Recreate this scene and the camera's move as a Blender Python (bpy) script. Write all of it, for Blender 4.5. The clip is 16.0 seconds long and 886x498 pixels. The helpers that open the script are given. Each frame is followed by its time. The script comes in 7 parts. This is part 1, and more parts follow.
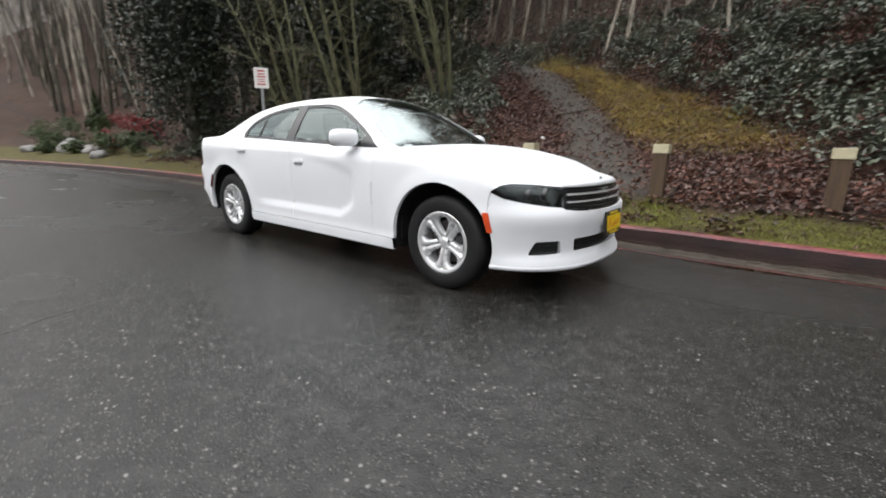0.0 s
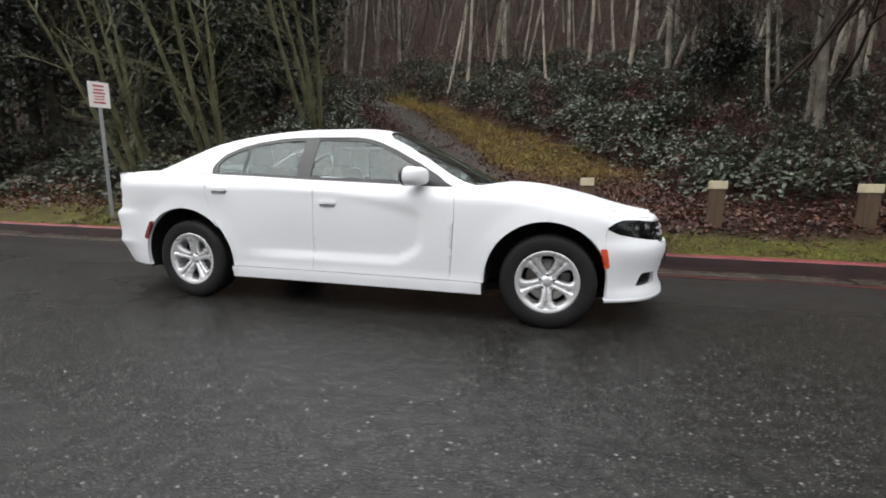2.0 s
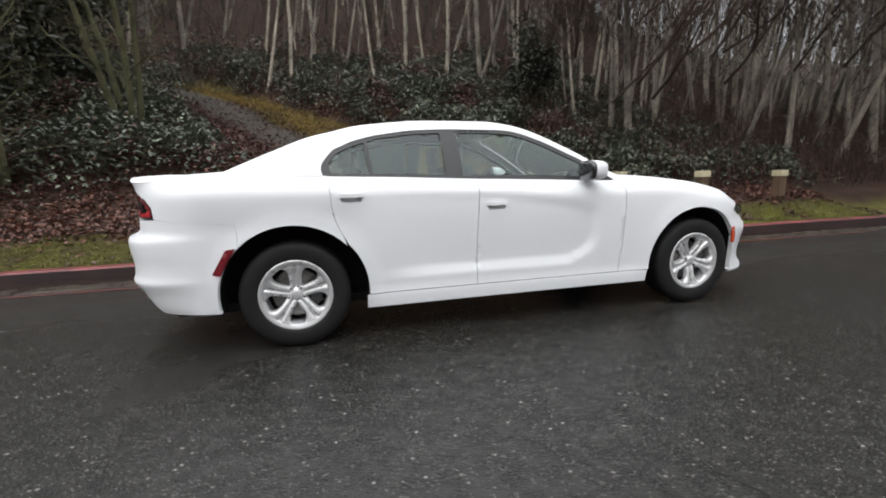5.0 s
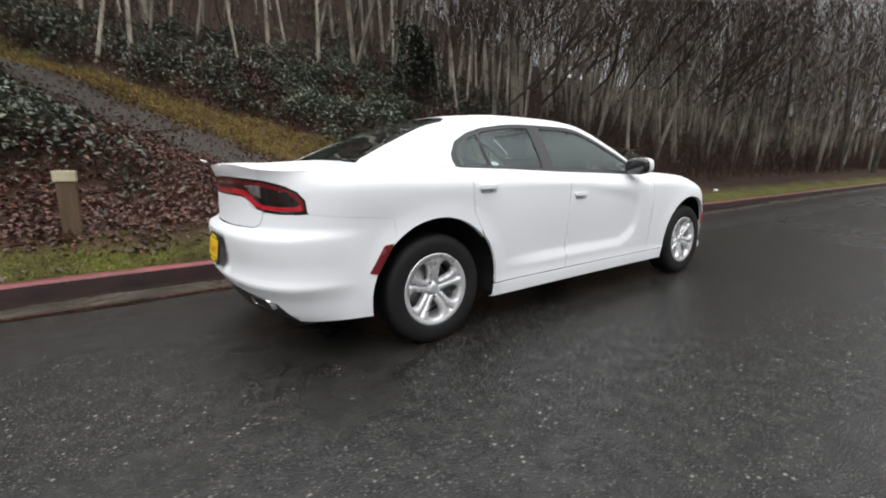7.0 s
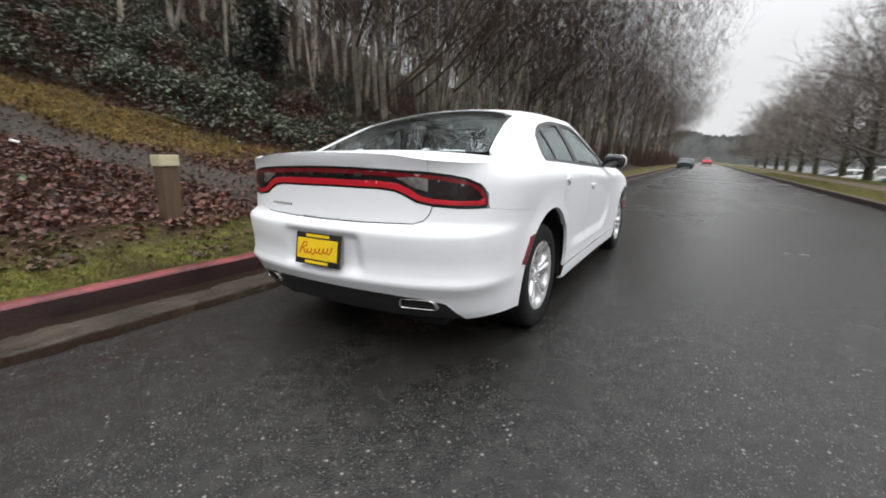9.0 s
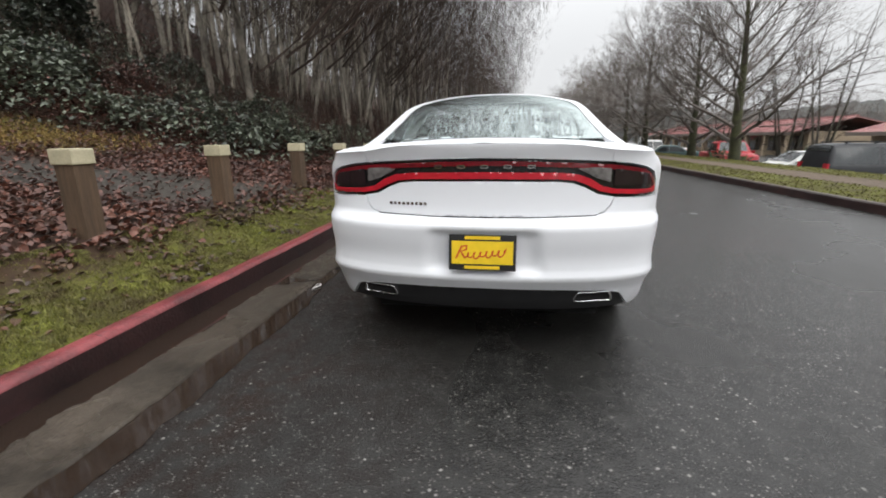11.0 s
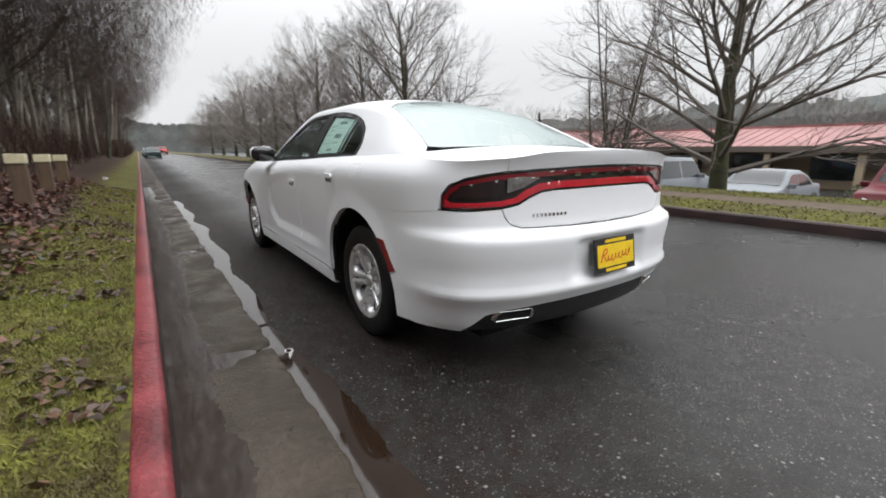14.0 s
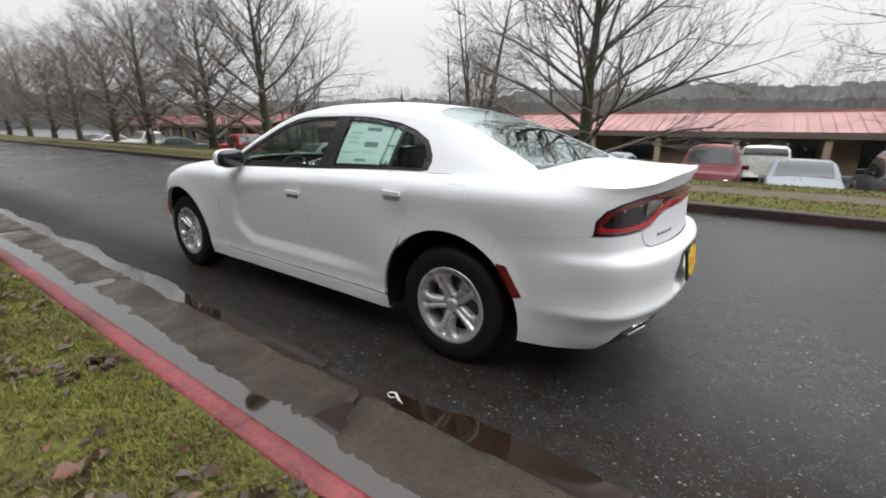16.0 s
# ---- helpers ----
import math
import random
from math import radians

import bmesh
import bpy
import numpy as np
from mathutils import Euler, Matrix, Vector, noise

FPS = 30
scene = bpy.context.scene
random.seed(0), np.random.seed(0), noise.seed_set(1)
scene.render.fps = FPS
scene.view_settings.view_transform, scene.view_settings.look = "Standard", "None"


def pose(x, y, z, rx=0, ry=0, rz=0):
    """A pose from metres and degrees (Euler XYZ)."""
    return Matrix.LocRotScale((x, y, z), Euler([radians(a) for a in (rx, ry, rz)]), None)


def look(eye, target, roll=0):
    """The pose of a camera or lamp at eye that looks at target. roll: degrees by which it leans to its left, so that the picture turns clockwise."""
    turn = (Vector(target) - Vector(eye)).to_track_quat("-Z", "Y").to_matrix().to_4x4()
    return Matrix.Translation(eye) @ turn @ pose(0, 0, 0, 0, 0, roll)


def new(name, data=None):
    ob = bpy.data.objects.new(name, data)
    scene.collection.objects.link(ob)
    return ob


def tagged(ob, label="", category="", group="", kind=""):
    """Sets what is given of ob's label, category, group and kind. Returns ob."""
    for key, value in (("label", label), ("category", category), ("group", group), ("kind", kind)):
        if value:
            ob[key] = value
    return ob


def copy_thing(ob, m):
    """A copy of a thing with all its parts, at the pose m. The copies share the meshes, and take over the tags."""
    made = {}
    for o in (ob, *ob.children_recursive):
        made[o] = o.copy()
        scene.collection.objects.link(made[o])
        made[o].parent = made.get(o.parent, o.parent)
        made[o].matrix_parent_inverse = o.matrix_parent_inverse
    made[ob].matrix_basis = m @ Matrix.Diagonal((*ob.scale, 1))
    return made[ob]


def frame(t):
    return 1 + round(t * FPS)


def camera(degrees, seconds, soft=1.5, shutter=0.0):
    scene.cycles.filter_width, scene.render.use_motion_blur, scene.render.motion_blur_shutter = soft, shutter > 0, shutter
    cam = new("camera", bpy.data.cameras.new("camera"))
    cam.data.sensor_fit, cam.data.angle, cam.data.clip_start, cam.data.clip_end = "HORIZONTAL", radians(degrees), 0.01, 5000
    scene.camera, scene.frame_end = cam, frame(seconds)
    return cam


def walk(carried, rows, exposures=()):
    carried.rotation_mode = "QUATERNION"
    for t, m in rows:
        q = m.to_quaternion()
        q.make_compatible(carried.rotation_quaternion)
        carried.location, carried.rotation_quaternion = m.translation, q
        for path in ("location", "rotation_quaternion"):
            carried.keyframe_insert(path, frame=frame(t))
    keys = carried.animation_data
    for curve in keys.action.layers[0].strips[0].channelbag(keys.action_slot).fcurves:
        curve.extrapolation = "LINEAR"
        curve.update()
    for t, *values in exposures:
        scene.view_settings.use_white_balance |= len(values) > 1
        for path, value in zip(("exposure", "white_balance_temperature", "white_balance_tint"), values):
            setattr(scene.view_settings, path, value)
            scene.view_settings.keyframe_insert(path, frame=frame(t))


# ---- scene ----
cam = camera(91.3, 16.0, soft=1.8, shutter=0.35)
PATH = [
    (0, (3.433, -3.302, 1.029), (2.23, -1.773, 0.567), 0.9),
    (0.5, (2.966, -3.543, 1.032), (1.986, -1.841, 0.656), 1.3),
    (1, (2.493, -3.705, 1.028), (1.644, -1.934, 0.653), 0.6),
    (1.5, (2.025, -3.849, 1.053), (1.376, -1.991, 0.695), 1.7),
    (2, (1.551, -3.992, 1.072), (1.063, -2.08, 0.749), 0.6),
    (2.5, (1.067, -4.027, 1.079), (0.698, -2.087, 0.767), -0.3),
    (3, (0.581, -4.07, 1.072), (0.399, -2.098, 0.793), -2.3),
    (3.5, (0.108, -4.017, 1.045), (0.05, -2.041, 0.742), -1.0),
    (4, (-0.35, -3.95, 1.047), (-0.23, -1.98, 0.724), -0.7),
    (4.5, (-0.814, -3.881, 1.054), (-0.515, -1.93, 0.732), -1.4),
    (4.7, (-1.002, -3.811, 1.065), (-0.625, -1.874, 0.737), -1.5),
    (6.8, (-2.839, -3.142, 1.066), (-1.751, -1.49, 0.771), -1.0),
    (7, (-2.989, -3.03, 1.08), (-1.849, -1.428, 0.714), -0.6),
    (7.5, (-3.354, -2.743, 1.082), (-2.103, -1.239, 0.666), 0.0),
    (8, (-3.719, -2.464, 1.098), (-2.268, -1.165, 0.647), -1.4),
    (8.5, (-4.003, -2.104, 1.097), (-2.454, -0.92, 0.65), -1.8),
    (9, (-4.234, -1.738, 1.097), (-2.544, -0.75, 0.685), 0.6),
    (9.2, (-4.334, -1.581, 1.094), (-2.576, -0.721, 0.679), 0.5),
    (11.3, (-4.734, 0.132, 1.144), (-2.788, 0.274, 0.704), -0.2),
    (11.5, (-4.799, 0.296, 1.131), (-2.839, 0.306, 0.733), -0.0),
    (12, (-4.692, 0.689, 1.131), (-2.774, 0.374, 0.66), 0.0),
    (12.5, (-4.508, 1.02, 1.105), (-2.633, 0.497, 0.647), 2.2),
    (13, (-4.333, 1.399, 1.105), (-2.57, 0.569, 0.652), 0.2),
    (13.5, (-4.087, 1.678, 1.097), (-2.4, 0.702, 0.65), -1.2),
    (14, (-3.87, 1.927, 1.125), (-2.263, 0.826, 0.675), -0.1),
    (14.5, (-3.684, 2.222, 1.217), (-2.224, 0.97, 0.669), 0.9),
    (15, (-3.406, 2.438, 1.234), (-1.951, 1.166, 0.722), -0.6),
    (15.5, (-3.131, 2.607, 1.271), (-1.828, 1.201, 0.703), 0.6),
    (16, (-2.833, 2.786, 1.325), (-1.712, 1.22, 0.786), 0.5),
]
walk(cam, [(t, look(eye, target, roll)) for t, eye, target, roll in PATH], [(0.0, 0.52), (0.8, 0.38), (2.0, 0.32), (3.5, 0.22), (4.7, 0.25), (7.0, 0.30), (16.0, 0.36)])

# ---------------------------------------------------------------- light
SUN_AZ, SUN_EL = 235.0, 48.0
world = bpy.data.worlds.new("overcast")
scene.world = world
world.use_nodes = True
_n, _l = world.node_tree.nodes, world.node_tree.links
_n.clear()
_sky = _n.new("ShaderNodeTexSky")
_sky.sky_type, _sky.sun_disc = "NISHITA", False
_sky.sun_elevation, _sky.sun_rotation = radians(SUN_EL), radians(SUN_AZ)
_sky.air_density, _sky.dust_density, _sky.ozone_density = 1.0, 2.0, 1.0
_hs = _n.new("ShaderNodeHueSaturation")
_hs.inputs["Saturation"].default_value = 0.10
_bg = _n.new("ShaderNodeBackground")
_bg.inputs["Strength"].default_value = 0.14
_out = _n.new("ShaderNodeOutputWorld")
_l.new(_sky.outputs[0], _hs.inputs["Color"])
# an even cloud deck over the clear sky, three times as bright overhead as at the horizon
_tc = _n.new("ShaderNodeTexCoord")
_sep = _n.new("ShaderNodeSeparateXYZ")
_l.new(_tc.outputs["Generated"], _sep.inputs[0])
_lift = _n.new("ShaderNodeMapRange")
_lift.interpolation_type = "SMOOTHSTEP"
_lift.inputs["From Min"].default_value, _lift.inputs["From Max"].default_value = 0.12, 0.95
_lift.inputs["To Min"].default_value, _lift.inputs["To Max"].default_value = 4.65, 18.0
_l.new(_sep.outputs["Z"], _lift.inputs["Value"])
_tone = _n.new("ShaderNodeMix")
_tone.data_type, _tone.blend_type = "RGBA", "MULTIPLY"
_tone.inputs["Factor"].default_value = 1.0
_tone.inputs["B"].default_value = (0.985, 1.0, 1.02, 1)
_l.new(_lift.outputs[0], _tone.inputs["A"])
_cloud = _n.new("ShaderNodeMix")
_cloud.data_type = "RGBA"
_cloud.inputs["Factor"].default_value = 0.88
_l.new(_hs.outputs[0], _cloud.inputs["A"])
_l.new(_tone.outputs["Result"], _cloud.inputs["B"])
_l.new(_cloud.outputs["Result"], _bg.inputs["Color"])
_l.new(_bg.outputs[0], _out.inputs["Surface"])

_sd = bpy.data.lights.new("sun", "SUN")
_sd.energy, _sd.angle, _sd.color = 0.7, radians(50), (1.0, 0.985, 0.96)
sun = new("sun", _sd)
_az, _el = radians(SUN_AZ), radians(SUN_EL)
sun.matrix_world = look((20 * math.sin(_az) * math.cos(_el), 20 * math.cos(_az) * math.cos(_el), 20 * math.sin(_el)), (0, 0, 0))

# ---------------------------------------------------------------- materials
def mat(name, color, rough=0.6, metal=0.0, var=0.25, scale=4.0, fine=60.0, bump=0.0, bump_scale=80.0, color2=None, coat=0.0,
        rand=0.0, rough_var=0.12, spec=0.5, streak=None, island=0.0):
    """A surface with variation at two scales, a little relief and uneven gloss."""
    m = bpy.data.materials.new(name)
    m.use_nodes = True
    nt = m.node_tree
    n, l = nt.nodes, nt.links
    b = n["Principled BSDF"]
    tc = n.new("ShaderNodeTexCoord")
    src = tc.outputs["Object"]
    if streak:
        mp = n.new("ShaderNodeMapping")
        mp.inputs["Scale"].default_value = streak
        l.new(src, mp.inputs["Vector"])
        src = mp.outputs[0]
    big = n.new("ShaderNodeTexNoise")
    big.inputs["Scale"].default_value, big.inputs["Detail"].default_value = scale, 5.0
    l.new(src, big.inputs["Vector"])
    small = n.new("ShaderNodeTexNoise")
    small.inputs["Scale"].default_value, small.inputs["Detail"].default_value = fine, 4.0
    l.new(src, small.inputs["Vector"])
    add = n.new("ShaderNodeMath")
    add.operation = "MULTIPLY_ADD"
    add.inputs[1].default_value = 0.45
    l.new(small.outputs["Fac"], add.inputs[0])
    l.new(big.outputs["Fac"], add.inputs[2])
    ramp = n.new("ShaderNodeMapRange")
    ramp.inputs["From Min"].default_value, ramp.inputs["From Max"].default_value = 0.45, 1.0
    l.new(add.outputs[0], ramp.inputs["Value"])
    mix = n.new("ShaderNodeMix")
    mix.data_type = "RGBA"
    c1 = [c * (1 - var) for c in color]
    c2 = color2 or [min(1.0, c * (1 + var)) for c in color]
    mix.inputs["A"].default_value = (*c1, 1)
    mix.inputs["B"].default_value = (*c2, 1)
    l.new(ramp.outputs[0], mix.inputs["Factor"])
    col = mix.outputs["Result"]
    if rand or island:
        hs = n.new("ShaderNodeHueSaturation")
        info = n.new("ShaderNodeNewGeometry") if island else n.new("ShaderNodeObjectInfo")
        mr = n.new("ShaderNodeMapRange")
        k = island or rand
        mr.inputs["To Min"].default_value, mr.inputs["To Max"].default_value = 1 - k, 1 + k
        l.new(info.outputs["Random Per Island" if island else "Random"], mr.inputs["Value"])
        l.new(mr.outputs[0], hs.inputs["Value"])
        l.new(col, hs.inputs["Color"])
        col = hs.outputs[0]
    l.new(col, b.inputs["Base Color"])
    rr = n.new("ShaderNodeMapRange")
    rr.inputs["To Min"].default_value = max(0.02, rough - rough_var)
    rr.inputs["To Max"].default_value = min(1.0, rough + rough_var)
    l.new(big.outputs["Fac"], rr.inputs["Value"])
    l.new(rr.outputs[0], b.inputs["Roughness"])
    b.inputs["Metallic"].default_value = metal
    b.inputs["Specular IOR Level"].default_value = spec
    b.inputs["Coat Weight"].default_value = coat
    b.inputs["Coat Roughness"].default_value = 0.04
    if bump:
        bt = n.new("ShaderNodeTexNoise")
        bt.inputs["Scale"].default_value, bt.inputs["Detail"].default_value = bump_scale, 6.0
        l.new(src, bt.inputs["Vector"])
        bm_ = n.new("ShaderNodeBump")
        bm_.inputs["Strength"].default_value, bm_.inputs["Distance"].default_value = min(1.0, bump), 0.01
        l.new(bt.outputs["Fac"], bm_.inputs["Height"])
        l.new(bm_.outputs[0], b.inputs["Normal"])
    return m


def road_material():
    """Worn wet asphalt: dark binder, pale stones, smooth wet patches."""
    m = bpy.data.materials.new("wet_asphalt")
    m.use_nodes = True
    n, l = m.node_tree.nodes, m.node_tree.links
    b = n["Principled BSDF"]
    tc = n.new("ShaderNodeTexCoord")

    def tex(kind, scale, detail=4.0):
        t = n.new(kind)
        t.inputs["Scale"].default_value = scale
        if kind == "ShaderNodeTexNoise":
            t.inputs["Detail"].default_value = detail
        l.new(tc.outputs["Object"], t.inputs["Vector"])
        return t

    def ramp(sock, a, b_, lo=0.0, hi=1.0):
        r = n.new("ShaderNodeMapRange")
        r.inputs["From Min"].default_value, r.inputs["From Max"].default_value = a, b_
        r.inputs["To Min"].default_value, r.inputs["To Max"].default_value = lo, hi
        l.new(sock, r.inputs["Value"])
        return r.outputs[0]

    def mix(fac, a, b_):
        x = n.new("ShaderNodeMix")
        x.data_type = "RGBA"
        l.new(fac, x.inputs["Factor"])
        for k, v in (("A", a), ("B", b_)):
            if isinstance(v, tuple):
                x.inputs[k].default_value = (*v, 1)
            else:
                l.new(v, x.inputs[k])
        return x.outputs["Result"]

    patch = tex("ShaderNodeTexNoise", 0.35, 6.0)
    grain = tex("ShaderNodeTexNoise", 170.0, 2.0)
    stones = tex("ShaderNodeTexVoronoi", 95.0)
    big = tex("ShaderNodeTexVoronoi", 42.0)
    sxyz = n.new("ShaderNodeSeparateXYZ")
    l.new(tc.outputs["Object"], sxyz.inputs[0])
    stain = n.new("ShaderNodeMath")
    stain.operation = "MULTIPLY"
    near_kerb = ramp(sxyz.outputs["Y"], 0.0, 1.0)
    l.new(near_kerb, stain.inputs[0])
    l.new(ramp(tex("ShaderNodeTexNoise", 1.7, 5.0).outputs["Fac"], 0.30, 0.62), stain.inputs[1])
    col = mix(ramp(patch.outputs["Fac"], 0.3, 0.7), (0.0075, 0.0072, 0.0068), (0.0145, 0.0140, 0.0133))
    col = mix(stain.outputs[0], col, (0.019, 0.0100, 0.0072))
    mott = tex("ShaderNodeTexNoise", 9.0, 8.0)
    col = mix(ramp(mott.outputs["Fac"], 0.40, 0.66), col, (0.025, 0.0242, 0.0228))
    col = mix(ramp(grain.outputs["Fac"], 0.48, 0.70), col, (0.042, 0.0405, 0.038))
    sep = n.new("ShaderNodeSeparateColor")
    l.new(stones.outputs["Color"], sep.inputs[0])
    pick = n.new("ShaderNodeMath")
    pick.operation = "MULTIPLY"
    l.new(ramp(sep.outputs[0], 0.72, 0.95), pick.inputs[0])
    l.new(ramp(stones.outputs["Distance"], 0.42, 0.30), pick.inputs[1])
    col = mix(pick.outputs[0], col, (0.125, 0.12, 0.111))
    sep2 = n.new("ShaderNodeSeparateColor")
    l.new(big.outputs["Color"], sep2.inputs[0])
    pick2 = n.new("ShaderNodeMath")
    pick2.operation = "MULTIPLY"
    l.new(ramp(sep2.outputs[1], 0.945, 0.98), pick2.inputs[0])
    l.new(ramp(big.outputs["Distance"], 0.36, 0.22), pick2.inputs[1])
    col = mix(pick2.outputs[0], col, (0.20, 0.192, 0.178))
    l.new(col, b.inputs["Base Color"])
    dull = n.new("ShaderNodeMath")
    dull.operation = "MULTIPLY_ADD"
    dull.inputs[1].default_value = 0.30
    l.new(near_kerb, dull.inputs[0])
    l.new(ramp(patch.outputs["Fac"], 0.35, 0.68, 0.31, 0.17), dull.inputs[2])
    l.new(dull.outputs[0], b.inputs["Roughness"])
    l.new(ramp(near_kerb, 0.0, 1.0, 0.36, 0.09), b.inputs["Specular IOR Level"])
    h = n.new("ShaderNodeMath")
    h.operation = "MULTIPLY_ADD"
    h.inputs[1].default_value = -0.6
    l.new(stones.outputs["Distance"], h.inputs[0])
    l.new(grain.outputs["Fac"], h.inputs[2])
    bp = n.new("ShaderNodeBump")
    bp.inputs["Strength"].default_value, bp.inputs["Distance"].default_value = 0.65, 0.0045
    l.new(h.outputs[0], bp.inputs["Height"])
    l.new(bp.outputs[0], b.inputs["Normal"])
    return m


M_ROAD = road_material()


def ground_material():
    """Leaf mould, with moss, gravel, paving and tarmac where the mesh says so."""
    m = mat("forest_floor", (0.020, 0.012, 0.0085), 0.9, var=0.5, scale=1.3, fine=22, bump=1.0, bump_scale=18, color2=(0.056, 0.028, 0.018), spec=0.2)
    n, l = m.node_tree.nodes, m.node_tree.links
    b = n["Principled BSDF"]
    tc = n.new("ShaderNodeTexCoord")
    col = b.inputs["Base Color"].links[0].from_socket
    for name, ca, cb, sc in (("moss", (0.046, 0.033, 0.017), (0.122, 0.128, 0.021), 3.0), ("gravel", (0.028, 0.024, 0.020), (0.080, 0.073, 0.063), 26.0),
                             ("paving", (0.10, 0.075, 0.055), (0.15, 0.115, 0.09), 6.0), ("tarmac", (0.030, 0.031, 0.032), (0.055, 0.055, 0.055), 2.0)):
        t = n.new("ShaderNodeTexNoise")
        t.inputs["Scale"].default_value, t.inputs["Detail"].default_value = sc, 8.0
        t.inputs["Roughness"].default_value = 0.65
        l.new(tc.outputs["Object"], t.inputs["Vector"])
        r = n.new("ShaderNodeMapRange")
        r.inputs["From Min"].default_value, r.inputs["From Max"].default_value = 0.36, 0.64
        l.new(t.outputs["Fac"], r.inputs["Value"])
        if name == "moss":      # tufts within the patches
            t2, av = n.new("ShaderNodeTexNoise"), n.new("ShaderNodeMath")
            t2.inputs["Scale"].default_value, t2.inputs["Detail"].default_value = 24.0, 6.0
            l.new(tc.outputs["Object"], t2.inputs["Vector"])
            av.operation = "MULTIPLY_ADD"
            av.inputs[1].default_value = 0.9
            l.new(t2.outputs["Fac"], av.inputs[0])
            l.new(t.outputs["Fac"], av.inputs[2])
            r.inputs["From Min"].default_value, r.inputs["From Max"].default_value = 0.76, 1.14
            l.new(av.outputs[0], r.inputs["Value"])
        c = n.new("ShaderNodeMix")
        c.data_type = "RGBA"
        c.inputs["A"].default_value, c.inputs["B"].default_value = (*ca, 1), (*cb, 1)
        l.new(r.outputs[0], c.inputs["Factor"])
        a = n.new("ShaderNodeAttribute")
        a.attribute_name = name
        mx = n.new("ShaderNodeMix")
        mx.data_type = "RGBA"
        l.new(a.outputs["Fac"], mx.inputs["Factor"])
        l.new(col, mx.inputs["A"])
        l.new(c.outputs["Result"], mx.inputs["B"])
        col = mx.outputs["Result"]
        if name == "tarmac":
            rr = b.inputs["Roughness"].links[0].from_socket
            rm = n.new("ShaderNodeMix")
            rm.inputs["B"].default_value = 0.25
            l.new(a.outputs["Fac"], rm.inputs["Factor"])
            l.new(rr, rm.inputs["A"])
            l.new(rm.outputs["Result"], b.inputs["Roughness"])
    l.new(col, b.inputs["Base Color"])
    return m


M_GROUND = ground_material()
M_CONC = mat("wet_concrete", (0.028, 0.0220, 0.0160), 0.5, var=0.45, scale=2.6, fine=30, bump=0.7, bump_scale=70, color2=(0.080, 0.065, 0.050), rough_var=0.30, spec=0.2)


def wet_film(m, scale, dry, wet):
    """Blotches of water: smooth where the film stands, dull where the surface shows."""
    n, l = m.node_tree.nodes, m.node_tree.links
    b = n["Principled BSDF"]
    tc, t, r = n.new("ShaderNodeTexCoord"), n.new("ShaderNodeTexNoise"), n.new("ShaderNodeMapRange")
    t.inputs["Scale"].default_value, t.inputs["Detail"].default_value = scale, 7.0
    t.inputs["Distortion"].default_value = 0.6
    l.new(tc.outputs["Object"], t.inputs["Vector"])
    r.inputs["From Min"].default_value, r.inputs["From Max"].default_value = 0.40, 0.58
    r.inputs["To Min"].default_value, r.inputs["To Max"].default_value = dry, wet
    l.new(t.outputs["Fac"], r.inputs["Value"])
    l.new(r.outputs[0], b.inputs["Roughness"])


wet_film(M_CONC, 2.6, 0.62, 0.26)
# worn paint, and the upright face's shade, share this dark red
M_KERBFACE = mat("worn_shaded_kerb_face", (0.013, 0.005, 0.005), 0.5, var=0.6, scale=2.5, fine=30, bump=0.5, bump_scale=60, color2=(0.036, 0.012, 0.0115))
M_WATER = mat("rain_water", (0.020, 0.012, 0.008), 0.05, var=0.2, rough_var=0.015, bump=0.02, bump_scale=6, spec=0.7)
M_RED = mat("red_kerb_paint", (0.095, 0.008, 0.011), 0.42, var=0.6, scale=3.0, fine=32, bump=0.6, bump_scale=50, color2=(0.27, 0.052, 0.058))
M_WHITE = mat("white_car_paint", (0.80, 0.81, 0.835), 0.33, var=0.012, scale=1, fine=300, spec=0.28, rough_var=0.03)
M_POST = mat("weathered_post_wood", (0.10, 0.062, 0.036), 0.8, var=0.45, scale=3, fine=30, bump=0.7, bump_scale=30, streak=(8, 8, 0.7), rand=0.15)
M_CAP = mat("cream_post_paint", (0.48, 0.43, 0.29), 0.7, var=0.25, scale=6, fine=50, bump=0.3, bump_scale=60, rand=0.08)

M_BARK = mat("pale_alder_bark", (0.062, 0.050, 0.037), 0.85, var=0.45, scale=2.2, fine=14, bump=0.7, bump_scale=25, color2=(0.42, 0.372, 0.305), rand=0.4, streak=(1, 1, 0.5))
M_BARK_DARK = mat("wet_dark_bark", (0.020, 0.016, 0.012), 0.8, var=0.4, scale=3, fine=25, bump=0.7, bump_scale=25, color2=(0.066, 0.060, 0.036), rand=0.2)
M_TWIG = mat("brown_twigs", (0.037, 0.022, 0.0145), 0.85, var=0.3, scale=2, fine=20, rand=0.25)
M_BRUSH = mat("reddish_brush", (0.046, 0.023, 0.015), 0.85, var=0.45, scale=0.8, fine=10, island=0.5)
M_IVY = mat("bramble_leaves", (0.024, 0.036, 0.022), 0.36, var=0.5, scale=0.7, fine=6, island=0.65, color2=(0.150, 0.170, 0.120), spec=0.5)
M_IVYRED = mat("dying_bramble_leaves", (0.10, 0.042, 0.030), 0.5, var=0.4, scale=0.9, fine=6, island=0.5)
M_LITTER = mat("fallen_leaves", (0.066, 0.020, 0.013), 0.45, var=0.4, scale=0.8, fine=8, island=0.6, color2=(0.125, 0.049, 0.031))
M_GRASS = mat("mossy_grass", (0.105, 0.066, 0.028), 0.7, var=0.35, scale=2.6, fine=9, island=0.4, color2=(0.168, 0.180, 0.026))
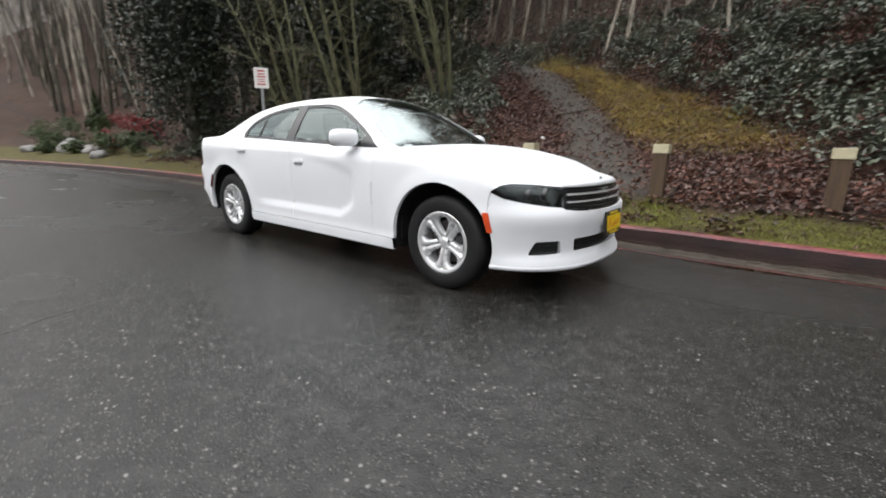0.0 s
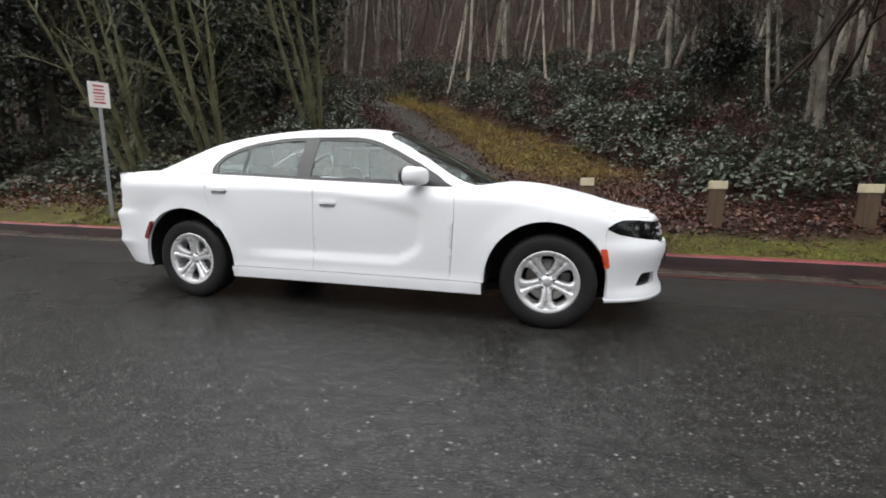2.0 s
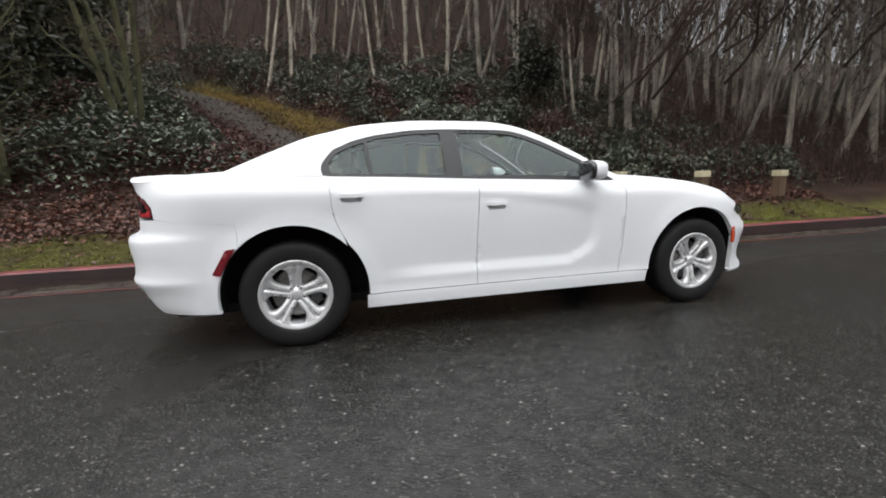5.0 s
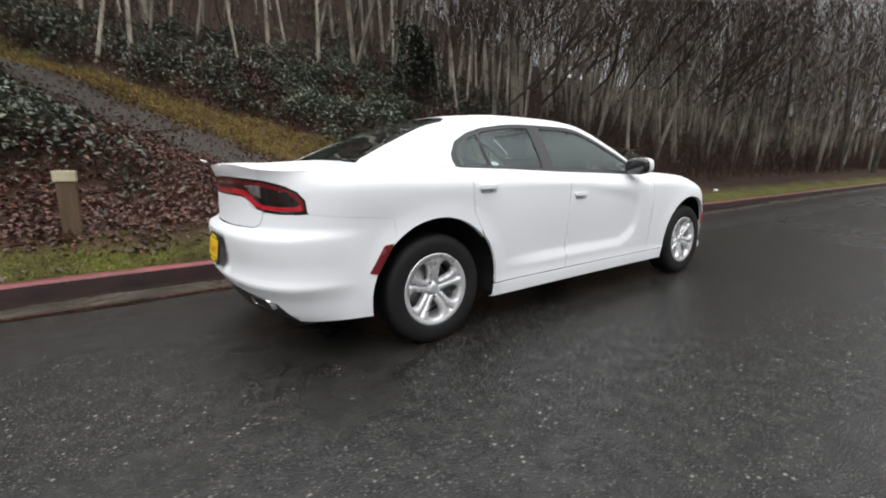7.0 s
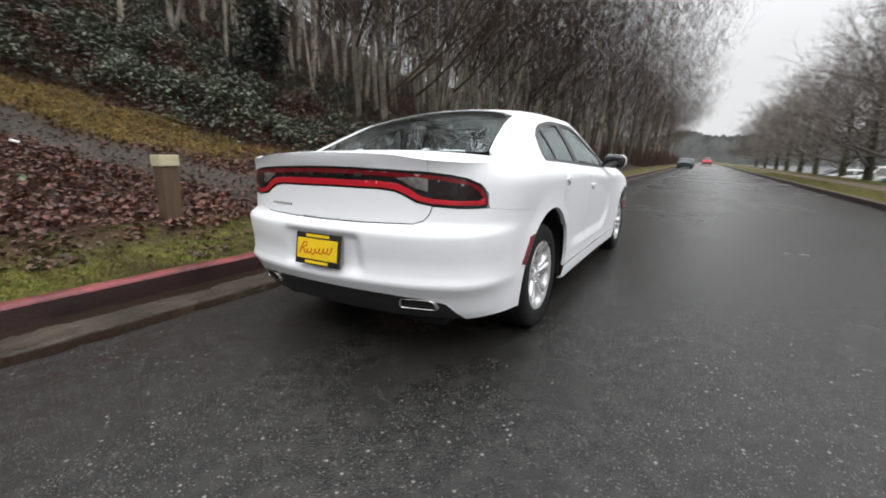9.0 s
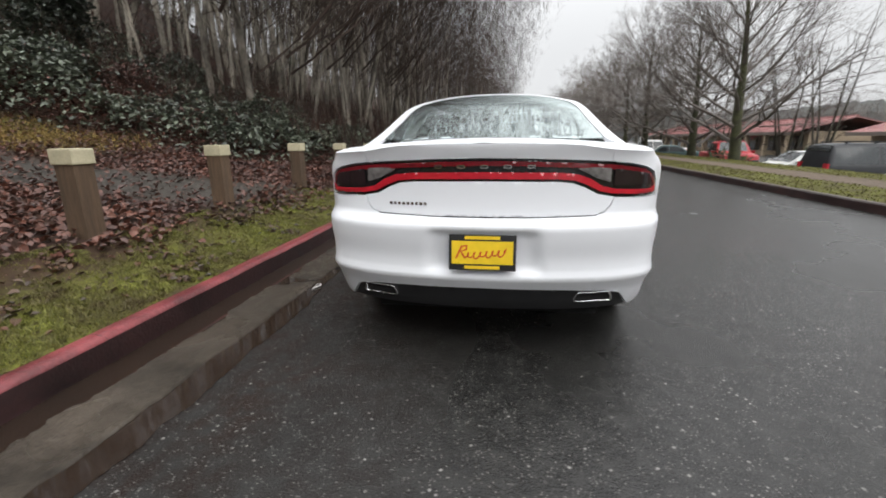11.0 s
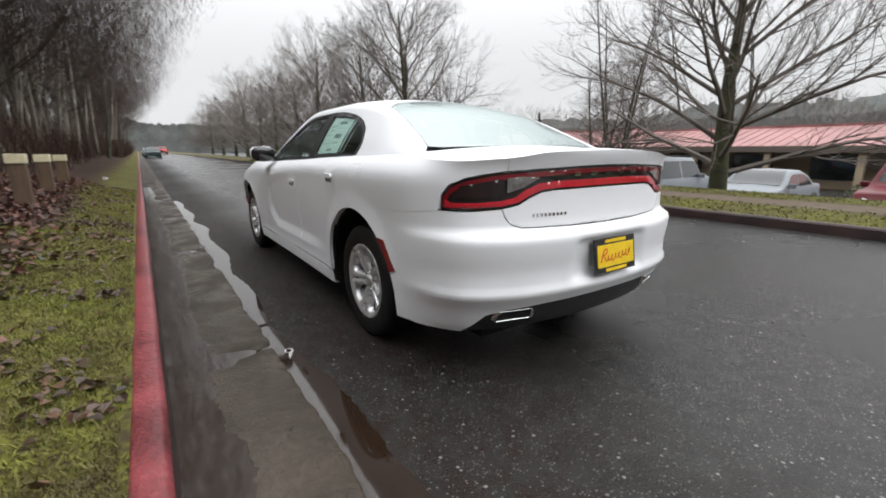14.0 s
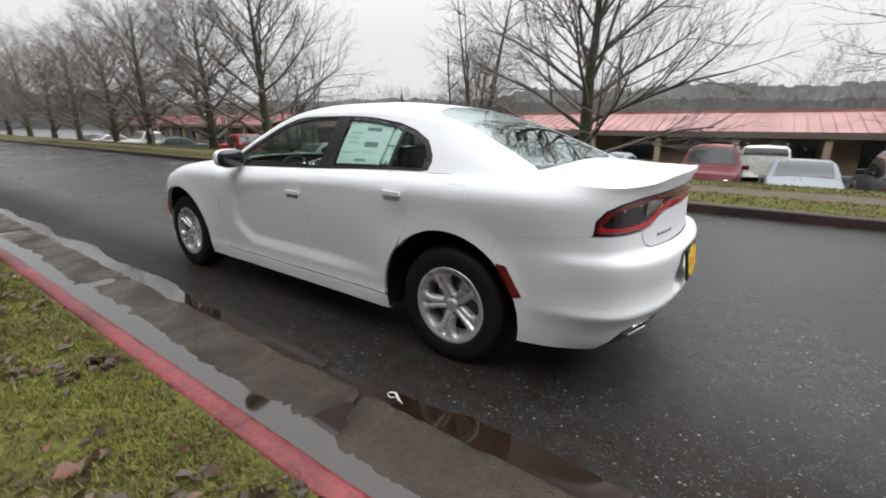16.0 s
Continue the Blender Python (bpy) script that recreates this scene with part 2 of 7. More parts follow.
M_STRAW = mat("dead_grass", (0.205, 0.138, 0.038), 0.8, var=0.5, scale=1.5, fine=9, island=0.4)
M_NEEDLE = mat("dark_evergreen", (0.010, 0.016, 0.009), 0.5, var=0.4, scale=0.8, fine=8, island=0.5, color2=(0.025, 0.034, 0.017))
M_GALV = mat("galvanised_steel", (0.33, 0.34, 0.34), 0.45, metal=0.6, var=0.2, scale=6, fine=60)
M_SIGNWHITE = mat("sign_white", (0.72, 0.70, 0.68), 0.4, var=0.08)
M_SIGNRED = mat("sign_red", (0.45, 0.06, 0.06), 0.5, var=0.1)
M_ROOF = mat("pink_red_metal_roof", (0.25, 0.085, 0.082), 0.5, var=0.3, scale=0.5, fine=20, rough_var=0.15, color2=(0.40, 0.20, 0.19))
M_FASCIA = mat("dark_fascia", (0.12, 0.095, 0.078), 0.6, var=0.2)
M_WALL = mat("tan_stucco", (0.33, 0.26, 0.18), 0.85, var=0.15, scale=1, fine=30, bump=0.3)
M_STONE = mat("grey_boulder", (0.20, 0.19, 0.18), 0.75, var=0.4, scale=3, fine=20, bump=0.8, bump_scale=12)
M_REDLEAF = mat("red_shrub_leaves", (0.22, 0.035, 0.035), 0.6, var=0.4, scale=1, fine=8, island=0.5)
M_SHRUB = mat("green_shrub_leaves", (0.045, 0.070, 0.020), 0.55, var=0.4, scale=1, fine=8, island=0.5)
# distance haze is mixed into this grey-green; there is no volume
M_HAZE = mat("far_hill_haze_tint", (0.140, 0.147, 0.143), 0.95, var=0.4, scale=0.10, fine=0.8, spec=0.1)

# brown woods paled in the base colour to stand for mist
M_MIST = mat("mist_tinted_hill", (0.23, 0.205, 0.187), 0.95, var=0.25, scale=0.05, fine=0.5, spec=0.1)
# grey-brown twigs, lightened in colour for the haze across the road
M_TWIGHAZED = mat("hazed_grey_brown_twigs", (0.145, 0.124, 0.110), 0.85, var=0.3, scale=2, fine=20, rand=0.2)
M_WETLEAF = mat("dark_wet_leaves", (0.026, 0.015, 0.010), 0.4, var=0.5, scale=2, fine=10, island=0.7, color2=(0.120, 0.062, 0.032))
M_MOSSBARK = mat("mossy_green_bark", (0.055, 0.058, 0.022), 0.9, var=0.45, scale=3, fine=25, bump=0.6, bump_scale=25, color2=(0.16, 0.155, 0.085))
M_MAPLEBARK = mat("mossy_dark_bark", (0.022, 0.021, 0.012), 0.85, var=0.4, scale=3, fine=25, bump=0.8, bump_scale=25, color2=(0.070, 0.072, 0.030), rand=0.2)
M_KERBFAR = mat("wet_dark_kerb", (0.022, 0.010, 0.010), 0.5, var=0.5, scale=2.5, fine=30, bump=0.5, bump_scale=60, color2=(0.050, 0.022, 0.020))
M_TAR = mat("dark_crack", (0.006, 0.006, 0.006), 0.6, var=0.3)
# ---------------------------------------------------------------- helpers for meshes
def part(name, bm, material, parent=None, label="", smooth=False, kind=""):
    """Links a bmesh as one mesh object under a thing or a part."""
    me = bpy.data.meshes.new(name)
    bm.to_mesh(me)
    bm.free()
    return part_mesh(name, me, material, parent, label, smooth, kind)


def part_mesh(name, me, material, parent=None, label="", smooth=False, kind=""):
    for m in material if isinstance(material, (list, tuple)) else [material]:
        me.materials.append(m)
    if smooth:
        me.polygons.foreach_set("use_smooth", [True] * len(me.polygons))
    ob = new(name, me)
    if parent:
        ob.parent = parent
    return tagged(ob, label, kind=kind)


def mesh_from(name, verts, faces):
    me = bpy.data.meshes.new(name)
    me.from_pydata([tuple(v) for v in verts], [], faces)
    me.update()
    return me


def box(bm, x0, x1, y0, y1, z0, z1, m=None):
    vs = [bm.verts.new((x, y, z)) for x in (x0, x1) for y in (y0, y1) for z in (z0, z1)]
    for q in ((0, 1, 3, 2), (4, 6, 7, 5), (0, 4, 5, 1), (2, 3, 7, 6), (0, 2, 6, 4), (1, 5, 7, 3)):
        bm.faces.new([vs[i] for i in q])
    if m:
        for v in vs:
            v.co = m @ v.co
    return vs


def box_bm(x0, x1, y0, y1, z0, z1, bevel=0.0, seg=2):
    bm = bmesh.new()
    box(bm, x0, x1, y0, y1, z0, z1)
    if bevel:
        bmesh.ops.bevel(bm, geom=list(bm.edges), offset=bevel, segments=seg, profile=0.7, affect="EDGES")
    return bm


def sstep(a, b, x):
    t = min(1.0, max(0.0, (x - a) / (b - a)))
    return t * t * (3 - 2 * t)


def lerp(a, b, t):
    return a + (b - a) * t


def curve1(pts):
    """Smooth interpolation (monotone cubic) through a few x, y pairs."""
    xs, ys = np.array([p[0] for p in pts], float), np.array([p[1] for p in pts], float)
    d = np.diff(ys) / np.diff(xs)
    m = np.zeros(len(xs))
    m[0], m[-1] = d[0], d[-1]
    for i in range(1, len(xs) - 1):
        m[i] = 0 if d[i - 1] * d[i] <= 0 else 2 * d[i - 1] * d[i] / (d[i - 1] + d[i])

    def f(x):
        if x <= xs[0]:
            return float(ys[0])
        if x >= xs[-1]:
            return float(ys[-1])
        i = int(np.searchsorted(xs, x) - 1)
        h = xs[i + 1] - xs[i]
        t = (x - xs[i]) / h
        return float((2 * t**3 - 3 * t**2 + 1) * ys[i] + (t**3 - 2 * t**2 + t) * h * m[i] + (3 * t**2 - 2 * t**3) * ys[i + 1] + (t**3 - t**2) * h * m[i + 1])

    return f


# ---------------------------------------------------------------- the lie of the land
KERB_Y, KERB_H, GUTTER_Y = 1.95, 0.14, 1.43
FAR_Y = -5.5


def bend(x):
    """The road swings to -y behind the car."""
    return 0.0 if x > -9 else -0.0085 * (-9 - x) ** 2 if x > -45 else -0.0085 * 36**2 - 0.612 * (-45 - x)


def path_x(y):
    return PATH_X(y)


PATH_X = curve1([(2, 1.35), (4, 0.95), (6, 0.25), (8.4, -0.75), (9.75, -1.6), (11.4, -2.65), (12.6, -3.8), (13.6, -4.9), (16, -7.6), (20, -12.0), (30, -22)])
HILL_Z = curve1([(2.06, 0.14), (2.6, 0.24), (3.2, 0.40), (4.0, 0.50), (6.0, 0.82), (7.3, 1.08), (8.4, 1.34), (9.75, 1.92), (11.4, 2.62), (12.6, 3.2), (13.6, 3.75), (16, 4.75), (20, 6.2), (25, 8.6), (30, 11.4), (45, 21), (60, 28), (300, 60)])


def ivy_edge(yb):
    """How far to the right of the path the bramble begins."""
    return lerp(3.7, 3.0, sstep(11.0, 15.0, yb))


def ground_z(x, y):
    yb = y - bend(x)
    if yb > KERB_Y + 0.11:
        z = HILL_Z(yb)
        d = x - path_x(min(yb, 30))
        e = ivy_edge(yb)
        right = sstep(e - 0.3, e + 2.5, d) * sstep(3.5, 8.0, yb) * 0.6 - 0.075 * min(6.0, max(0.0, d)) * sstep(10, 12.5, yb) * sstep(22, 15, yb)
        left = sstep(0.8, 4.0, -d) * sstep(4.0, 8.0, yb) * 0.9 * sstep(-30, -10, x)
        flat = sstep(14, 40, x) * 0.40 + sstep(-16, -40, x) * 0.10
        z = 0.14 + (z - 0.14 + right + left) * (1 - flat * sstep(4, 8, yb))
        z += sstep(0, 18, x) * 2.4 * sstep(9.0, 26.0, yb) + 0.06 * sstep(4.5, 6.5, x) * sstep(2.2, 3.2, yb)
        z += 0.05 * noise.noise((x * 0.9, yb * 0.9, 3.1)) * sstep(2.2, 4.5, yb) + 0.25 * noise.noise((x * 0.23, yb * 0.23, 8.1)) * sstep(5, 10, yb)
        return z
    if yb > FAR_Y - 0.07:
        return -0.06
    if yb > -8.8:
        return 0.14 + 0.05 * sstep(FAR_Y - 0.2, -6.6, yb) + 0.03 * sstep(-7.8, -8.4, yb)
    return 0.22 - 1.19 * sstep(-8.8, -10.8, yb) - 0.2 * sstep(-13, -30, yb)


def grid_axis(*runs):
    out = []
    for a, b, step in runs:
        out += list(np.arange(a, b - 1e-6, step))
    return out + [runs[-1][1]]


def sheet(xs, ys, zf):
    verts = [(x, y + bend(x), zf(x, y + bend(x))) for y in ys for x in xs]
    w = len(xs)
    faces = [(j * w + i, j * w + i + 1, (j + 1) * w + i + 1, (j + 1) * w + i) for j in range(len(ys) - 1) for i in range(w - 1)]
    return verts, faces


gx = grid_axis((-70, -24, 2.0), (-24, -10, 0.6), (-10, 12, 0.25), (12, 40, 1.0), (40, 100, 4), (100, 400, 30))
gy = grid_axis((-300, -60, 20), (-60, -30, 6), (-30, -13, 2), (-13, -9.05, 0.35), (-9.05, -5.65, 0.17), (-5.65, -5.45, 0.05), (-5.45, 1.95, 1.2), (1.95, 2.1, 0.06), (2.1, 16, 0.25), (16, 40, 1.0), (40, 300, 20))
gmesh = mesh_from("ground", *sheet(gx, gy, ground_z))


def cover(x, y):
    """What lies on the ground: shares of mossy grass, gravel path, paving and asphalt."""
    yb = y - bend(x)
    wob = 0.35 * noise.noise((x * 0.7, y * 0.7, 1.0)) + 0.18 * noise.noise((x * 2.3, y * 2.3, 5.0))
    if yb < -9.3:
        return 0.0, 0.0, 0.0, 1.0
    if yb < -5.2:
        walk_strip = sstep(0.58, 0.46, abs(yb + 7.35 + 0.1 * wob))
        return 1.0 - walk_strip, 0.0, walk_strip, 0.0
    d = x - path_x(min(yb, 30))
    gravel = 0.9 * sstep(1.15, 0.35, abs(d + 0.7 * wob + 0.1) - 0.25 * sstep(6.5, 3.4, yb)) * sstep(2.7, 3.6, yb) * sstep(26, 18, yb)
    moss = sstep(3.0, 2.6, yb + wob * 0.8 - 2.2 * sstep(-5.5, -9.5, x))
    slope = sstep(0.6, 1.1, d + wob) * sstep(0.5, -0.4, d - ivy_edge(yb) + wob * 1.5) * sstep(6.4, 8.6, yb + 1.6 * wob) * sstep(20, 16, yb)
    return max(moss * (1 - 0.45 * sstep(-5.5, -9.5, x)), slope), gravel, 0.0, 0.0


for nm_i, nm in enumerate(("moss", "gravel", "paving", "tarmac")):
    at = gmesh.attributes.new(nm, "FLOAT", "POINT")
    at.data.foreach_set("value", [cover(v.co.x, v.co.y)[nm_i] for v in gmesh.vertices])
ground = part_mesh("ground", gmesh, M_GROUND, smooth=True)
tagged(ground, "mossy verge and leaf-strewn wooded hillside beside a road", "ground", kind="structure")

rx = grid_axis((-60, -20, 1.0), (-20, 15, 0.5), (15, 400, 10))


def road_z(x, y):
    return 0.0


road = part_mesh("road", mesh_from("road", *sheet(rx, grid_axis((FAR_Y, GUTTER_Y + 0.07, 0.682)), road_z)), M_ROAD)
tagged(road, "dark wet asphalt road with pale speckled stones", "road", kind="structure")


def strip(name, xs, profile, material, label, category):
    """A kerb or gutter: a profile of y, z points carried along the road."""
    verts = [(x, y + bend(x), z) for x in xs for y, z in profile]
    k = len(profile)
    faces = [(i * k + j, (i + 1) * k + j, (i + 1) * k + j + 1, i * k + j + 1) for i in range(len(xs) - 1) for j in range(k - 1)]
    ob = part_mesh(name, mesh_from(name, verts, faces), material)
    return tagged(ob, label, category, kind="structure")


# a crack that wanders across the asphalt
bm = bmesh.new()
prev = None
for i in range(61):
    t = i / 60
    x, y = 0.10 + 0.12 * math.sin(t * 5.0) + 0.03 * noise.noise((t * 14, 1.0, 2.0)), -3.55 + 1.15 * t
    hw = 0.0045 * (0.35 + abs(noise.noise((t * 25, 4.0, 0.0))) * 1.6) * math.sin(math.pi * t) ** 0.5 + 0.0006
    cur = [bm.verts.new((x - hw, y, 0.0022)), bm.verts.new((x + hw, y, 0.0022))]
    if prev:
        bm.faces.new((prev[0], prev[1], cur[1], cur[0]))
    prev = cur
part("crack", bm, M_TAR, road, "dark open crack")


SLAB_X, SLAB = -1.385, 3.05
# the kerb: red top, worn face with painted-in shade; the gutter pan is cast in slabs
kx = grid_axis((-60, -20, 1.0), (-20, 15, 0.25), (15, 400, 10))
rk = random.Random(2)
wear = {round(x, 3): (rk.gauss(0, 0.0015), rk.gauss(0, 0.002)) for x in kx}


def kerb(name, y, sgn, label):
    """sgn: 1 where the verge lies to +y of the kerb."""
    k = tagged(new(name), label, "kerb", kind="structure")
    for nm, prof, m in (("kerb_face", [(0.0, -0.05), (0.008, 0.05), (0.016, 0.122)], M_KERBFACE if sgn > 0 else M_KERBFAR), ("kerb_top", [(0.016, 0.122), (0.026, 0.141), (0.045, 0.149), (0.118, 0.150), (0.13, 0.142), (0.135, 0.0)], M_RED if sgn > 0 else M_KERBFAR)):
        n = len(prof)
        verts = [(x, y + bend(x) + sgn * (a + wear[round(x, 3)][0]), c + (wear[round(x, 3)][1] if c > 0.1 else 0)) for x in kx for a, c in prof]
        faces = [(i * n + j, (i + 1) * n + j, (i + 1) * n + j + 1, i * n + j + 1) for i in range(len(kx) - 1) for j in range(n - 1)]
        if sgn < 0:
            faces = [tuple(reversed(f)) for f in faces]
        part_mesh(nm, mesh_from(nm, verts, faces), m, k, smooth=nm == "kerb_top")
    return k


kerb_near = kerb("kerb_near", KERB_Y, 1, "red painted concrete kerb with a worn face, darkened for shade")
for k in range(-3, 6):      # hairline joints and cracks across the kerb
    jx, v = SLAB_X + 0.10 + 1.525 * k, []
    for a, c in ((-0.002, -0.02), (0.004, 0.05), (0.012, 0.120), (0.023, 0.1415), (0.044, 0.1505), (0.080, 0.1512), (0.118, 0.1515), (0.130, 0.144)):
        cx, w = jx + 0.010 * noise.noise((a * 30, c * 30, k)), 0.0022 + 0.0016 * noise.noise((a * 60, k, 2.0))
        v += [(cx - w, KERB_Y + a + bend(cx), c + 0.0015), (cx + w, KERB_Y + a + bend(cx), c + 0.0015)]
    part_mesh("joint", mesh_from("joint", v, [(2 * i, 2 * i + 1, 2 * i + 3, 2 * i + 2) for i in range(7)]), M_TAR, kerb_near, "dark crack across the kerb")
kerb("kerb_far", FAR_Y, -1, "dark red painted kerb across the road")
gutter = tagged(new("gutter"), "wet grey concrete gutter pan cast in slabs", "gutter", kind="structure")

def pan_z(x, y):
    """Worn top of the gutter pan: it falls to the kerb, is pitted, and broken away at the joints."""
    d = abs((x - SLAB_X + SLAB / 2) % SLAB - SLAB / 2)
    wob = 0.5 + 0.5 * noise.noise((x * 0.4, 3.0, 8.0))
    z = 0.015 - 0.053 * (y - 1.45) + 0.0055 * noise.noise((x * 1.4, y * 5.0, 3.0)) + 0.0026 * noise.noise((x * 6.0, y * 9.0, 7.0)) + 0.0016 * noise.noise((x * 30, y * 30, 1.0))
    return z - 0.034 * sstep(0.10, 0.02, d + 0.05 * noise.noise((x * 9, y * 9, 4.0))) * (0.25 + wob) * sstep(1.45, 1.62, y)


for k in range(-15, 30):
    x0, x1 = SLAB_X + SLAB * k, SLAB_X + SLAB * (k + 1)
    near = -8 < x0 < 8
    n = 120 if near else 20
    ys = [0.0, 0.010, 0.035, 0.07, 0.11, 0.15, 0.19, 0.23, 0.27, 0.31, 0.36, 0.42, KERB_Y + 0.004 - GUTTER_Y]
    verts, faces = [], []
    for i in range(n + 1):
        x = lerp(x0 + 0.012, x1 - 0.012, i / n)
        chip = 0.03 * max(0.0, noise.noise((x * 3.1, 0.4, 6.0))) + 0.014 * noise.noise((x * 9, 2.0, 1.0)) + 0.006 * noise.noise((x * 27, 2.0, 1.0)) + 0.03 * sstep(0.05, 0.0, min(x - x0, x1 - x))
        for j, dy in enumerate([None] + ys):
            y = GUTTER_Y + (dy or 0.0) + chip * max(0.0, 1 - (dy or 0.0) / 0.2)
            xe = x + (0.022 * noise.noise((y * 13, k, 0.0)) + 0.008 * noise.noise((y * 40, k, 5.0)) if i in (0, n) else 0.0)
            z = -0.05 if dy is None else pan_z(xe, y) - (0.012 if dy == 0.0 else 0.003 if dy == 0.010 else 0.0) - (0.006 if i in (0, n) else 0)
            verts.append((xe, y + bend(x), z))
    m_ = len(ys) + 1
    faces = [(i * m_ + j, (i + 1) * m_ + j, (i + 1) * m_ + j + 1, i * m_ + j + 1) for i in range(n) for j in range(m_ - 1)]
    for i in (0, n):      # the broken ends go down into the joint
        low = len(verts)
        verts += [(verts[i * m_ + j][0], verts[i * m_ + j][1], -0.05) for j in range(m_)]
        faces += [(i * m_ + j, i * m_ + j + 1, low + j + 1, low + j) for j in range(1, m_ - 1)]
    part_mesh("slab", mesh_from("slab", verts, faces), M_CONC, gutter)
# rain water stands level in the pan against the kerb; its shore follows the worn concrete
v = [(x, y + bend(x), -0.0005) for x in np.linspace(-8, 12, 60) for y in (1.52, KERB_Y + 0.006)]
pool = part_mesh("puddle", mesh_from("puddle", v, [(2 * i, 2 * i + 2, 2 * i + 3, 2 * i + 1) for i in range(59)]), M_WATER)
tagged(pool, "shallow rain water standing in the gutter against the kerb", "puddle", kind="structure")
# and in the dip along the edge of the asphalt
for wx0, wx1, w1, seed in ((-1.0, 7.5, 0.10, 1), (-4.6, -1.05, 0.11, 5)):
    bm = bmesh.new()
    n = 320
    prev = None
    for i in range(n + 1):
        x = lerp(wx0, wx1, i / n)
        env = math.sin(math.pi * i / n) ** 0.4
        dn = w1 * env * max(0.02, 0.85 + 0.9 * noise.noise((x * 1.1, seed, 9)) + 0.25 * noise.noise((x * 6, seed, 14)) + 0.12 * noise.noise((x * 17, seed, 7)))
        cur = [bm.verts.new((x, GUTTER_Y + 0.06, 0.003)), bm.verts.new((x, 1.37 - dn, 0.003))]
        if prev:
            bm.faces.new((prev[0], prev[1], cur[1], cur[0]))
        prev = cur
    tagged(part("puddle", bm, M_WATER), "thin film of standing rain water beside the gutter", "puddle", kind="structure")


def post(x, y):
    base = ground_z(x, y)
    top = 1.10 - 0.013 * max(0.0, x - 2)
    e = new("bollard")
    e.location = (x, y, base - 0.03)
    h = top - base + 0.03
    part("post", box_bm(-0.085, 0.085, -0.085, 0.085, 0, h - 0.11, 0.008), M_POST, e, "weathered brown timber post")
    part("cap", box_bm(-0.1, 0.1, -0.1, 0.1, h - 0.12, h, 0.014), M_CAP, e, "chamfered cream painted cap")
    return tagged(e, "square brown timber bollard with a cream cap on the verge", "bollard", "bollards along the verge")


for px in (-3.56, -1.66, 0.08, 2.03, 3.86, 5.72, 7.65):
    post(px, 3.23)

# ---------------------------------------------------------------- the parked sedan: its skin as one smooth ring and its panels
_OUT = [(2.46, 0), (2.445, 0.25), (2.385, 0.5), (2.25, 0.72), (2.04, 0.862), (1.78, 0.925), (1.5, 0.945), (0.9, 0.938), (0, 0.934), (-0.9, 0.94),
        (-1.5, 0.952), (-1.95, 0.94), (-2.2, 0.912), (-2.395, 0.825), (-2.515, 0.625), (-2.578, 0.35), (-2.60, 0)]


def _spline(pts, n):
    """A closed-looking Catmull-Rom run through the points, mirrored past both ends."""
    p = [Vector((pts[1][0], -pts[1][1]))] + [Vector(q) for q in pts] + [Vector((pts[-2][0], -pts[-2][1]))]
    out = []
    for i in range(1, len(p) - 2):
        for k in range(n):
            t = k / n
            a, b, c, d = p[i - 1], p[i], p[i + 1], p[i + 2]
            out.append(0.5 * ((2 * b) + (c - a) * t + (2 * a - 5 * b + 4 * c - d) * t * t + (3 * b - a - 3 * c + d) * t**3))
    return np.array(out + [p[-2]])


RING = _spline(_OUT, 24)
RING_S = np.r_[0, np.cumsum(np.linalg.norm(np.diff(RING, axis=0), axis=1))]
S_END = float(RING_S[-1])
_tan = np.gradient(RING, RING_S, axis=0)
RING_N = np.stack([-_tan[:, 1], _tan[:, 0]], 1)
RING_N *= np.sign((RING_N * (RING - [0, 0])).sum(1))[:, None]
RING_N /= np.linalg.norm(RING_N, axis=1)[:, None]


def s_of_x(x):
    """Where along the ring the flank reaches x."""
    return float(np.interp(-x, -RING[:, 0], RING_S))


def s_of_y(y, rear=False):
    half = len(RING) // 3
    if rear:
        return float(np.interp(y, RING[::-1][:half, 1], RING_S[::-1][:half]))
    return float(np.interp(y, RING[:half, 1], RING_S[:half]))


H_TOP = curve1([(-2.62, 1.055), (-2.4, 1.068), (-2.2, 1.082), (-1.94, 1.094), (-1.3, 1.083), (-0.9, 1.070), (-0.32, 1.044), (0.4, 1.020), (0.8, 1.010), (0.95, 1.018), (1.35, 0.998), (1.75, 0.925),
                (2.0, 0.855), (2.15, 0.815), (2.3, 0.785), (2.46, 0.765)])


def top_z(x, y):
    """Height of bonnet and boot lid."""
    c = 0.045 * sstep(0.7, 1.3, x) if x > 0 else 0.050 * sstep(-1.45, -1.95, x)
    return H_TOP(x) + c * (1 - min(1.0, (y / 0.9) ** 2))


D_FRONT = curve1([(0.19, -0.034), (0.25, -0.034), (0.275, -0.038), (0.305, -0.063), (0.34, -0.064), (0.45, -0.050), (0.56, -0.026), (0.61, -0.030), (0.655, -0.060), (0.70, -0.070), (0.77, -0.078), (0.80, -0.095), (0.83, -0.14)])
D_REAR = curve1([(0.22, -0.16), (0.30, -0.09), (0.40, -0.045), (0.455, -0.01), (0.475, 0.0), (0.50, -0.012), (0.56, -0.016), (0.66, -0.004), (0.717, 0.0), (0.737, -0.008), (0.754, -0.045), (0.768, -0.082), (0.83, -0.088), (0.93, -0.092), (1.02, -0.090), (1.06, -0.076), (1.09, -0.052), (1.115, -0.040), (1.14, -0.06)])
D_SIDE = curve1([(0.19, -0.035), (0.23, -0.033), (0.29, -0.029), (0.34, -0.025), (0.40, -0.020), (0.50, -0.012), (0.65, -0.003), (0.80, 0.0), (0.93, -0.004), (0.97, -0.012), (1.01, -0.034), (1.06, -0.06), (1.1, -0.075)])
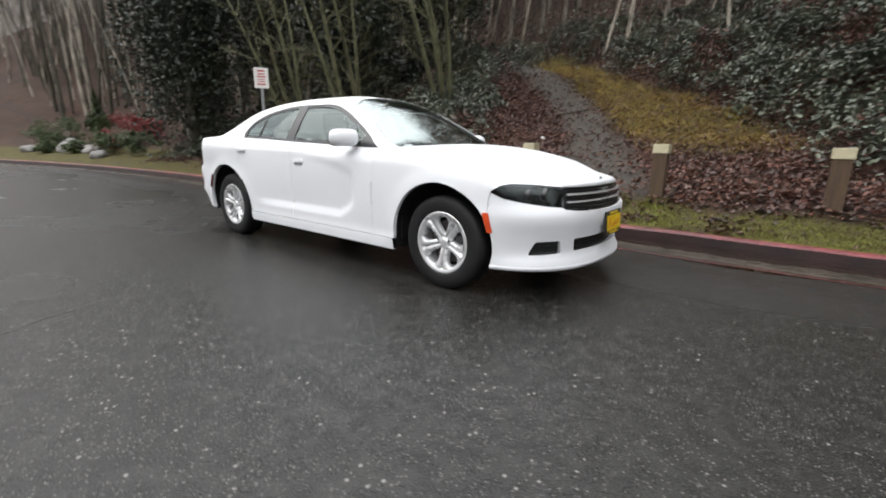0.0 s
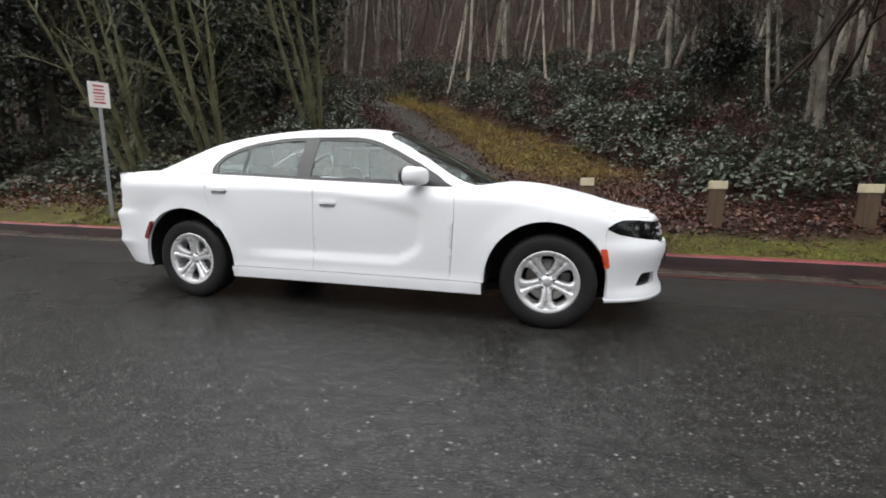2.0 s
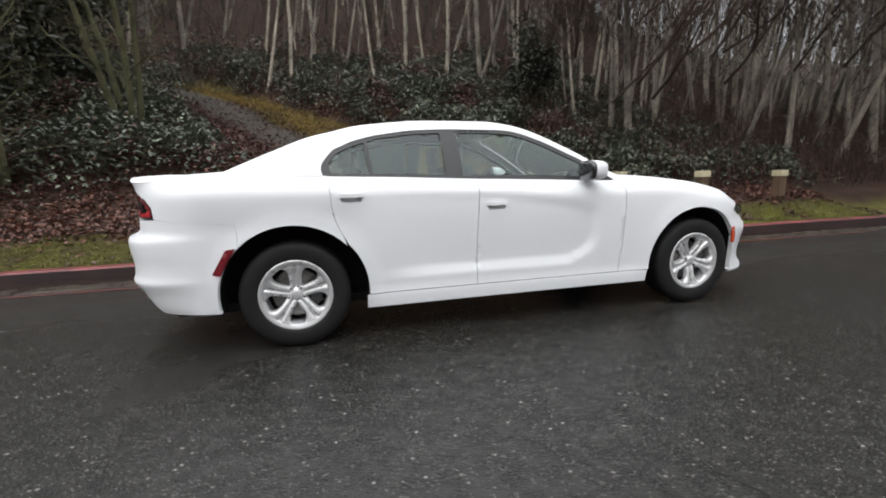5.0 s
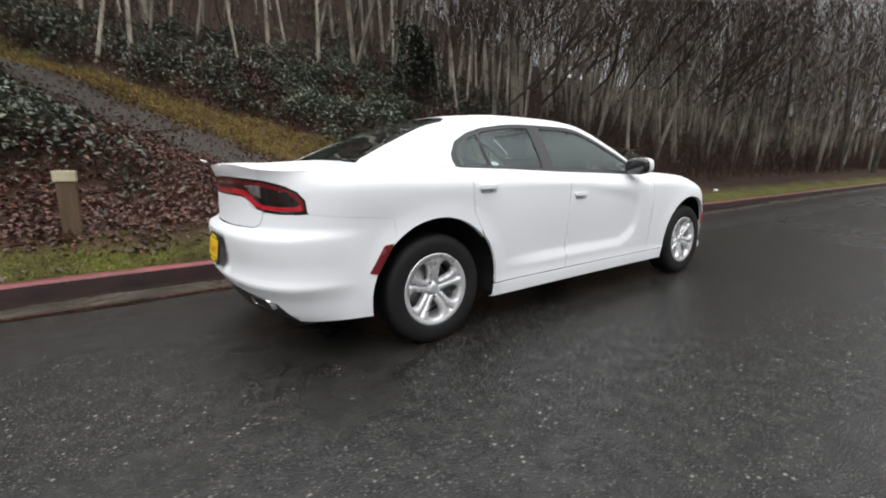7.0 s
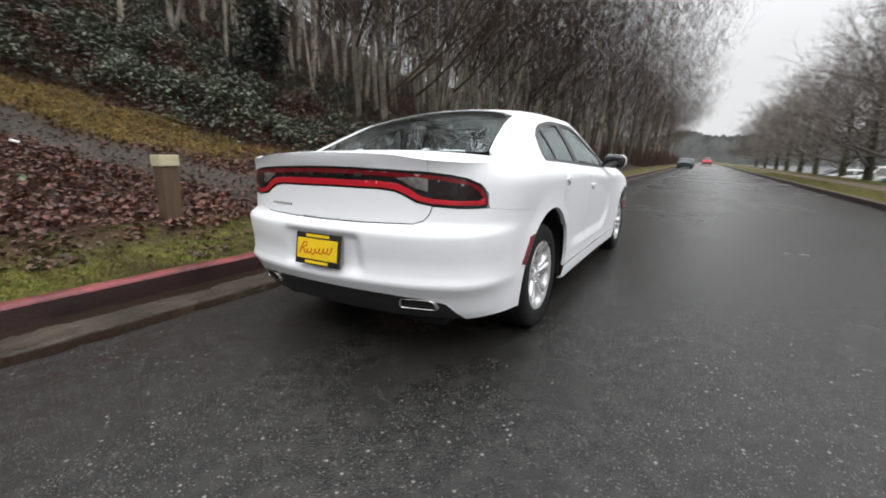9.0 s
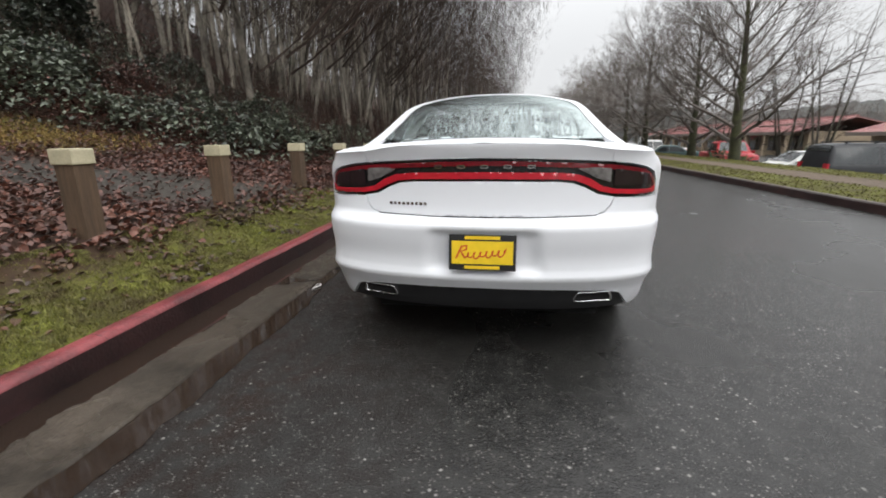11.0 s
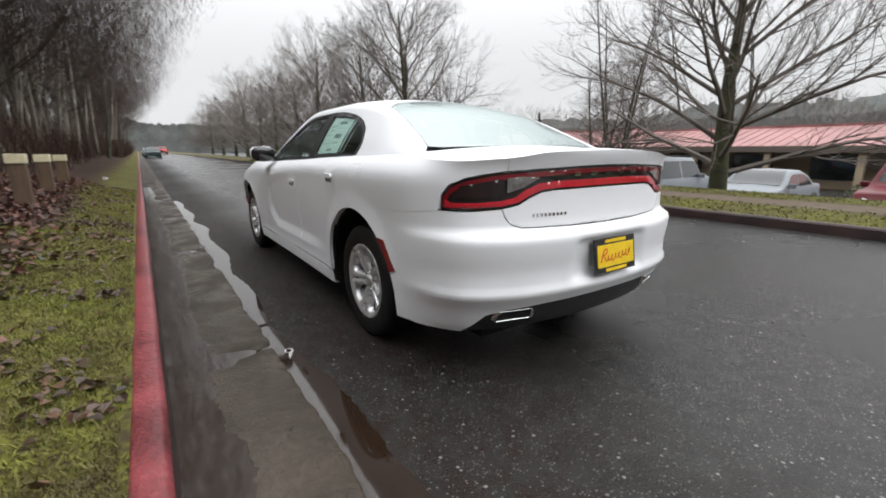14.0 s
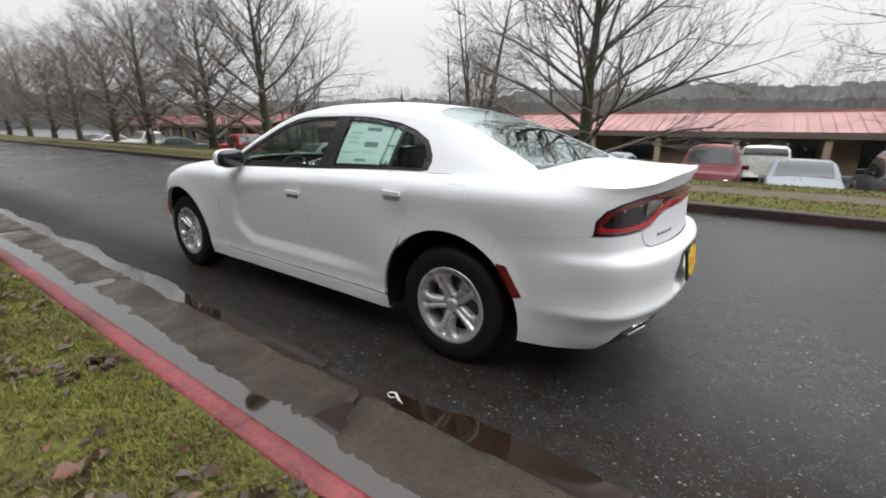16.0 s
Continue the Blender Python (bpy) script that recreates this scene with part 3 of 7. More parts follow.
SCALLOP_TOP = curve1([(-1.15, 0.985), (-0.63, 0.982), (-0.12, 0.958), (0.32, 0.897), (0.55, 0.84), (0.63, 0.79)])
ARCH_R, ARCH_X, ARCH_Z = 0.434, 1.508, 0.348
REAR_R, REAR_X = 0.448, 1.524


def skin_offset(x, z, top):
    wf, wr = sstep(1.72, 2.25, x), sstep(-1.95, -2.52, x)
    h = top - z
    roll = -0.055 * max(0.0, 1 - h / 0.11) ** 2
    zs = z + (1.03 - top) * sstep(0.45, 1.0, z)
    side = D_SIDE(zs) + 0.014 * (1 - sstep(0.312, 0.328, z)) * sstep(1.12, 1.02, abs(x))
    if -1.15 < x < 0.72:
        front = 0.62 - 0.25 * max(0.0, (0.60 - z) / 0.17) ** 2 if z < 0.60 else 0.62
        m = sstep(0.0, 0.05, SCALLOP_TOP(x) - z) * sstep(0.0, 0.036, z - 0.425) * sstep(0.0, 0.045, front - x) * sstep(-1.1, -0.5, x)
        side -= 0.027 * m * (1 - 0.5 * sstep(0.45, 0.9, z))
    for cx in (ARCH_X, -ARCH_X):
        r = math.hypot(x - cx, z - ARCH_Z)
        side += 0.014 * (1 - sstep(ARCH_R, ARCH_R + 0.13, r)) * sstep(0.2, 0.35, z)
    side += 0.02 * sstep(-0.9, -1.4, x) * sstep(0.75, 1.0, z) * (1 - wr)
    f = D_FRONT(z)
    r = D_REAR(z)
    if z > 0.737:
        r *= lerp(0.5, 0.85, sstep(-2.30, -2.56, x))
    return (1 - wf - wr) * (side + roll) + wf * (f + roll * 0.6) + wr * (r + roll * 0.25 * (1 - sstep(0.0, 0.6, abs(x + 2.6) * 3)))


def skin(s, z, out=0.0):
    """The point of the skin at ring length s (negative: the other flank) and height z; out: metres proud of it."""
    a = min(abs(s), S_END)
    x, y = np.interp(a, RING_S, RING[:, 0]), np.interp(a, RING_S, RING[:, 1])
    nx, ny = np.interp(a, RING_S, RING_N[:, 0]), np.interp(a, RING_S, RING_N[:, 1])
    d = skin_offset(x, z, top_z(x, y)) + out
    return Vector((x + nx * d, -math.copysign(y + ny * d, s) if s else -(y + ny * d), z))


def s_top(s):
    a = min(abs(s), S_END)
    return top_z(np.interp(a, RING_S, RING[:, 0]), np.interp(a, RING_S, RING[:, 1]))

# ==PANELS==
from mathutils.geometry import delaunay_2d_cdt


def inside(p, poly):
    hit, n = False, len(poly)
    for i in range(n):
        a, b = poly[i], poly[i - 1]
        if (a[1] > p[1]) != (b[1] > p[1]) and p[0] < (b[0] - a[0]) * (p[1] - a[1]) / (b[1] - a[1]) + a[0]:
            hit = not hit
    return hit


def dense(poly, step=0.02):
    out = []
    for i, a in enumerate(poly):
        b = poly[(i + 1) % len(poly)]
        n = max(1, int(math.hypot(b[0] - a[0], b[1] - a[1]) / step))
        out += [(lerp(a[0], b[0], k / n), lerp(a[1], b[1], k / n)) for k in range(n)]
    return out


def rounded(poly, r=0.02, n=4):
    """The polygon with its corners cut to short arcs."""
    out = []
    for i, p in enumerate(poly):
        a, b, c = Vector(poly[i - 1]), Vector(p), Vector(poly[(i + 1) % len(poly)])
        ra = min(r, (a - b).length * 0.45, (c - b).length * 0.45)
        u, v = b + (a - b).normalized() * ra, b + (c - b).normalized() * ra
        out += [tuple((1 - k / n) ** 2 * u + 2 * (k / n) * (1 - k / n) * b + (k / n) ** 2 * v) for k in range(n + 1)]
    return out


def shrunk(poly, g):
    """The polygon drawn in by g."""
    n = len(poly)
    area = sum(poly[i - 1][0] * poly[i][1] - poly[i][0] * poly[i - 1][1] for i in range(n))
    k = 1 if area > 0 else -1
    out = []
    for i in range(n):
        a, b, c = Vector(poly[i - 1]), Vector(poly[i]), Vector(poly[(i + 1) % n])
        e, f = (b - a), (c - b)
        if e.length < 1e-7 or f.length < 1e-7:
            out.append(tuple(b))
            continue
        n1, n2 = Vector((-e.y, e.x)).normalized() * k, Vector((-f.y, f.x)).normalized() * k
        m = n1 + n2
        m = m / max(0.35, m.length_squared / 2) if m.length > 1e-6 else n1
        out.append((b.x + m.x * g, b.y + m.y * g))
    return out


def sheet_panel(poly, where, holes=(), grid=0.035, gap=0.002, lip=0.012, step=0.02, out_dir=None):
    """Vertices and faces of a panel: a flat outline filled with a fine net and laid onto the skin by where(u, v); its edges turn inwards by lip."""
    outline = dense(shrunk(dense(poly, step * 2), gap), step)
    rims = [outline] + [dense(shrunk(dense(h, step * 2), -gap), step) for h in holes]
    pts, edges = [], []
    for rim in rims:
        k = len(pts)
        pts += rim
        edges += [(k + i, k + (i + 1) % len(rim)) for i in range(len(rim))]
    us, vs = [p[0] for p in outline], [p[1] for p in outline]
    near = {(int(p[0] / (grid * 0.6)), int(p[1] / (grid * 0.6))) for p in pts}
    for i in range(int((max(us) - min(us)) / grid) + 1):
        for j in range(int((max(vs) - min(vs)) / grid) + 1):
            p = (min(us) + (i + 0.5 * (j % 2)) * grid, min(vs) + j * grid)
            if (int(p[0] / (grid * 0.6)), int(p[1] / (grid * 0.6))) in near:
                continue
            if inside(p, outline) and not any(inside(p, h) for h in rims[1:]):
                pts.append(p)
    got = delaunay_2d_cdt([Vector(p) for p in pts], edges, [], 0, 1e-6)
    flat, faces = got[0], []
    for f in got[2]:
        c = sum((flat[i] for i in f), Vector((0, 0))) / len(f)
        if inside(c, outline) and not any(inside(c, h) for h in rims[1:]):
            faces.append(tuple(f))
    verts = [Vector(where(p[0], p[1])) for p in flat]
    # face all panels outwards, away from the middle of the car
    if faces:
        score = 0.0
        for f in faces[:: max(1, len(faces) // 60)]:
            a, b, c = (verts[i] for i in f[:3])
            nn = (b - a).cross(c - a)
            ref = out_dir or ((a + b + c) / 3 - Vector(((a.x + b.x + c.x) / 3 * 0.75, 0, 0.6)))
            score += nn.dot(ref)
        if score < 0:
            faces = [tuple(reversed(f)) for f in faces]
    if lip:
        count = {}
        for f in faces:
            for i in range(len(f)):
                count.setdefault(frozenset((f[i], f[(i + 1) % len(f)])), []).append((f[i], f[(i + 1) % len(f)]))
        norm = {}
        for f in faces:
            nn = (verts[f[1]] - verts[f[0]]).cross(verts[f[2]] - verts[f[0]])
            for i in f:
                norm[i] = norm.get(i, Vector()) + nn
        twin = {}
        for e in count.values():
            if len(e) == 1:
                a, b = e[0]
                for i in (a, b):
                    if i not in twin:
                        twin[i] = (len(verts), len(verts) + 1)
                        verts.append(verts[i].copy())
                        verts.append(verts[i] - norm[i].normalized() * lip)
                faces.append((twin[b][0], twin[a][0], twin[a][1], twin[b][1]))
    return verts, faces


def panel(name, poly, where, material, parent, holes=(), label="", both=False, **kw):
    """One panel as a part; both: the same one mirrored to the other flank as a second part."""
    verts, faces = sheet_panel(poly, where, holes, **kw)
    made = [part_mesh(name, mesh_from(name, verts, faces), material, parent, label, True)]
    if both:
        made.append(part_mesh(name, mesh_from(name, [(v[0], -v[1], v[2]) for v in verts], [tuple(reversed(f)) for f in faces]), material, parent, label, True))
    return made


def arc(cx, cz, r, a0, a1, n=26):
    return [(cx + r * math.cos(radians(lerp(a0, a1, i / n))), cz + r * math.sin(radians(lerp(a0, a1, i / n)))) for i in range(n + 1)]


def flank(pts):
    """Points given as x, z on the flank, turned into ring lengths."""
    return [(s_of_x(x), z) for x, z in pts]


def lathe(profile, n=48, axis="y"):
    """A turned shape: profile of radius, offset along the axis."""
    verts, faces = [], []
    for i in range(n):
        a = 2 * math.pi * i / n
        verts += [(r * math.cos(a), o, r * math.sin(a)) for r, o in profile]
    k = len(profile)
    for i in range(n):
        j = (i + 1) % n
        faces += [(i * k + q, i * k + q + 1, j * k + q + 1, j * k + q) for q in range(k - 1)]
    return verts, faces


def glass(name, tint, gloss=0.02, fac=1.0):
    m = bpy.data.materials.new(name)
    m.use_nodes = True
    n, l = m.node_tree.nodes, m.node_tree.links
    n.remove(n["Principled BSDF"])
    tr, gl, mx, lw = n.new("ShaderNodeBsdfTransparent"), n.new("ShaderNodeBsdfGlossy"), n.new("ShaderNodeMixShader"), n.new("ShaderNodeLayerWeight")
    tr.inputs[0].default_value = (*tint, 1)
    gl.inputs["Roughness"].default_value = gloss
    gl.inputs["Color"].default_value = (0.88, 0.98, 0.97, 1)
    ior = 1.0 + 0.55 * fac
    f0 = ((ior - 1) / (ior + 1)) ** 2
    lw.inputs["Blend"].default_value = 0.5
    pw, ma = n.new("ShaderNodeMath"), n.new("ShaderNodeMath")
    pw.operation, ma.operation = "POWER", "MULTIPLY_ADD"
    pw.inputs[1].default_value = 5.0
    ma.inputs[1].default_value, ma.inputs[2].default_value = 1 - f0, f0
    l.new(lw.outputs["Facing"], pw.inputs[0])
    l.new(pw.outputs[0], ma.inputs[0])
    l.new(ma.outputs[0], mx.inputs[0])
    l.new(tr.outputs[0], mx.inputs[1])
    l.new(gl.outputs[0], mx.inputs[2])
    l.new(mx.outputs[0], n["Material Output"].inputs[0])
    return m


M_GLASS = glass("car_window_glass", (0.78, 0.86, 0.83), fac=1.25)
M_SMOKE = mat("smoked_lens", (0.02, 0.012, 0.014), 0.12, var=0.3, coat=0.5)
M_BLACK = mat("black_trim", (0.018, 0.018, 0.019), 0.38, var=0.3, scale=8, fine=150)
M_GLOSSBLACK = mat("gloss_black", (0.012, 0.012, 0.013), 0.12, var=0.2, coat=0.6)
M_RUBBER = mat("tyre_rubber", (0.011, 0.011, 0.0115), 0.6, spec=0.3, var=0.3, scale=9, fine=90, bump=0.25, bump_scale=120)
M_ALLOY = mat("silver_alloy", (0.70, 0.70, 0.71), 0.30, metal=0.55, var=0.08, scale=8, fine=200)
M_DARKALLOY = mat("shadowed_alloy", (0.10, 0.10, 0.105), 0.4, metal=0.7, var=0.25)
M_STEEL = mat("brake_steel", (0.25, 0.24, 0.23), 0.4, metal=0.9, var=0.3, scale=20)
M_CHROME = mat("chrome", (0.78, 0.78, 0.79), 0.08, metal=1.0, var=0.04, rough_var=0.03)
M_REDLENS = mat("red_lens", (0.52, 0.016, 0.030), 0.14, var=0.12, scale=30, coat=0.8)
M_DARKRED = mat("dark_red_lens", (0.16, 0.007, 0.013), 0.14, var=0.2, scale=30, coat=0.8)
M_AMBER = mat("amber_lens", (0.75, 0.085, 0.02), 0.2, var=0.1, scale=30, coat=0.6)
M_GREYLENS = mat("grey_lens", (0.16, 0.15, 0.145), 0.15, var=0.5, scale=25, coat=0.8)
M_LAMPIN = mat("lamp_reflector", (0.035, 0.036, 0.038), 0.3, metal=0.5, var=0.5, scale=14, fine=60)
M_INT = mat("dark_cabin_cloth", (0.025, 0.025, 0.027), 0.85, var=0.3, scale=12, fine=200, bump=0.2, bump_scale=200)
M_TRIMGREY = mat("grey_door_trim", (0.06, 0.06, 0.063), 0.6, var=0.2)
M_UNDER = mat("underbody", (0.006, 0.006, 0.006), 0.9, var=0.3)
M_PAPER = mat("sticker_paper", (0.74, 0.90, 0.85), 0.7, var=0.05, scale=10)
M_INK = mat("grey_print", (0.22, 0.30, 0.30), 0.7, var=0.1)
M_YELLOW = mat("yellow_plate", (0.80, 0.55, 0.02), 0.4, var=0.08, scale=20)
M_REDINK = mat("red_print", (0.55, 0.03, 0.02), 0.45, var=0.1)

sedan = tagged(new("sedan"), "white four-door sedan with silver alloy wheels parked by the kerb", "car")
skin_sz = lambda s, z: skin(s, z)
AX = ARCH_X

# --- front
HL_LOW = [(1.148, 0.735), (1.06, 0.700), (0.906, 0.674), (0.76, 0.656), (0.62, 0.645)]
HL_TOP = [(1.148, 0.748), (1.09, 0.782), (1.014, 0.797), (0.85, 0.792), (0.70, 0.782), (0.585, 0.775)]
fb_half = [(0.60, 0.632), (0.5, 0.622), (0.25, 0.615), (0.0, 0.613)]
arch_f = [(s_of_x(x), z) for x, z in arc(AX, ARCH_Z, ARCH_R, 24, -15, 12)]
half = arch_f[::-1] + [(1.163, 0.70)] + HL_LOW + fb_half
low = [(0.0, 0.222), (0.35, 0.222), (0.75, 0.222), (1.0, 0.225), (arch_f[-1][0], 0.236)]
bumper_poly = half + [(-s, z) for s, z in half[::-1][1:]] + [(-s, z) for s, z in low[::-1]] + low[1:]
fog = rounded([(0.87, 0.325), (0.82, 0.415), (0.62, 0.418), (0.60, 0.33)], 0.02)
intake = rounded([(0.47, 0.335), (0.49, 0.425), (-0.49, 0.425), (-0.47, 0.335)], 0.015)
panel("front_bumper", bumper_poly, skin_sz, M_WHITE, sedan, holes=[fog, [(-s, z) for s, z in fog], intake], lip=0.03, gap=0.0015)
for sg in (1, -1):
    f = panel("fog_recess", [(sg * s, z) for s, z in shrunk(fog, -0.012)], lambda s, z: skin(s, z, -0.03), M_BLACK, sedan, label="black fog lamp recess", lip=0)[0]
    for k in range(4):
        zz = 0.342 + k * 0.021
        panel("slat", [(sg * 0.61, zz), (sg * 0.855, zz), (sg * 0.85, zz + 0.008), (sg * 0.615, zz + 0.008)], lambda s, z: skin(s, z, -0.018), M_GLOSSBLACK, f, lip=0.012, gap=0.0)
f = panel("lower_intake", shrunk(intake, -0.012), lambda s, z: skin(s, z, -0.035), M_BLACK, sedan, label="black lower air intake", lip=0)[0]
for k in range(4):
    zz = 0.345 + k * 0.021
    panel("slat", [(-0.46, zz), (0.46, zz), (0.46, zz + 0.008), (-0.46, zz + 0.008)], lambda s, z: skin(s, z, -0.02), M_GLOSSBLACK, f, lip=0.012, gap=0.0)

v, f = [], []
chin = np.linspace(-arch_f[-1][0], arch_f[-1][0], 121)
for s_ in chin:      # the bumper's lower edge
    v += [tuple(skin(s_, 0.250, -0.004)), tuple(skin(s_, 0.246, 0.0025)), tuple(skin(s_, 0.220, 0.0025)), tuple(skin(s_, 0.216, -0.03))]
for i in range(len(chin) - 1):
    f += [(i * 4 + k, i * 4 + k + 1, i * 4 + k + 5, i * 4 + k + 4)[::-1] for k in range(3)]
part_mesh("chin_lip", mesh_from("chin_lip", v, f), M_WHITE, sedan, "", True)
# grille with its bars between the head lamps
gr = [(0.60, 0.637), (0.585, 0.772), (0.3, 0.772), (-0.3, 0.772), (-0.585, 0.772), (-0.60, 0.637), (-0.25, 0.619), (0.25, 0.619)]
grille = panel("grille", gr, lambda s, z: skin(s, z, -0.022), M_BLACK, sedan, label="black grille with crossed chrome bars", lip=0.0)[0]
for zz, hh in ((0.672, 0.013), (0.722, 0.013)):
    panel("bar", [(-0.57, zz), (0.57, zz), (0.57, zz + hh), (-0.57, zz + hh)], lambda s, z: skin(s, z, 0.006), M_ALLOY, grille, lip=0.02, gap=0)
for k in range(9):
    zz = 0.63 + k * 0.016
    panel("slat", [(-0.57, zz), (0.57, zz), (0.57, zz + 0.005), (-0.57, zz + 0.005)], lambda s, z: skin(s, z, -0.012), M_GLOSSBLACK, grille, lip=0.008, gap=0, grid=0.08)
for sg in (1, -1):
    panel("badge_bar", [(sg * 0.005, 0.655), (sg * 0.022, 0.655), (sg * 0.030, 0.755), (sg * 0.012, 0.755)], lambda s, z: skin(s, z, 0.004), M_CHROME, grille, lip=0.01, gap=0)
# head lamps
for sg in (1, -1):
    hp = [(sg * s, z) for s, z in HL_LOW + [(0.595, 0.70)] + HL_TOP[::-1]]
    h = panel("headlight", hp, lambda s, z: skin(s, z, -0.03 - 0.02 * math.sin(z * 190)), M_LAMPIN, sedan, label="smoked black headlight", lip=0.0)[0]
    panel("lens", hp, lambda s, z: skin(s, z, 0.001), glass("smoked_headlight_lens", (0.42, 0.42, 0.43), fac=1.0) if sg == 1 else bpy.data.materials["smoked_headlight_lens"], h, lip=0.006)
    for s0, r in ((0.74, 0.042), (0.88, 0.036)):
        v, fc = lathe([(0.001, 0.012), (r * 0.7, 0.006), (r, 0.022), (r * 1.15, 0.02), (r * 1.2, -0.01)], 24)
        c = skin(sg * s0, 0.722, -0.028)
        o = part_mesh("projector", mesh_from("projector", v, fc), M_GLOSSBLACK, h, smooth=True)
        o.matrix_local = Matrix.Translation(c) @ Matrix.Rotation(radians(-90), 4, "Z")

# bonnet and wing tops share one crowned surface
def rim_xy(s):
    p = skin(s, s_top(s) - 0.001)
    return (p.x, p.y)


rim = [rim_xy(s) for s in np.linspace(0.0, s_of_x(0.93), 46)]   # y is negative on this flank
def rim_y(x):
    return float(np.interp(-x, [-p[0] for p in rim], [abs(p[1]) for p in rim]))


_rx, _rz = [-p[0] for p in rim], [s_top(s_) - 0.001 for s_ in np.linspace(0.0, s_of_x(0.93), 46)]


def hood_at(x, y):
    """The bonnet, which meets the skin's rim."""
    e, h = rim_y(x), float(np.interp(-x, _rx, _rz))
    return Vector((x, y, h + max(0.0, top_z(x, 0) - h) * max(0.0, 1 - (y / max(e, 0.05)) ** 2)))


cowl = [(1.16, 0.0), (1.14, -0.3), (1.06, -0.55), (0.98, -0.70)]
hood_r = rim + [(0.95, -0.80)] + cowl[::-1]
hood_poly = hood_r + [(x, -y) for x, y in hood_r[::-1][1:-1]]
panel("hood", hood_poly, hood_at, M_WHITE, sedan, gap=0.0, lip=0.0, out_dir=Vector((0, 0, 1)))
v, f = [], []
lip_s = np.linspace(-0.60, 0.60, 61)
for s_ in lip_s:      # the bonnet's rolled front edge
    p = skin(s_, s_top(s_) - 0.001)
    q = hood_at(p.x - 0.03, p.y * 0.985)
    v += [(q.x, q.y, q.z + 0.0015), (p.x - 0.004, p.y, p.z + 0.0015), tuple(skin(s_, s_top(s_) - 0.008, 0.003)), tuple(skin(s_, 0.774, 0.004)), tuple(skin(s_, 0.772, -0.02))]
for i in range(len(lip_s) - 1):
    f += [(i * 5 + k, i * 5 + k + 1, i * 5 + k + 6, i * 5 + k + 5) for k in range(4)]
part_mesh("hood_lip", mesh_from("hood_lip", v, [t_[::-1] for t_ in f]), M_WHITE, sedan, "", True)
fender_poly = [(s_of_x(x), z) for x, z in [(0.845, 1.0), (0.848, 0.8), (0.835, 0.55), (0.812, 0.318), (1.06, 0.318)] + arc(AX, ARCH_Z, ARCH_R, 184, 24, 40)] + [(1.163, 0.70), (1.148, 0.748)] + HL_TOP[1:] + [
    (s, s_top(s) - 0.001) for s in np.linspace(0.585, s_of_x(0.845), 44)]
for sg in (1, -1):
    v1, f1 = sheet_panel(fender_poly, skin_sz, gap=0.0015, lip=0.03)
    vv, ff = v1, f1
    if sg < 0:
        vv, ff = [(p[0], -p[1], p[2]) for p in vv], [tuple(reversed(f)) for f in ff]
    part_mesh("front_fender", mesh_from("front_fender", vv, ff), M_WHITE, sedan, "", True)
    v, fc = sheet_panel([(s_of_x(x), z) for x, z in rounded([(1.872, 0.605), (1.915, 0.605), (1.945, 0.47), (1.908, 0.47)], 0.01)], lambda s, z: skin(s, z, 0.005), lip=0.012, gap=0)
    part_mesh("side_marker", mesh_from("side_marker", [(p[0], p[1] * sg, p[2]) for p in v], [tuple(f if sg > 0 else reversed(f)) for f in fc]), M_AMBER, sedan, "orange front side marker", True)

# --- doors, sills, quarters
belt = lambda x: top_z(x, 0.9)
FD = [(0.845, 0.99), (0.848, 0.8), (0.835, 0.55), (0.812, 0.318), (-0.318, 0.318), (-0.315, 0.6), (-0.300, 0.9), (-0.300, belt(-0.3))] + [(x, belt(x)) for x in np.linspace(-0.2, 0.845, 14)]
RD = [(-0.300, belt(-0.3)), (-0.300, 0.9), (-0.315, 0.6), (-0.318, 0.318), (-1.062, 0.318)] + arc(-REAR_X, ARCH_Z, REAR_R + 0.012, -2, 42, 8) + [(-1.215, 0.72), (-1.255, 0.80), (-1.275, 0.9), (-1.28, 1.0), (-1.30, belt(-1.3))] + [(x, belt(x)) for x in np.linspace(-1.24, -0.36, 12)]
HANDLES = ((-0.175, 0.866), (-1.15, 0.953))


def cup_poly(hx, hz):
    n_s = s_of_x(hx)
    return rounded([(n_s - 0.064, hz - 0.030), (n_s + 0.064, hz - 0.030), (n_s + 0.064, hz + 0.012), (n_s - 0.064, hz + 0.012)], 0.018)


fdoors = panel("front_door", flank(FD), skin_sz, M_WHITE, sedan, holes=[cup_poly(*HANDLES[0])], both=True, gap=0.0024, lip=0.02)
rdoors = panel("rear_door", flank(RD), skin_sz, M_WHITE, sedan, holes=[cup_poly(*HANDLES[1])], both=True, gap=0.0024, lip=0.02)
for sg in (1, -1):
    v, f = [], []
    sx = np.linspace(1.058, -1.082, 90)
    rows_z = (0.3168, 0.300, 0.275, 0.250, 0.232, 0.226)
    for x in sx:
        col = [skin(s_of_x(x), z) for z in rows_z] + [skin(s_of_x(x), 0.224, -0.03)]
        v += [(p.x, p.y * sg, p.z) for p in col]
    k = len(rows_z) + 1
    for i in range(len(sx) - 1):
        f += [(i * k + j, i * k + j + 1, (i + 1) * k + j + 1, (i + 1) * k + j)[::sg] for j in range(k - 1)]
    part_mesh("sill", mesh_from("sill", v, f), M_WHITE, sedan, "", True)
LAMP_OUT = 5.375  # where the tail lamp ends on the flank
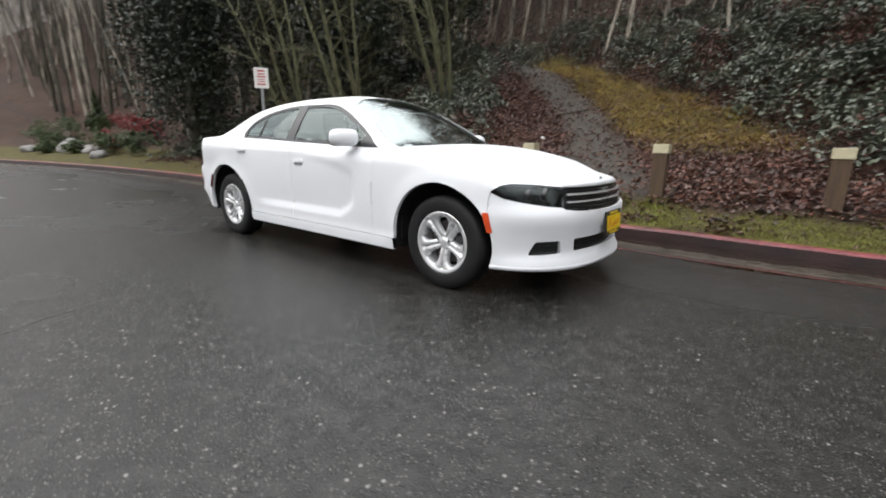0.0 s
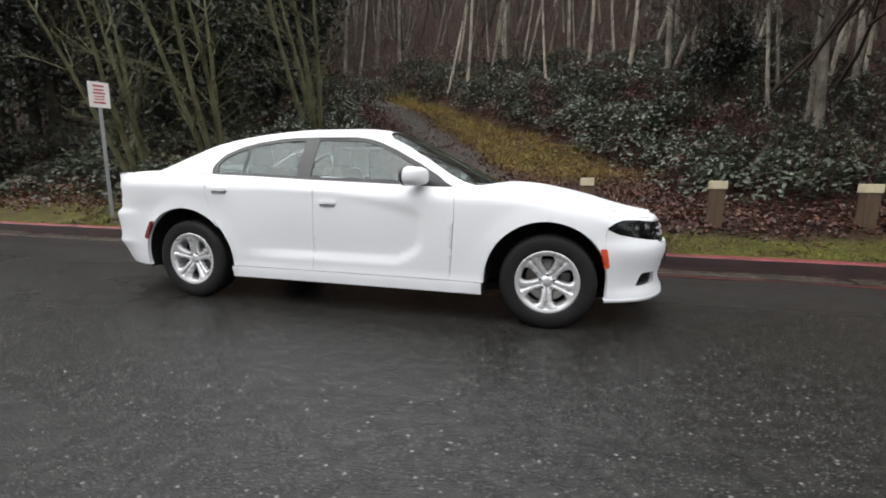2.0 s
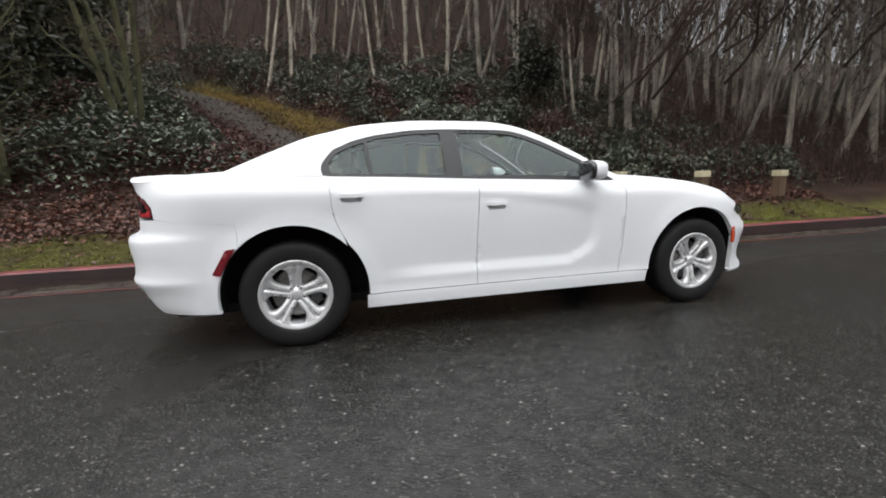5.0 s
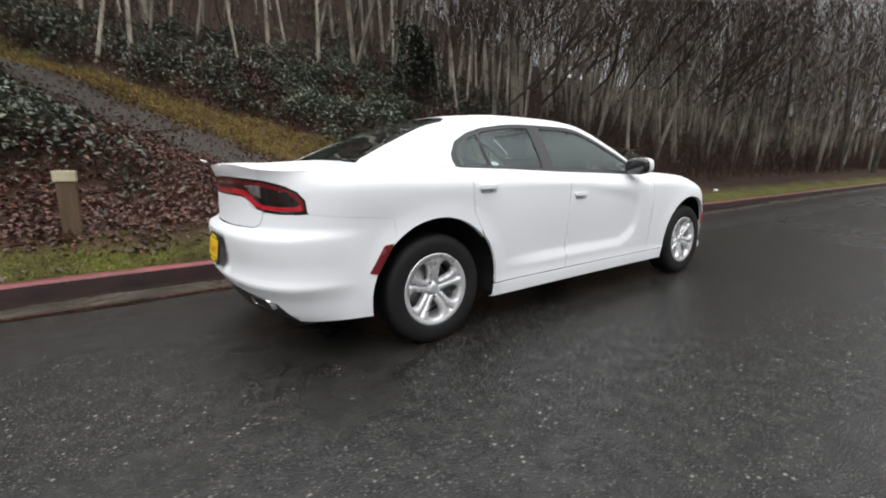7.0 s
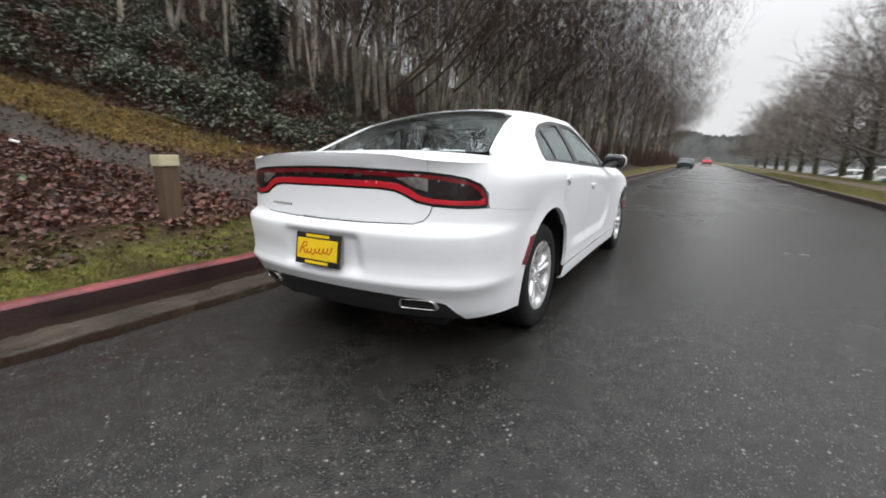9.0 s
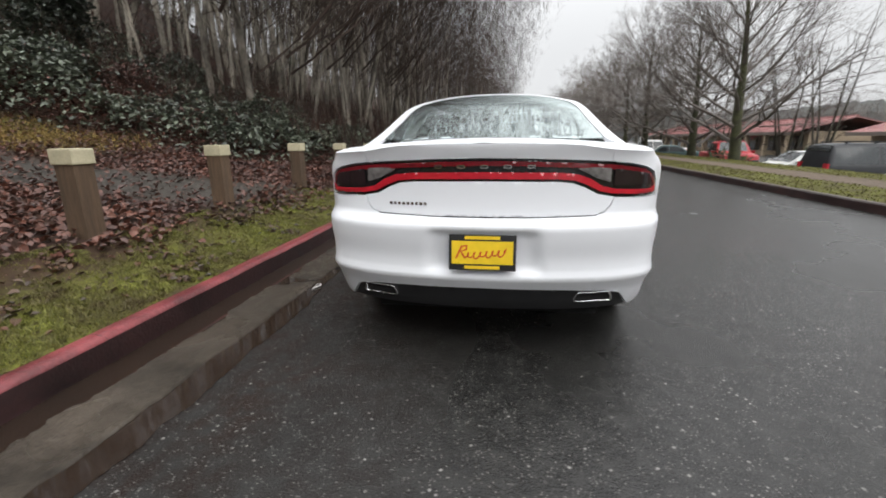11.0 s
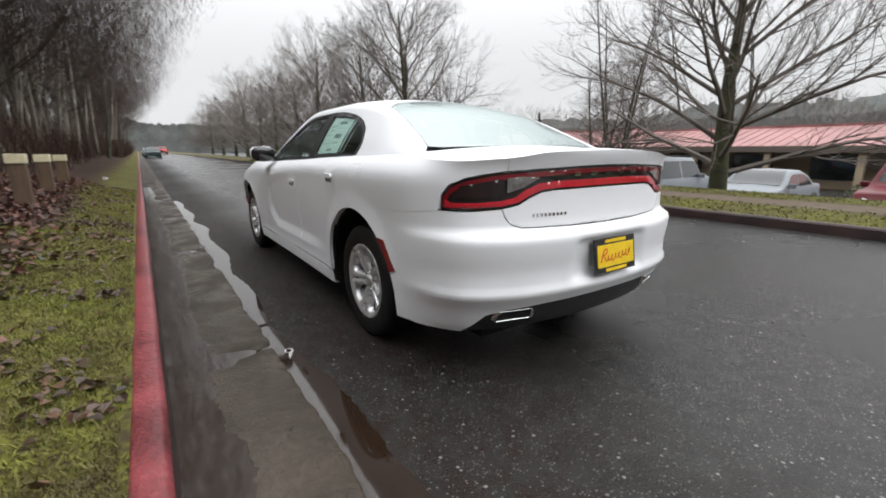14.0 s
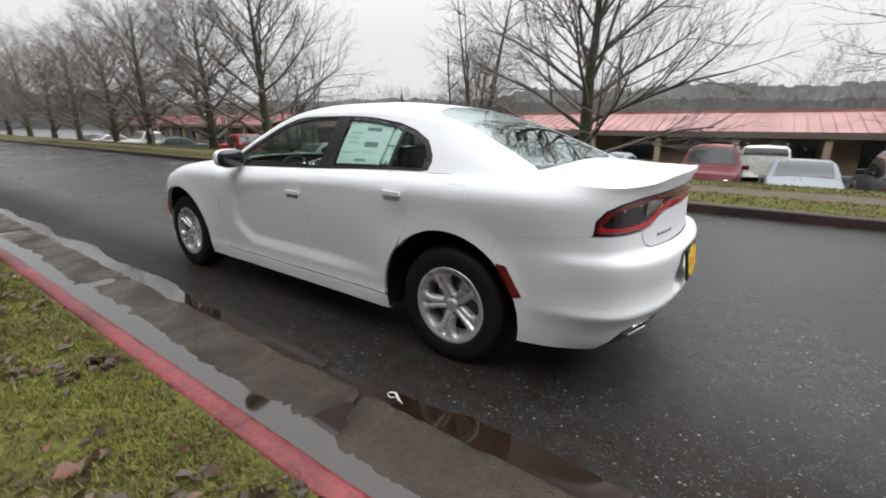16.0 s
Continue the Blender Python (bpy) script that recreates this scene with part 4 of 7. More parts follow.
QP = [(s_of_x(-1.215), 0.72), (s_of_x(-1.255), 0.80), (s_of_x(-1.275), 0.9), (s_of_x(-1.28), 1.0), (s_of_x(-1.30), belt(-1.3))] + [(s, s_top(s) - 0.001) for s in np.linspace(s_of_x(-1.34), 5.72, 40)] + [
    (5.72, 1.030), (5.60, 1.018), (5.50, 1.002), (5.42, 0.975), (LAMP_OUT, 0.928), (LAMP_OUT - 0.005, 0.870), (5.36, 0.856), (5.15, 0.834), (5.0, 0.824), (s_of_x(-1.83), 0.815)] + [(s_of_x(x), z) for x, z in [(-1.80, 0.70)] + arc(-REAR_X, ARCH_Z, REAR_R, 124, 60, 16)]
QP_H = [(s_of_x(x), z) for x, z in arc(-REAR_X, ARCH_Z, REAR_R, 132, 42, 30)]
QP = QP[:-18] + QP_H
quarters = panel("quarter_panel", QP, skin_sz, M_WHITE, sedan, both=True, gap=0.0008, lip=0.03)
for q, sg in zip(quarters, (1, -1)):
    v, fc = sheet_panel([(s_of_x(x), z) for x, z in rounded([(-1.50, 1.048), (-1.50, 0.965), (-1.66, 0.965), (-1.66, 1.048)], 0.03)], lambda s, z: skin(s, z, 0.0015), lip=0.004, gap=0)
    if sg < 0:
        part_mesh("fuel_door", mesh_from("fuel_door", [(p[0], -p[1], p[2]) for p in v], [tuple(reversed(f)) for f in fc]), M_WHITE, q, "white fuel filler door", True)

# --- rear bumper, boot lid and lamps
arch_r = [(s_of_x(x), z) for x, z in arc(-REAR_X, ARCH_Z, REAR_R, 132, 190, 22)]
rb = arch_r[::-1] + [(s_of_x(-1.83), 0.815), (5.0, 0.824), (5.15, 0.834), (5.36, 0.856), (5.55, 0.854), (5.695, 0.860), (5.71, 0.822), (5.742, 0.790), (5.80, 0.772), (S_END - 0.25, 0.765), (S_END, 0.764)]
DIFF = [(5.47, 0.272), (5.55, 0.312), (5.62, 0.368), (5.72, 0.392), (5.95, 0.404), (S_END, 0.410)]
rlow = [(S_END, 0.410)] + DIFF[::-1][1:] + [(5.25, 0.272), (arch_r[-1][0], 0.271)]
refl = rounded([(s_of_x(-1.842), 0.676), (s_of_x(-1.898), 0.668), (s_of_x(-1.988), 0.520), (s_of_x(-1.940), 0.510)], 0.01)


def to_y(s):
    """Ring length counted from the middle of the tail."""
    return s - S_END


def tail(u, z, out=0.0):
    """The skin about the tail: u runs across it, from one flank to the other."""
    return skin((S_END - abs(u)) * (1 if u <= 0 else -1), z, out)


def across(pts):
    r = [(to_y(s), z) for s, z in pts]
    return r + [(-u, z) for u, z in r[::-1][1 if abs(r[-1][0]) < 1e-6 else 0:]]


top_edge = [(to_y(s), z) for s, z in rb]
bot_edge = [(to_y(s), z) for s, z in rlow[::-1]]
rb_poly = top_edge + [(-u, z) for u, z in top_edge[::-1][1:]]
rb_poly = top_edge + [(-u, z) for u, z in top_edge[::-1][1:]] + [(-u, z) for u, z in bot_edge] + bot_edge[::-1][1:]


def bumper_at(u, z):
    """The bumper with its plate recess."""
    m = sstep(0.30, 0.21, abs(u) - 0.10 * (0.72 - z)) * sstep(0.49, 0.52, z) * sstep(0.715, 0.688, z)
    return tail(u, z, -0.028 * m)


panel("rear_bumper", rb_poly, bumper_at, M_WHITE, sedan, gap=0.0008, lip=0.03, grid=0.018)
panel("diffuser", across(DIFF), lambda u, z: tail(u, z, -0.012), M_BLACK, sedan, label="black lower rear valance", lip=0.02)
for sg in (1, -1):
    v, fc = [], []
    prof = rounded([(-0.105, -0.028), (0.105, -0.028), (0.088, 0.030), (-0.088, 0.030)], 0.022, 5)
    ex = lambda p: skin(s_of_y(0.555 + p[0] * sg, True), 0.345 + p[1]).x - 0.004
    for (dx, k) in ((-0.0, 1.0), (-0.003, 0.93), (0.012, 0.88)):
        v += [(ex(p) + dx, sg * 0.555 + p[0] * k, 0.357 + p[1] * k) for p in prof]
    v += [(ex(p) + 0.14, sg * 0.555 + p[0], 0.357 + p[1]) for p in prof]
    n = len(prof)
    order = (3, 0, 1, 2)
    for a, b in zip(order, order[1:]):
        fc += [(a * n + i, a * n + (i + 1) % n, b * n + (i + 1) % n, b * n + i) for i in range(n)]
    part_mesh("exhaust_tip", mesh_from("exhaust_tip", v, fc), M_CHROME, sedan, "wide chrome exhaust tip", True)
    part_mesh("exhaust_bore", mesh_from("exhaust_bore", [(ex(p) + 0.008, sg * 0.555 + p[0] * 0.9, 0.357 + p[1] * 0.9) for p in prof], [tuple(range(len(prof)))]), M_UNDER, sedan)
    panel("reflector", [(s, z) for s, z in refl], (lambda s, z: skin(s, z, 0.005)) if sg > 0 else (lambda s, z: skin(-s, z, 0.005)), M_DARKRED, sedan, label="dark red rear side reflector", lip=0.012, gap=0)

LAMP_T = [(LAMP_OUT, 0.925), (5.42, 0.972), (5.50, 0.999), (5.60, 1.015), (5.72, 1.027), (5.95, 1.038), (6.15, 1.045), (S_END, 1.048)]
LAMP_B = [(LAMP_OUT - 0.004, 0.872), (5.39, 0.860), (5.55, 0.857), (5.70, 0.863), (5.79, 0.877), (5.86, 0.910), (5.92, 0.930), (6.0, 0.937), (S_END, 0.940)]
lamp_poly = [(to_y(s), z) for s, z in LAMP_T] + [(-to_y(s), z) for s, z in LAMP_T[::-1][1:]] + [(-to_y(s), z) for s, z in LAMP_B] + [(to_y(s), z) for s, z in LAMP_B[::-1][1:]]
lampbar = panel("tail_light", lamp_poly, lambda u, z: tail(u, z, -0.008), M_GLOSSBLACK, sedan, label="full-width black tail light with a red outline", lip=0.01, grid=0.015, step=0.012)[0]
inner = shrunk(dense(lamp_poly, 0.02), 0.012)
band = shrunk(dense(lamp_poly, 0.02), 0.034)
panel("outline_lens", inner, lambda u, z: tail(u, z, -0.003), M_DARKRED, lampbar, holes=[band], label="dark red outline lens", lip=0.004, gap=0, grid=0.015, step=0.012)
for sg in (1, -1):
    low_band = [(5.395, 0.875), (5.55, 0.871), (5.69, 0.876), (5.775, 0.889), (5.845, 0.920), (5.91, 0.942), (6.0, 0.949), (S_END, 0.952)]
    upp_band = [(S_END, 0.984), (6.0, 0.980), (5.90, 0.972), (5.83, 0.948), (5.765, 0.913), (5.69, 0.899), (5.55, 0.893), (5.43, 0.895), (5.40, 0.91)]
    panel("red_lens", [(sg * to_y(s), z) for s, z in low_band + upp_band], lambda u, z: tail(u, z, 0.002), M_REDLENS, lampbar, label="bright red light band", lip=0.006, gap=0, grid=0.015, step=0.012)
    panel("side_lens", [(sg * to_y(s), z) for s, z in rounded([(5.45, 0.915), (5.47, 0.968), (5.70, 0.996), (5.70, 0.915)], 0.01)], lambda u, z: tail(u, z, 0.0), M_SMOKE, lampbar, lip=0.006, gap=0, grid=0.015, step=0.012)
    panel("reversing_lens", [(sg * to_y(s), z) for s, z in rounded([(5.72, 0.932), (5.72, 0.998), (5.82, 1.004), (5.90, 0.998), (5.80, 0.952)], 0.008)], lambda u, z: tail(u, z, 0.0), M_GREYLENS, lampbar, label="grey reversing lens", lip=0.006, gap=0, grid=0.015, step=0.012)
for k in range(5):      # five small chrome rings spaced along the lamp
    u = (k - 2) * 0.115
    ring = rounded([(u - 0.020, 1.001), (u + 0.020, 1.001), (u + 0.020, 1.018), (u - 0.020, 1.018)], 0.006)
    panel("badge_letter", ring, lambda a, z: tail(a, z, 0.003), M_CHROME, lampbar, holes=[shrunk(ring, 0.0055)], lip=0.003, gap=0, step=0.01)

lid_b = [(5.745, 0.792), (5.80, 0.775), (S_END - 0.25, 0.768), (S_END, 0.767)]
lid_low = [(to_y(s), z) for s, z in [(5.70, 0.861), (5.715, 0.824)] + lid_b]
lid_face = lid_low + [(-u, z) for u, z in lid_low[::-1][1:]] + [(-to_y(s), z) for s, z in LAMP_B if s > 5.69] + [(to_y(s), z) for s, z in LAMP_B[::-1][1:] if s > 5.69]
lid = panel("trunk_lid", lid_face, tail, M_WHITE, sedan, gap=0.001, lip=0.012, grid=0.012, step=0.012)[0]
lip_t = [(5.72, 1.0295)] + [(s, z + 0.0015) for s, z in LAMP_T if s > 5.73]
lip_face = [(to_y(s), z) for s, z in lip_t] + [(-to_y(s), z) for s, z in lip_t[::-1][1:]]
def rim_z(s):
    """Height of the boot's edge, which rises to a low lip across the tail."""
    return s_top(s) - 0.001 + 0.014 * sstep(5.70, 5.95, s)


crest = [(to_y(s), rim_z(s)) for s in np.linspace(5.72, S_END, 20)]
lip_face = lip_face + [(-u, z) for u, z in crest] + [(u, z) for u, z in crest[::-1][1:]]
panel("spoiler_lip", lip_face, tail, M_WHITE, sedan, gap=0.001, lip=0.0)


_ds = np.linspace(s_of_x(-1.5), S_END, 70)
_dp = [skin(s_, rim_z(s_)) for s_ in _ds]


def deck_at(x, y):
    """The boot's top, between its edges."""
    q = [-p.x for p in _dp]
    h = float(np.interp(-x, q, [p.z for p in _dp]))
    e = float(np.interp(-x, q, [abs(p.y) for p in _dp]))
    mid = max(h, top_z(x, 0) + 0.013 * sstep(-2.25, -2.45, x))
    return Vector((x, y, h + (mid - h) * max(0.0, 1 - (y / max(e, 0.05)) ** 2)))


edge_r = [(p.x, -abs(p.y)) for p in _dp]
front_deck = [(-1.5, -0.80), (-1.80, -0.74), (-1.86, -0.5), (-1.90, 0.0)]
deck_poly = edge_r + [(x, -y) for x, y in edge_r[::-1][1:]] + [(x, -y) for x, y in front_deck[:-1]] + front_deck[::-1]
panel("trunk_deck", deck_poly, deck_at, M_WHITE, sedan, gap=0.0, lip=0.0, out_dir=Vector((0, 0, 1)), grid=0.025)
n_bars = 9
for k in range(n_bars):
    u0 = -0.50 + k * 0.024
    panel("badge_letter", [(u0, 0.820), (u0 + 0.015, 0.820), (u0 + 0.015, 0.834), (u0, 0.834)], lambda a, z: tail(-a, z, 0.002), M_CHROME, lid, lip=0.003, gap=0, step=0.01)

# --- cabin: roof, pillars and glass on one lofted surface
RAIL_Z = curve1([(-2.02, 1.085), (-1.94, 1.115), (-1.67, 1.232), (-1.35, 1.350), (-0.95, 1.420), (-0.56, 1.444), (-0.08, 1.438), (0.1, 1.416), (0.24, 1.372), (0.52, 1.238), (0.93, 1.022), (1.2, 0.99)])
RAIL_Y = curve1([(-2.02, 0.76), (-1.67, 0.68), (-1.35, 0.63), (-0.95, 0.600), (-0.4, 0.590), (0.1, 0.605), (0.3, 0.640), (0.55, 0.705), (0.95, 0.815), (1.2, 0.82)])
CREST_Z = curve1([(-2.02, 1.122), (-1.95, 1.147), (-1.67, 1.268), (-1.35, 1.405), (-0.95, 1.482), (-0.5, 1.512), (-0.1, 1.509), (0.15, 1.480), (0.35, 1.402), (0.6, 1.272), (0.9, 1.125), (1.16, 1.000), (1.2, 0.98)])
BELT_Y = curve1([(-2.02, 0.80), (-1.6, 0.822), (-1.2, 0.832), (0.0, 0.838), (0.6, 0.838), (0.95, 0.835), (1.2, 0.83)])


def cabin(x, v, out=0.0):
    """v runs from the belt (0) over the roof rail (1) to the crest (2), and on to the other side (4)."""
    sg = 1 if v <= 2 else -1
    w = v if v <= 2 else 4 - v
    bz, by, rz, ry, cz = top_z(x, 0.9) - 0.004 - 0.035 * sstep(0.62, 0.9, x), BELT_Y(x) - 0.02 * sstep(0.7, 0.95, x), RAIL_Z(x), RAIL_Y(x), CREST_Z(x)
    if w <= 1:
        y, z = lerp(by, ry, w) + 0.014 * math.sin(math.pi * w), lerp(bz, rz, w)
        n = Vector((0, rz - bz, by - ry)).normalized()
    else:
        k = w - 1
        y, z = ry * (1 - k), rz + (cz - rz) * (1 - (1 - k) ** 2.4)
        n = Vector((0, 0.25 * (1 - k), 1))
    return Vector((x, -sg * (y + n.y * out), z + n.z * out))


def v_of(x, z):
    bz, rz = top_z(x, 0.9) - 0.004, RAIL_Z(x)
    return min(1.0, max(0.0, (z - bz) / max(1e-4, rz - bz)))


def cab(pts):
    return [(x, v_of(x, z)) for x, z in pts]


WIN_TOP = [(-1.315, 1.172), (-1.28, 1.217), (-1.24, 1.258), (-1.12, 1.313), (-0.96, 1.356), (-0.72, 1.388), (-0.44, 1.399), (-0.08, 1.395), (0.06, 1.381), (0.17, 1.351), (0.33, 1.286), (0.55, 1.176), (0.70, 1.090), (0.83, 1.022)]
dlo = cab([(-1.315, 1.092), (-1.325, 1.135)] + WIN_TOP) + [(x, 0.02) for x in np.linspace(0.80, -1.27, 24)]
ws = [(0.97, 1.06), (0.75, 1.075), (0.5, 1.085), (0.25, 1.11), (0.175, 1.3), (0.145, 1.6), (0.135, 2.0)]
wscreen = ws + [(x, 4 - v) for x, v in ws[::-1][1:]] + [(1.05, 2.75), (1.13, 2.4), (1.16, 2.0), (1.13, 1.6), (1.05, 1.25)]
bl = [(-1.895, 1.08), (-1.7, 1.09), (-1.45, 1.10), (-1.23, 1.12), (-1.12, 1.3), (-1.075, 1.6), (-1.06, 2.0)]
blight = bl + [(x, 4 - v) for x, v in bl[::-1][1:]] + [(-1.925, 2.8), (-1.95, 2.4), (-1.958, 2.0), (-1.95, 1.6), (-1.925, 1.2)]
roof_out = [(0.93, 0.0), (0.98, 1.0), (0.97, 1.06)] + ws[1:] + [(x, 4 - v) for x, v in ws[::-1][1:]] + [(0.98, 3.0), (0.93, 4.0)] + [(x, 4.0) for x in np.linspace(0.8, -1.93, 40)] + [(-1.97, 3.0), (-1.895, 2.92)] + [
    (x, 4 - v) for x, v in bl[1:]] + bl[::-1][1:] + [(-1.97, 1.0), (-1.93, 0.0)] + [(x, 0.0) for x in np.linspace(-1.8, 0.8, 40)]
# the lofted surface is filled in a stretched plane, so that the net stays even
stretch = 0.42
st = lambda pts: [(x, v * stretch) for x, v in pts]
on_cab = lambda o: (lambda x, v: cabin(x, v / stretch, o))
mirror4 = lambda pts: [(x, 4 - v) for x, v in pts]
UP = Vector((0, 0, 1))
panel("roof", st(roof_out), on_cab(0), M_WHITE, sedan, holes=[st(dlo), st(mirror4(dlo))], label="white roof with pillars", lip=0.02, gap=0.001, out_dir=UP)
M_WS = glass("windscreen_glass", (0.5, 0.57, 0.55), fac=5.0)
panel("windscreen", st(wscreen), on_cab(-0.003), M_WS, sedan, label="clear windscreen", lip=0, gap=0.003, out_dir=UP)
panel("rear_window", st(blight), on_cab(-0.003), glass("rear_glass", (0.30, 0.34, 0.34), fac=6.0), sedan, label="tinted rear window", lip=0, gap=0.003, out_dir=UP)
for nm, poly in (("screen_border", wscreen), ("screen_border", blight)):
    o = dense(st(poly), 0.03)
    panel(nm, o, on_cab(-0.006), M_GLOSSBLACK, sedan, holes=[shrunk(o, 0.022)], label="black ceramic border of the glass", lip=0, gap=0.003, out_dir=UP)
g1 = cab([(-0.375, 1.05), (-0.375, 1.372), (-0.08, 1.369), (0.05, 1.355), (0.15, 1.327), (0.31, 1.262), (0.52, 1.158), (0.61, 1.107), (0.56, 1.04)])
g1 = [(x, max(v, 0.075)) for x, v in g1]
g2 = [(x, max(v, 0.085)) for x, v in cab([(-1.0, 1.09), (-1.015, 1.312), (-0.95, 1.332), (-0.72, 1.362), (-0.50, 1.372), (-0.505, 1.06)])]
g3 = [(x, max(v, 0.085)) for x, v in cab([(-1.262, 1.10), (-1.272, 1.172), (-1.225, 1.232), (-1.12, 1.282), (-1.04, 1.305), (-1.025, 1.09)])]
for sg in (0, 1):
    f = (lambda p: p) if sg == 0 else mirror4
    sd = Vector((0, -1, 0.3)) if sg == 0 else Vector((0, 1, 0.3))
    wf = panel("window_frame", st(f(dlo)), on_cab(-0.004), M_BLACK, sedan, holes=[st(f(g1)), st(f(g2)), st(f(g3))], label="black door window surround", lip=0.01, gap=0.001, out_dir=sd)[0]
    for g in (g1, g2, g3):
        panel("pane", st(f(g)), on_cab(-0.010), M_GLASS, wf, lip=0, gap=-0.004, out_dir=sd)
    # chrome-free handle with its cup, on each door
    s1 = 1 if sg == 0 else -1
    for d, (hx, hz) in ((fdoors[sg], HANDLES[0]), (rdoors[sg], HANDLES[1])):
        n_s = s_of_x(hx)

        def bowl(s, z, n_s=n_s, hz=hz):
            m = sstep(0.070, 0.034, abs(s - n_s)) * sstep(0.026, 0.008, abs(z - hz + 0.009))
            return skin(s * s1, z, -0.004 - 0.038 * m)

        panel("handle_cup", shrunk(cup_poly(hx, hz), -0.008), bowl, M_WHITE, d, lip=0, gap=0, grid=0.008, step=0.008)
        bar = rounded([(n_s - 0.078, hz - 0.002), (n_s + 0.078, hz - 0.002), (n_s + 0.076, hz + 0.022), (n_s - 0.076, hz + 0.022)], 0.011)
        panel("handle", bar, lambda s, z: skin(s * s1, z, 0.012 + 0.006 * sstep(0.078, 0.04, abs(s - n_s))), M_WHITE, d, label="white pull handle", lip=0.016, gap=0, step=0.012)
    # mirror
    mp = bmesh.new()
    bmesh.ops.create_icosphere(mp, subdivisions=3, radius=1.0)
    for v in mp.verts:
        v.co = Vector((math.copysign(abs(v.co.x) ** 0.75, v.co.x) * 0.115, math.copysign(abs(v.co.y) ** 0.6, v.co.y) * 0.108, math.copysign(abs(v.co.z) ** 0.6, v.co.z) * 0.069 * (1 + 0.12 * v.co.y)))
        v.co.x -= 0.34 * abs(v.co.y - 0.10)
        if v.co.x < -0.03:
            v.co.x = -0.03 + (v.co.x + 0.03) * 0.25
    for v in mp.verts:
        v.co = Vector((0.558 + v.co.x, -s1 * (0.975 - v.co.y), 1.084 + v.co.z))
    if s1 < 0:
        bmesh.ops.reverse_faces(mp, faces=mp.faces)
    m = part("mirror", mp, M_WHITE, sedan, "white door mirror with a black arm", True)
    part("mirror_arm", box_bm(0.52, 0.62, min(-s1 * 0.84, -s1 * 0.93), max(-s1 * 0.84, -s1 * 0.93), 1.025, 1.06, 0.01), M_BLACK, m)
    face = bmesh.new()
    bmesh.ops.create_uvsphere(face, u_segments=24, v_segments=10, radius=1.0)
    for v in face.verts:
        v.co = Vector((0.490 + v.co.x * 0.030, -s1 * 0.970 + math.copysign(abs(v.co.y) ** 0.7, v.co.y) * 0.107, 1.082 + math.copysign(abs(v.co.z) ** 0.7, v.co.z) * 0.070))
    part("mirror_glass", face, M_GLOSSBLACK, m, "dark mirror face", True)

# --- wheels
def tyre_mesh():
    v, f = lathe([(0.225, -0.095), (0.232, -0.104), (0.255, -0.110), (0.300, -0.113), (0.330, -0.106), (0.346, -0.092), (0.352, -0.07), (0.354, -0.035), (0.3545, 0.0), (0.354, 0.035), (0.352, 0.07), (0.346, 0.092), (0.33, 0.106), (0.26, 0.110), (0.225, 0.095)], 72)
    return mesh_from("tyre", v, f)


def rim_mesh():
    """The barrel and the broad polished ring at its edge."""
    v, f = lathe([(0.190, 0.02), (0.192, -0.070), (0.197, -0.094), (0.204, -0.1005), (0.216, -0.103), (0.224, -0.106), (0.233, -0.106), (0.234, -0.098), (0.228, -0.09), (0.226, 0.09)], 72)
    return mesh_from("rim", v, f)


def spoke_mesh():
    """A broad spoke parted by a narrow groove, flared at the hub and towards the rim."""
    rows = [(0.040, 0.0025, 0.030, -0.066), (0.060, 0.003, 0.037, -0.074), (0.085, 0.0045, 0.037, -0.081), (0.115, 0.006, 0.039, -0.087), (0.145, 0.008, 0.044, -0.092), (0.168, 0.009, 0.053, -0.096), (0.184, 0.0095, 0.066, -0.099), (0.195, 0.010, 0.084, -0.1005), (0.201, 0.010, 0.104, -0.1005)]
    verts, faces = [], []
    for r, a, b, o in rows:
        half = [(a * 0.9, o + 0.016), (a, o + 0.002), (a + 0.25 * (b - a), o - 0.003), (b - 0.25 * (b - a), o - 0.001), (b - 0.002, o + 0.006), (b + 0.003, o + 0.036)]
        for q, oo in [(-u, w) for u, w in half[::-1]] + half:
            verts.append((q, oo, math.sqrt(r * r - min(q, r * 0.9) ** 2) if abs(q) > 0.03 and r > 0.15 else r))
    n = 12
    for i in range(len(rows) - 1):
        faces += [(i * n + j, i * n + j + 1, (i + 1) * n + j + 1, (i + 1) * n + j) for j in range(n - 1)]
    return mesh_from("spoke", verts, faces)


TYRE, RIM, SPOKE = tyre_mesh(), rim_mesh(), spoke_mesh()


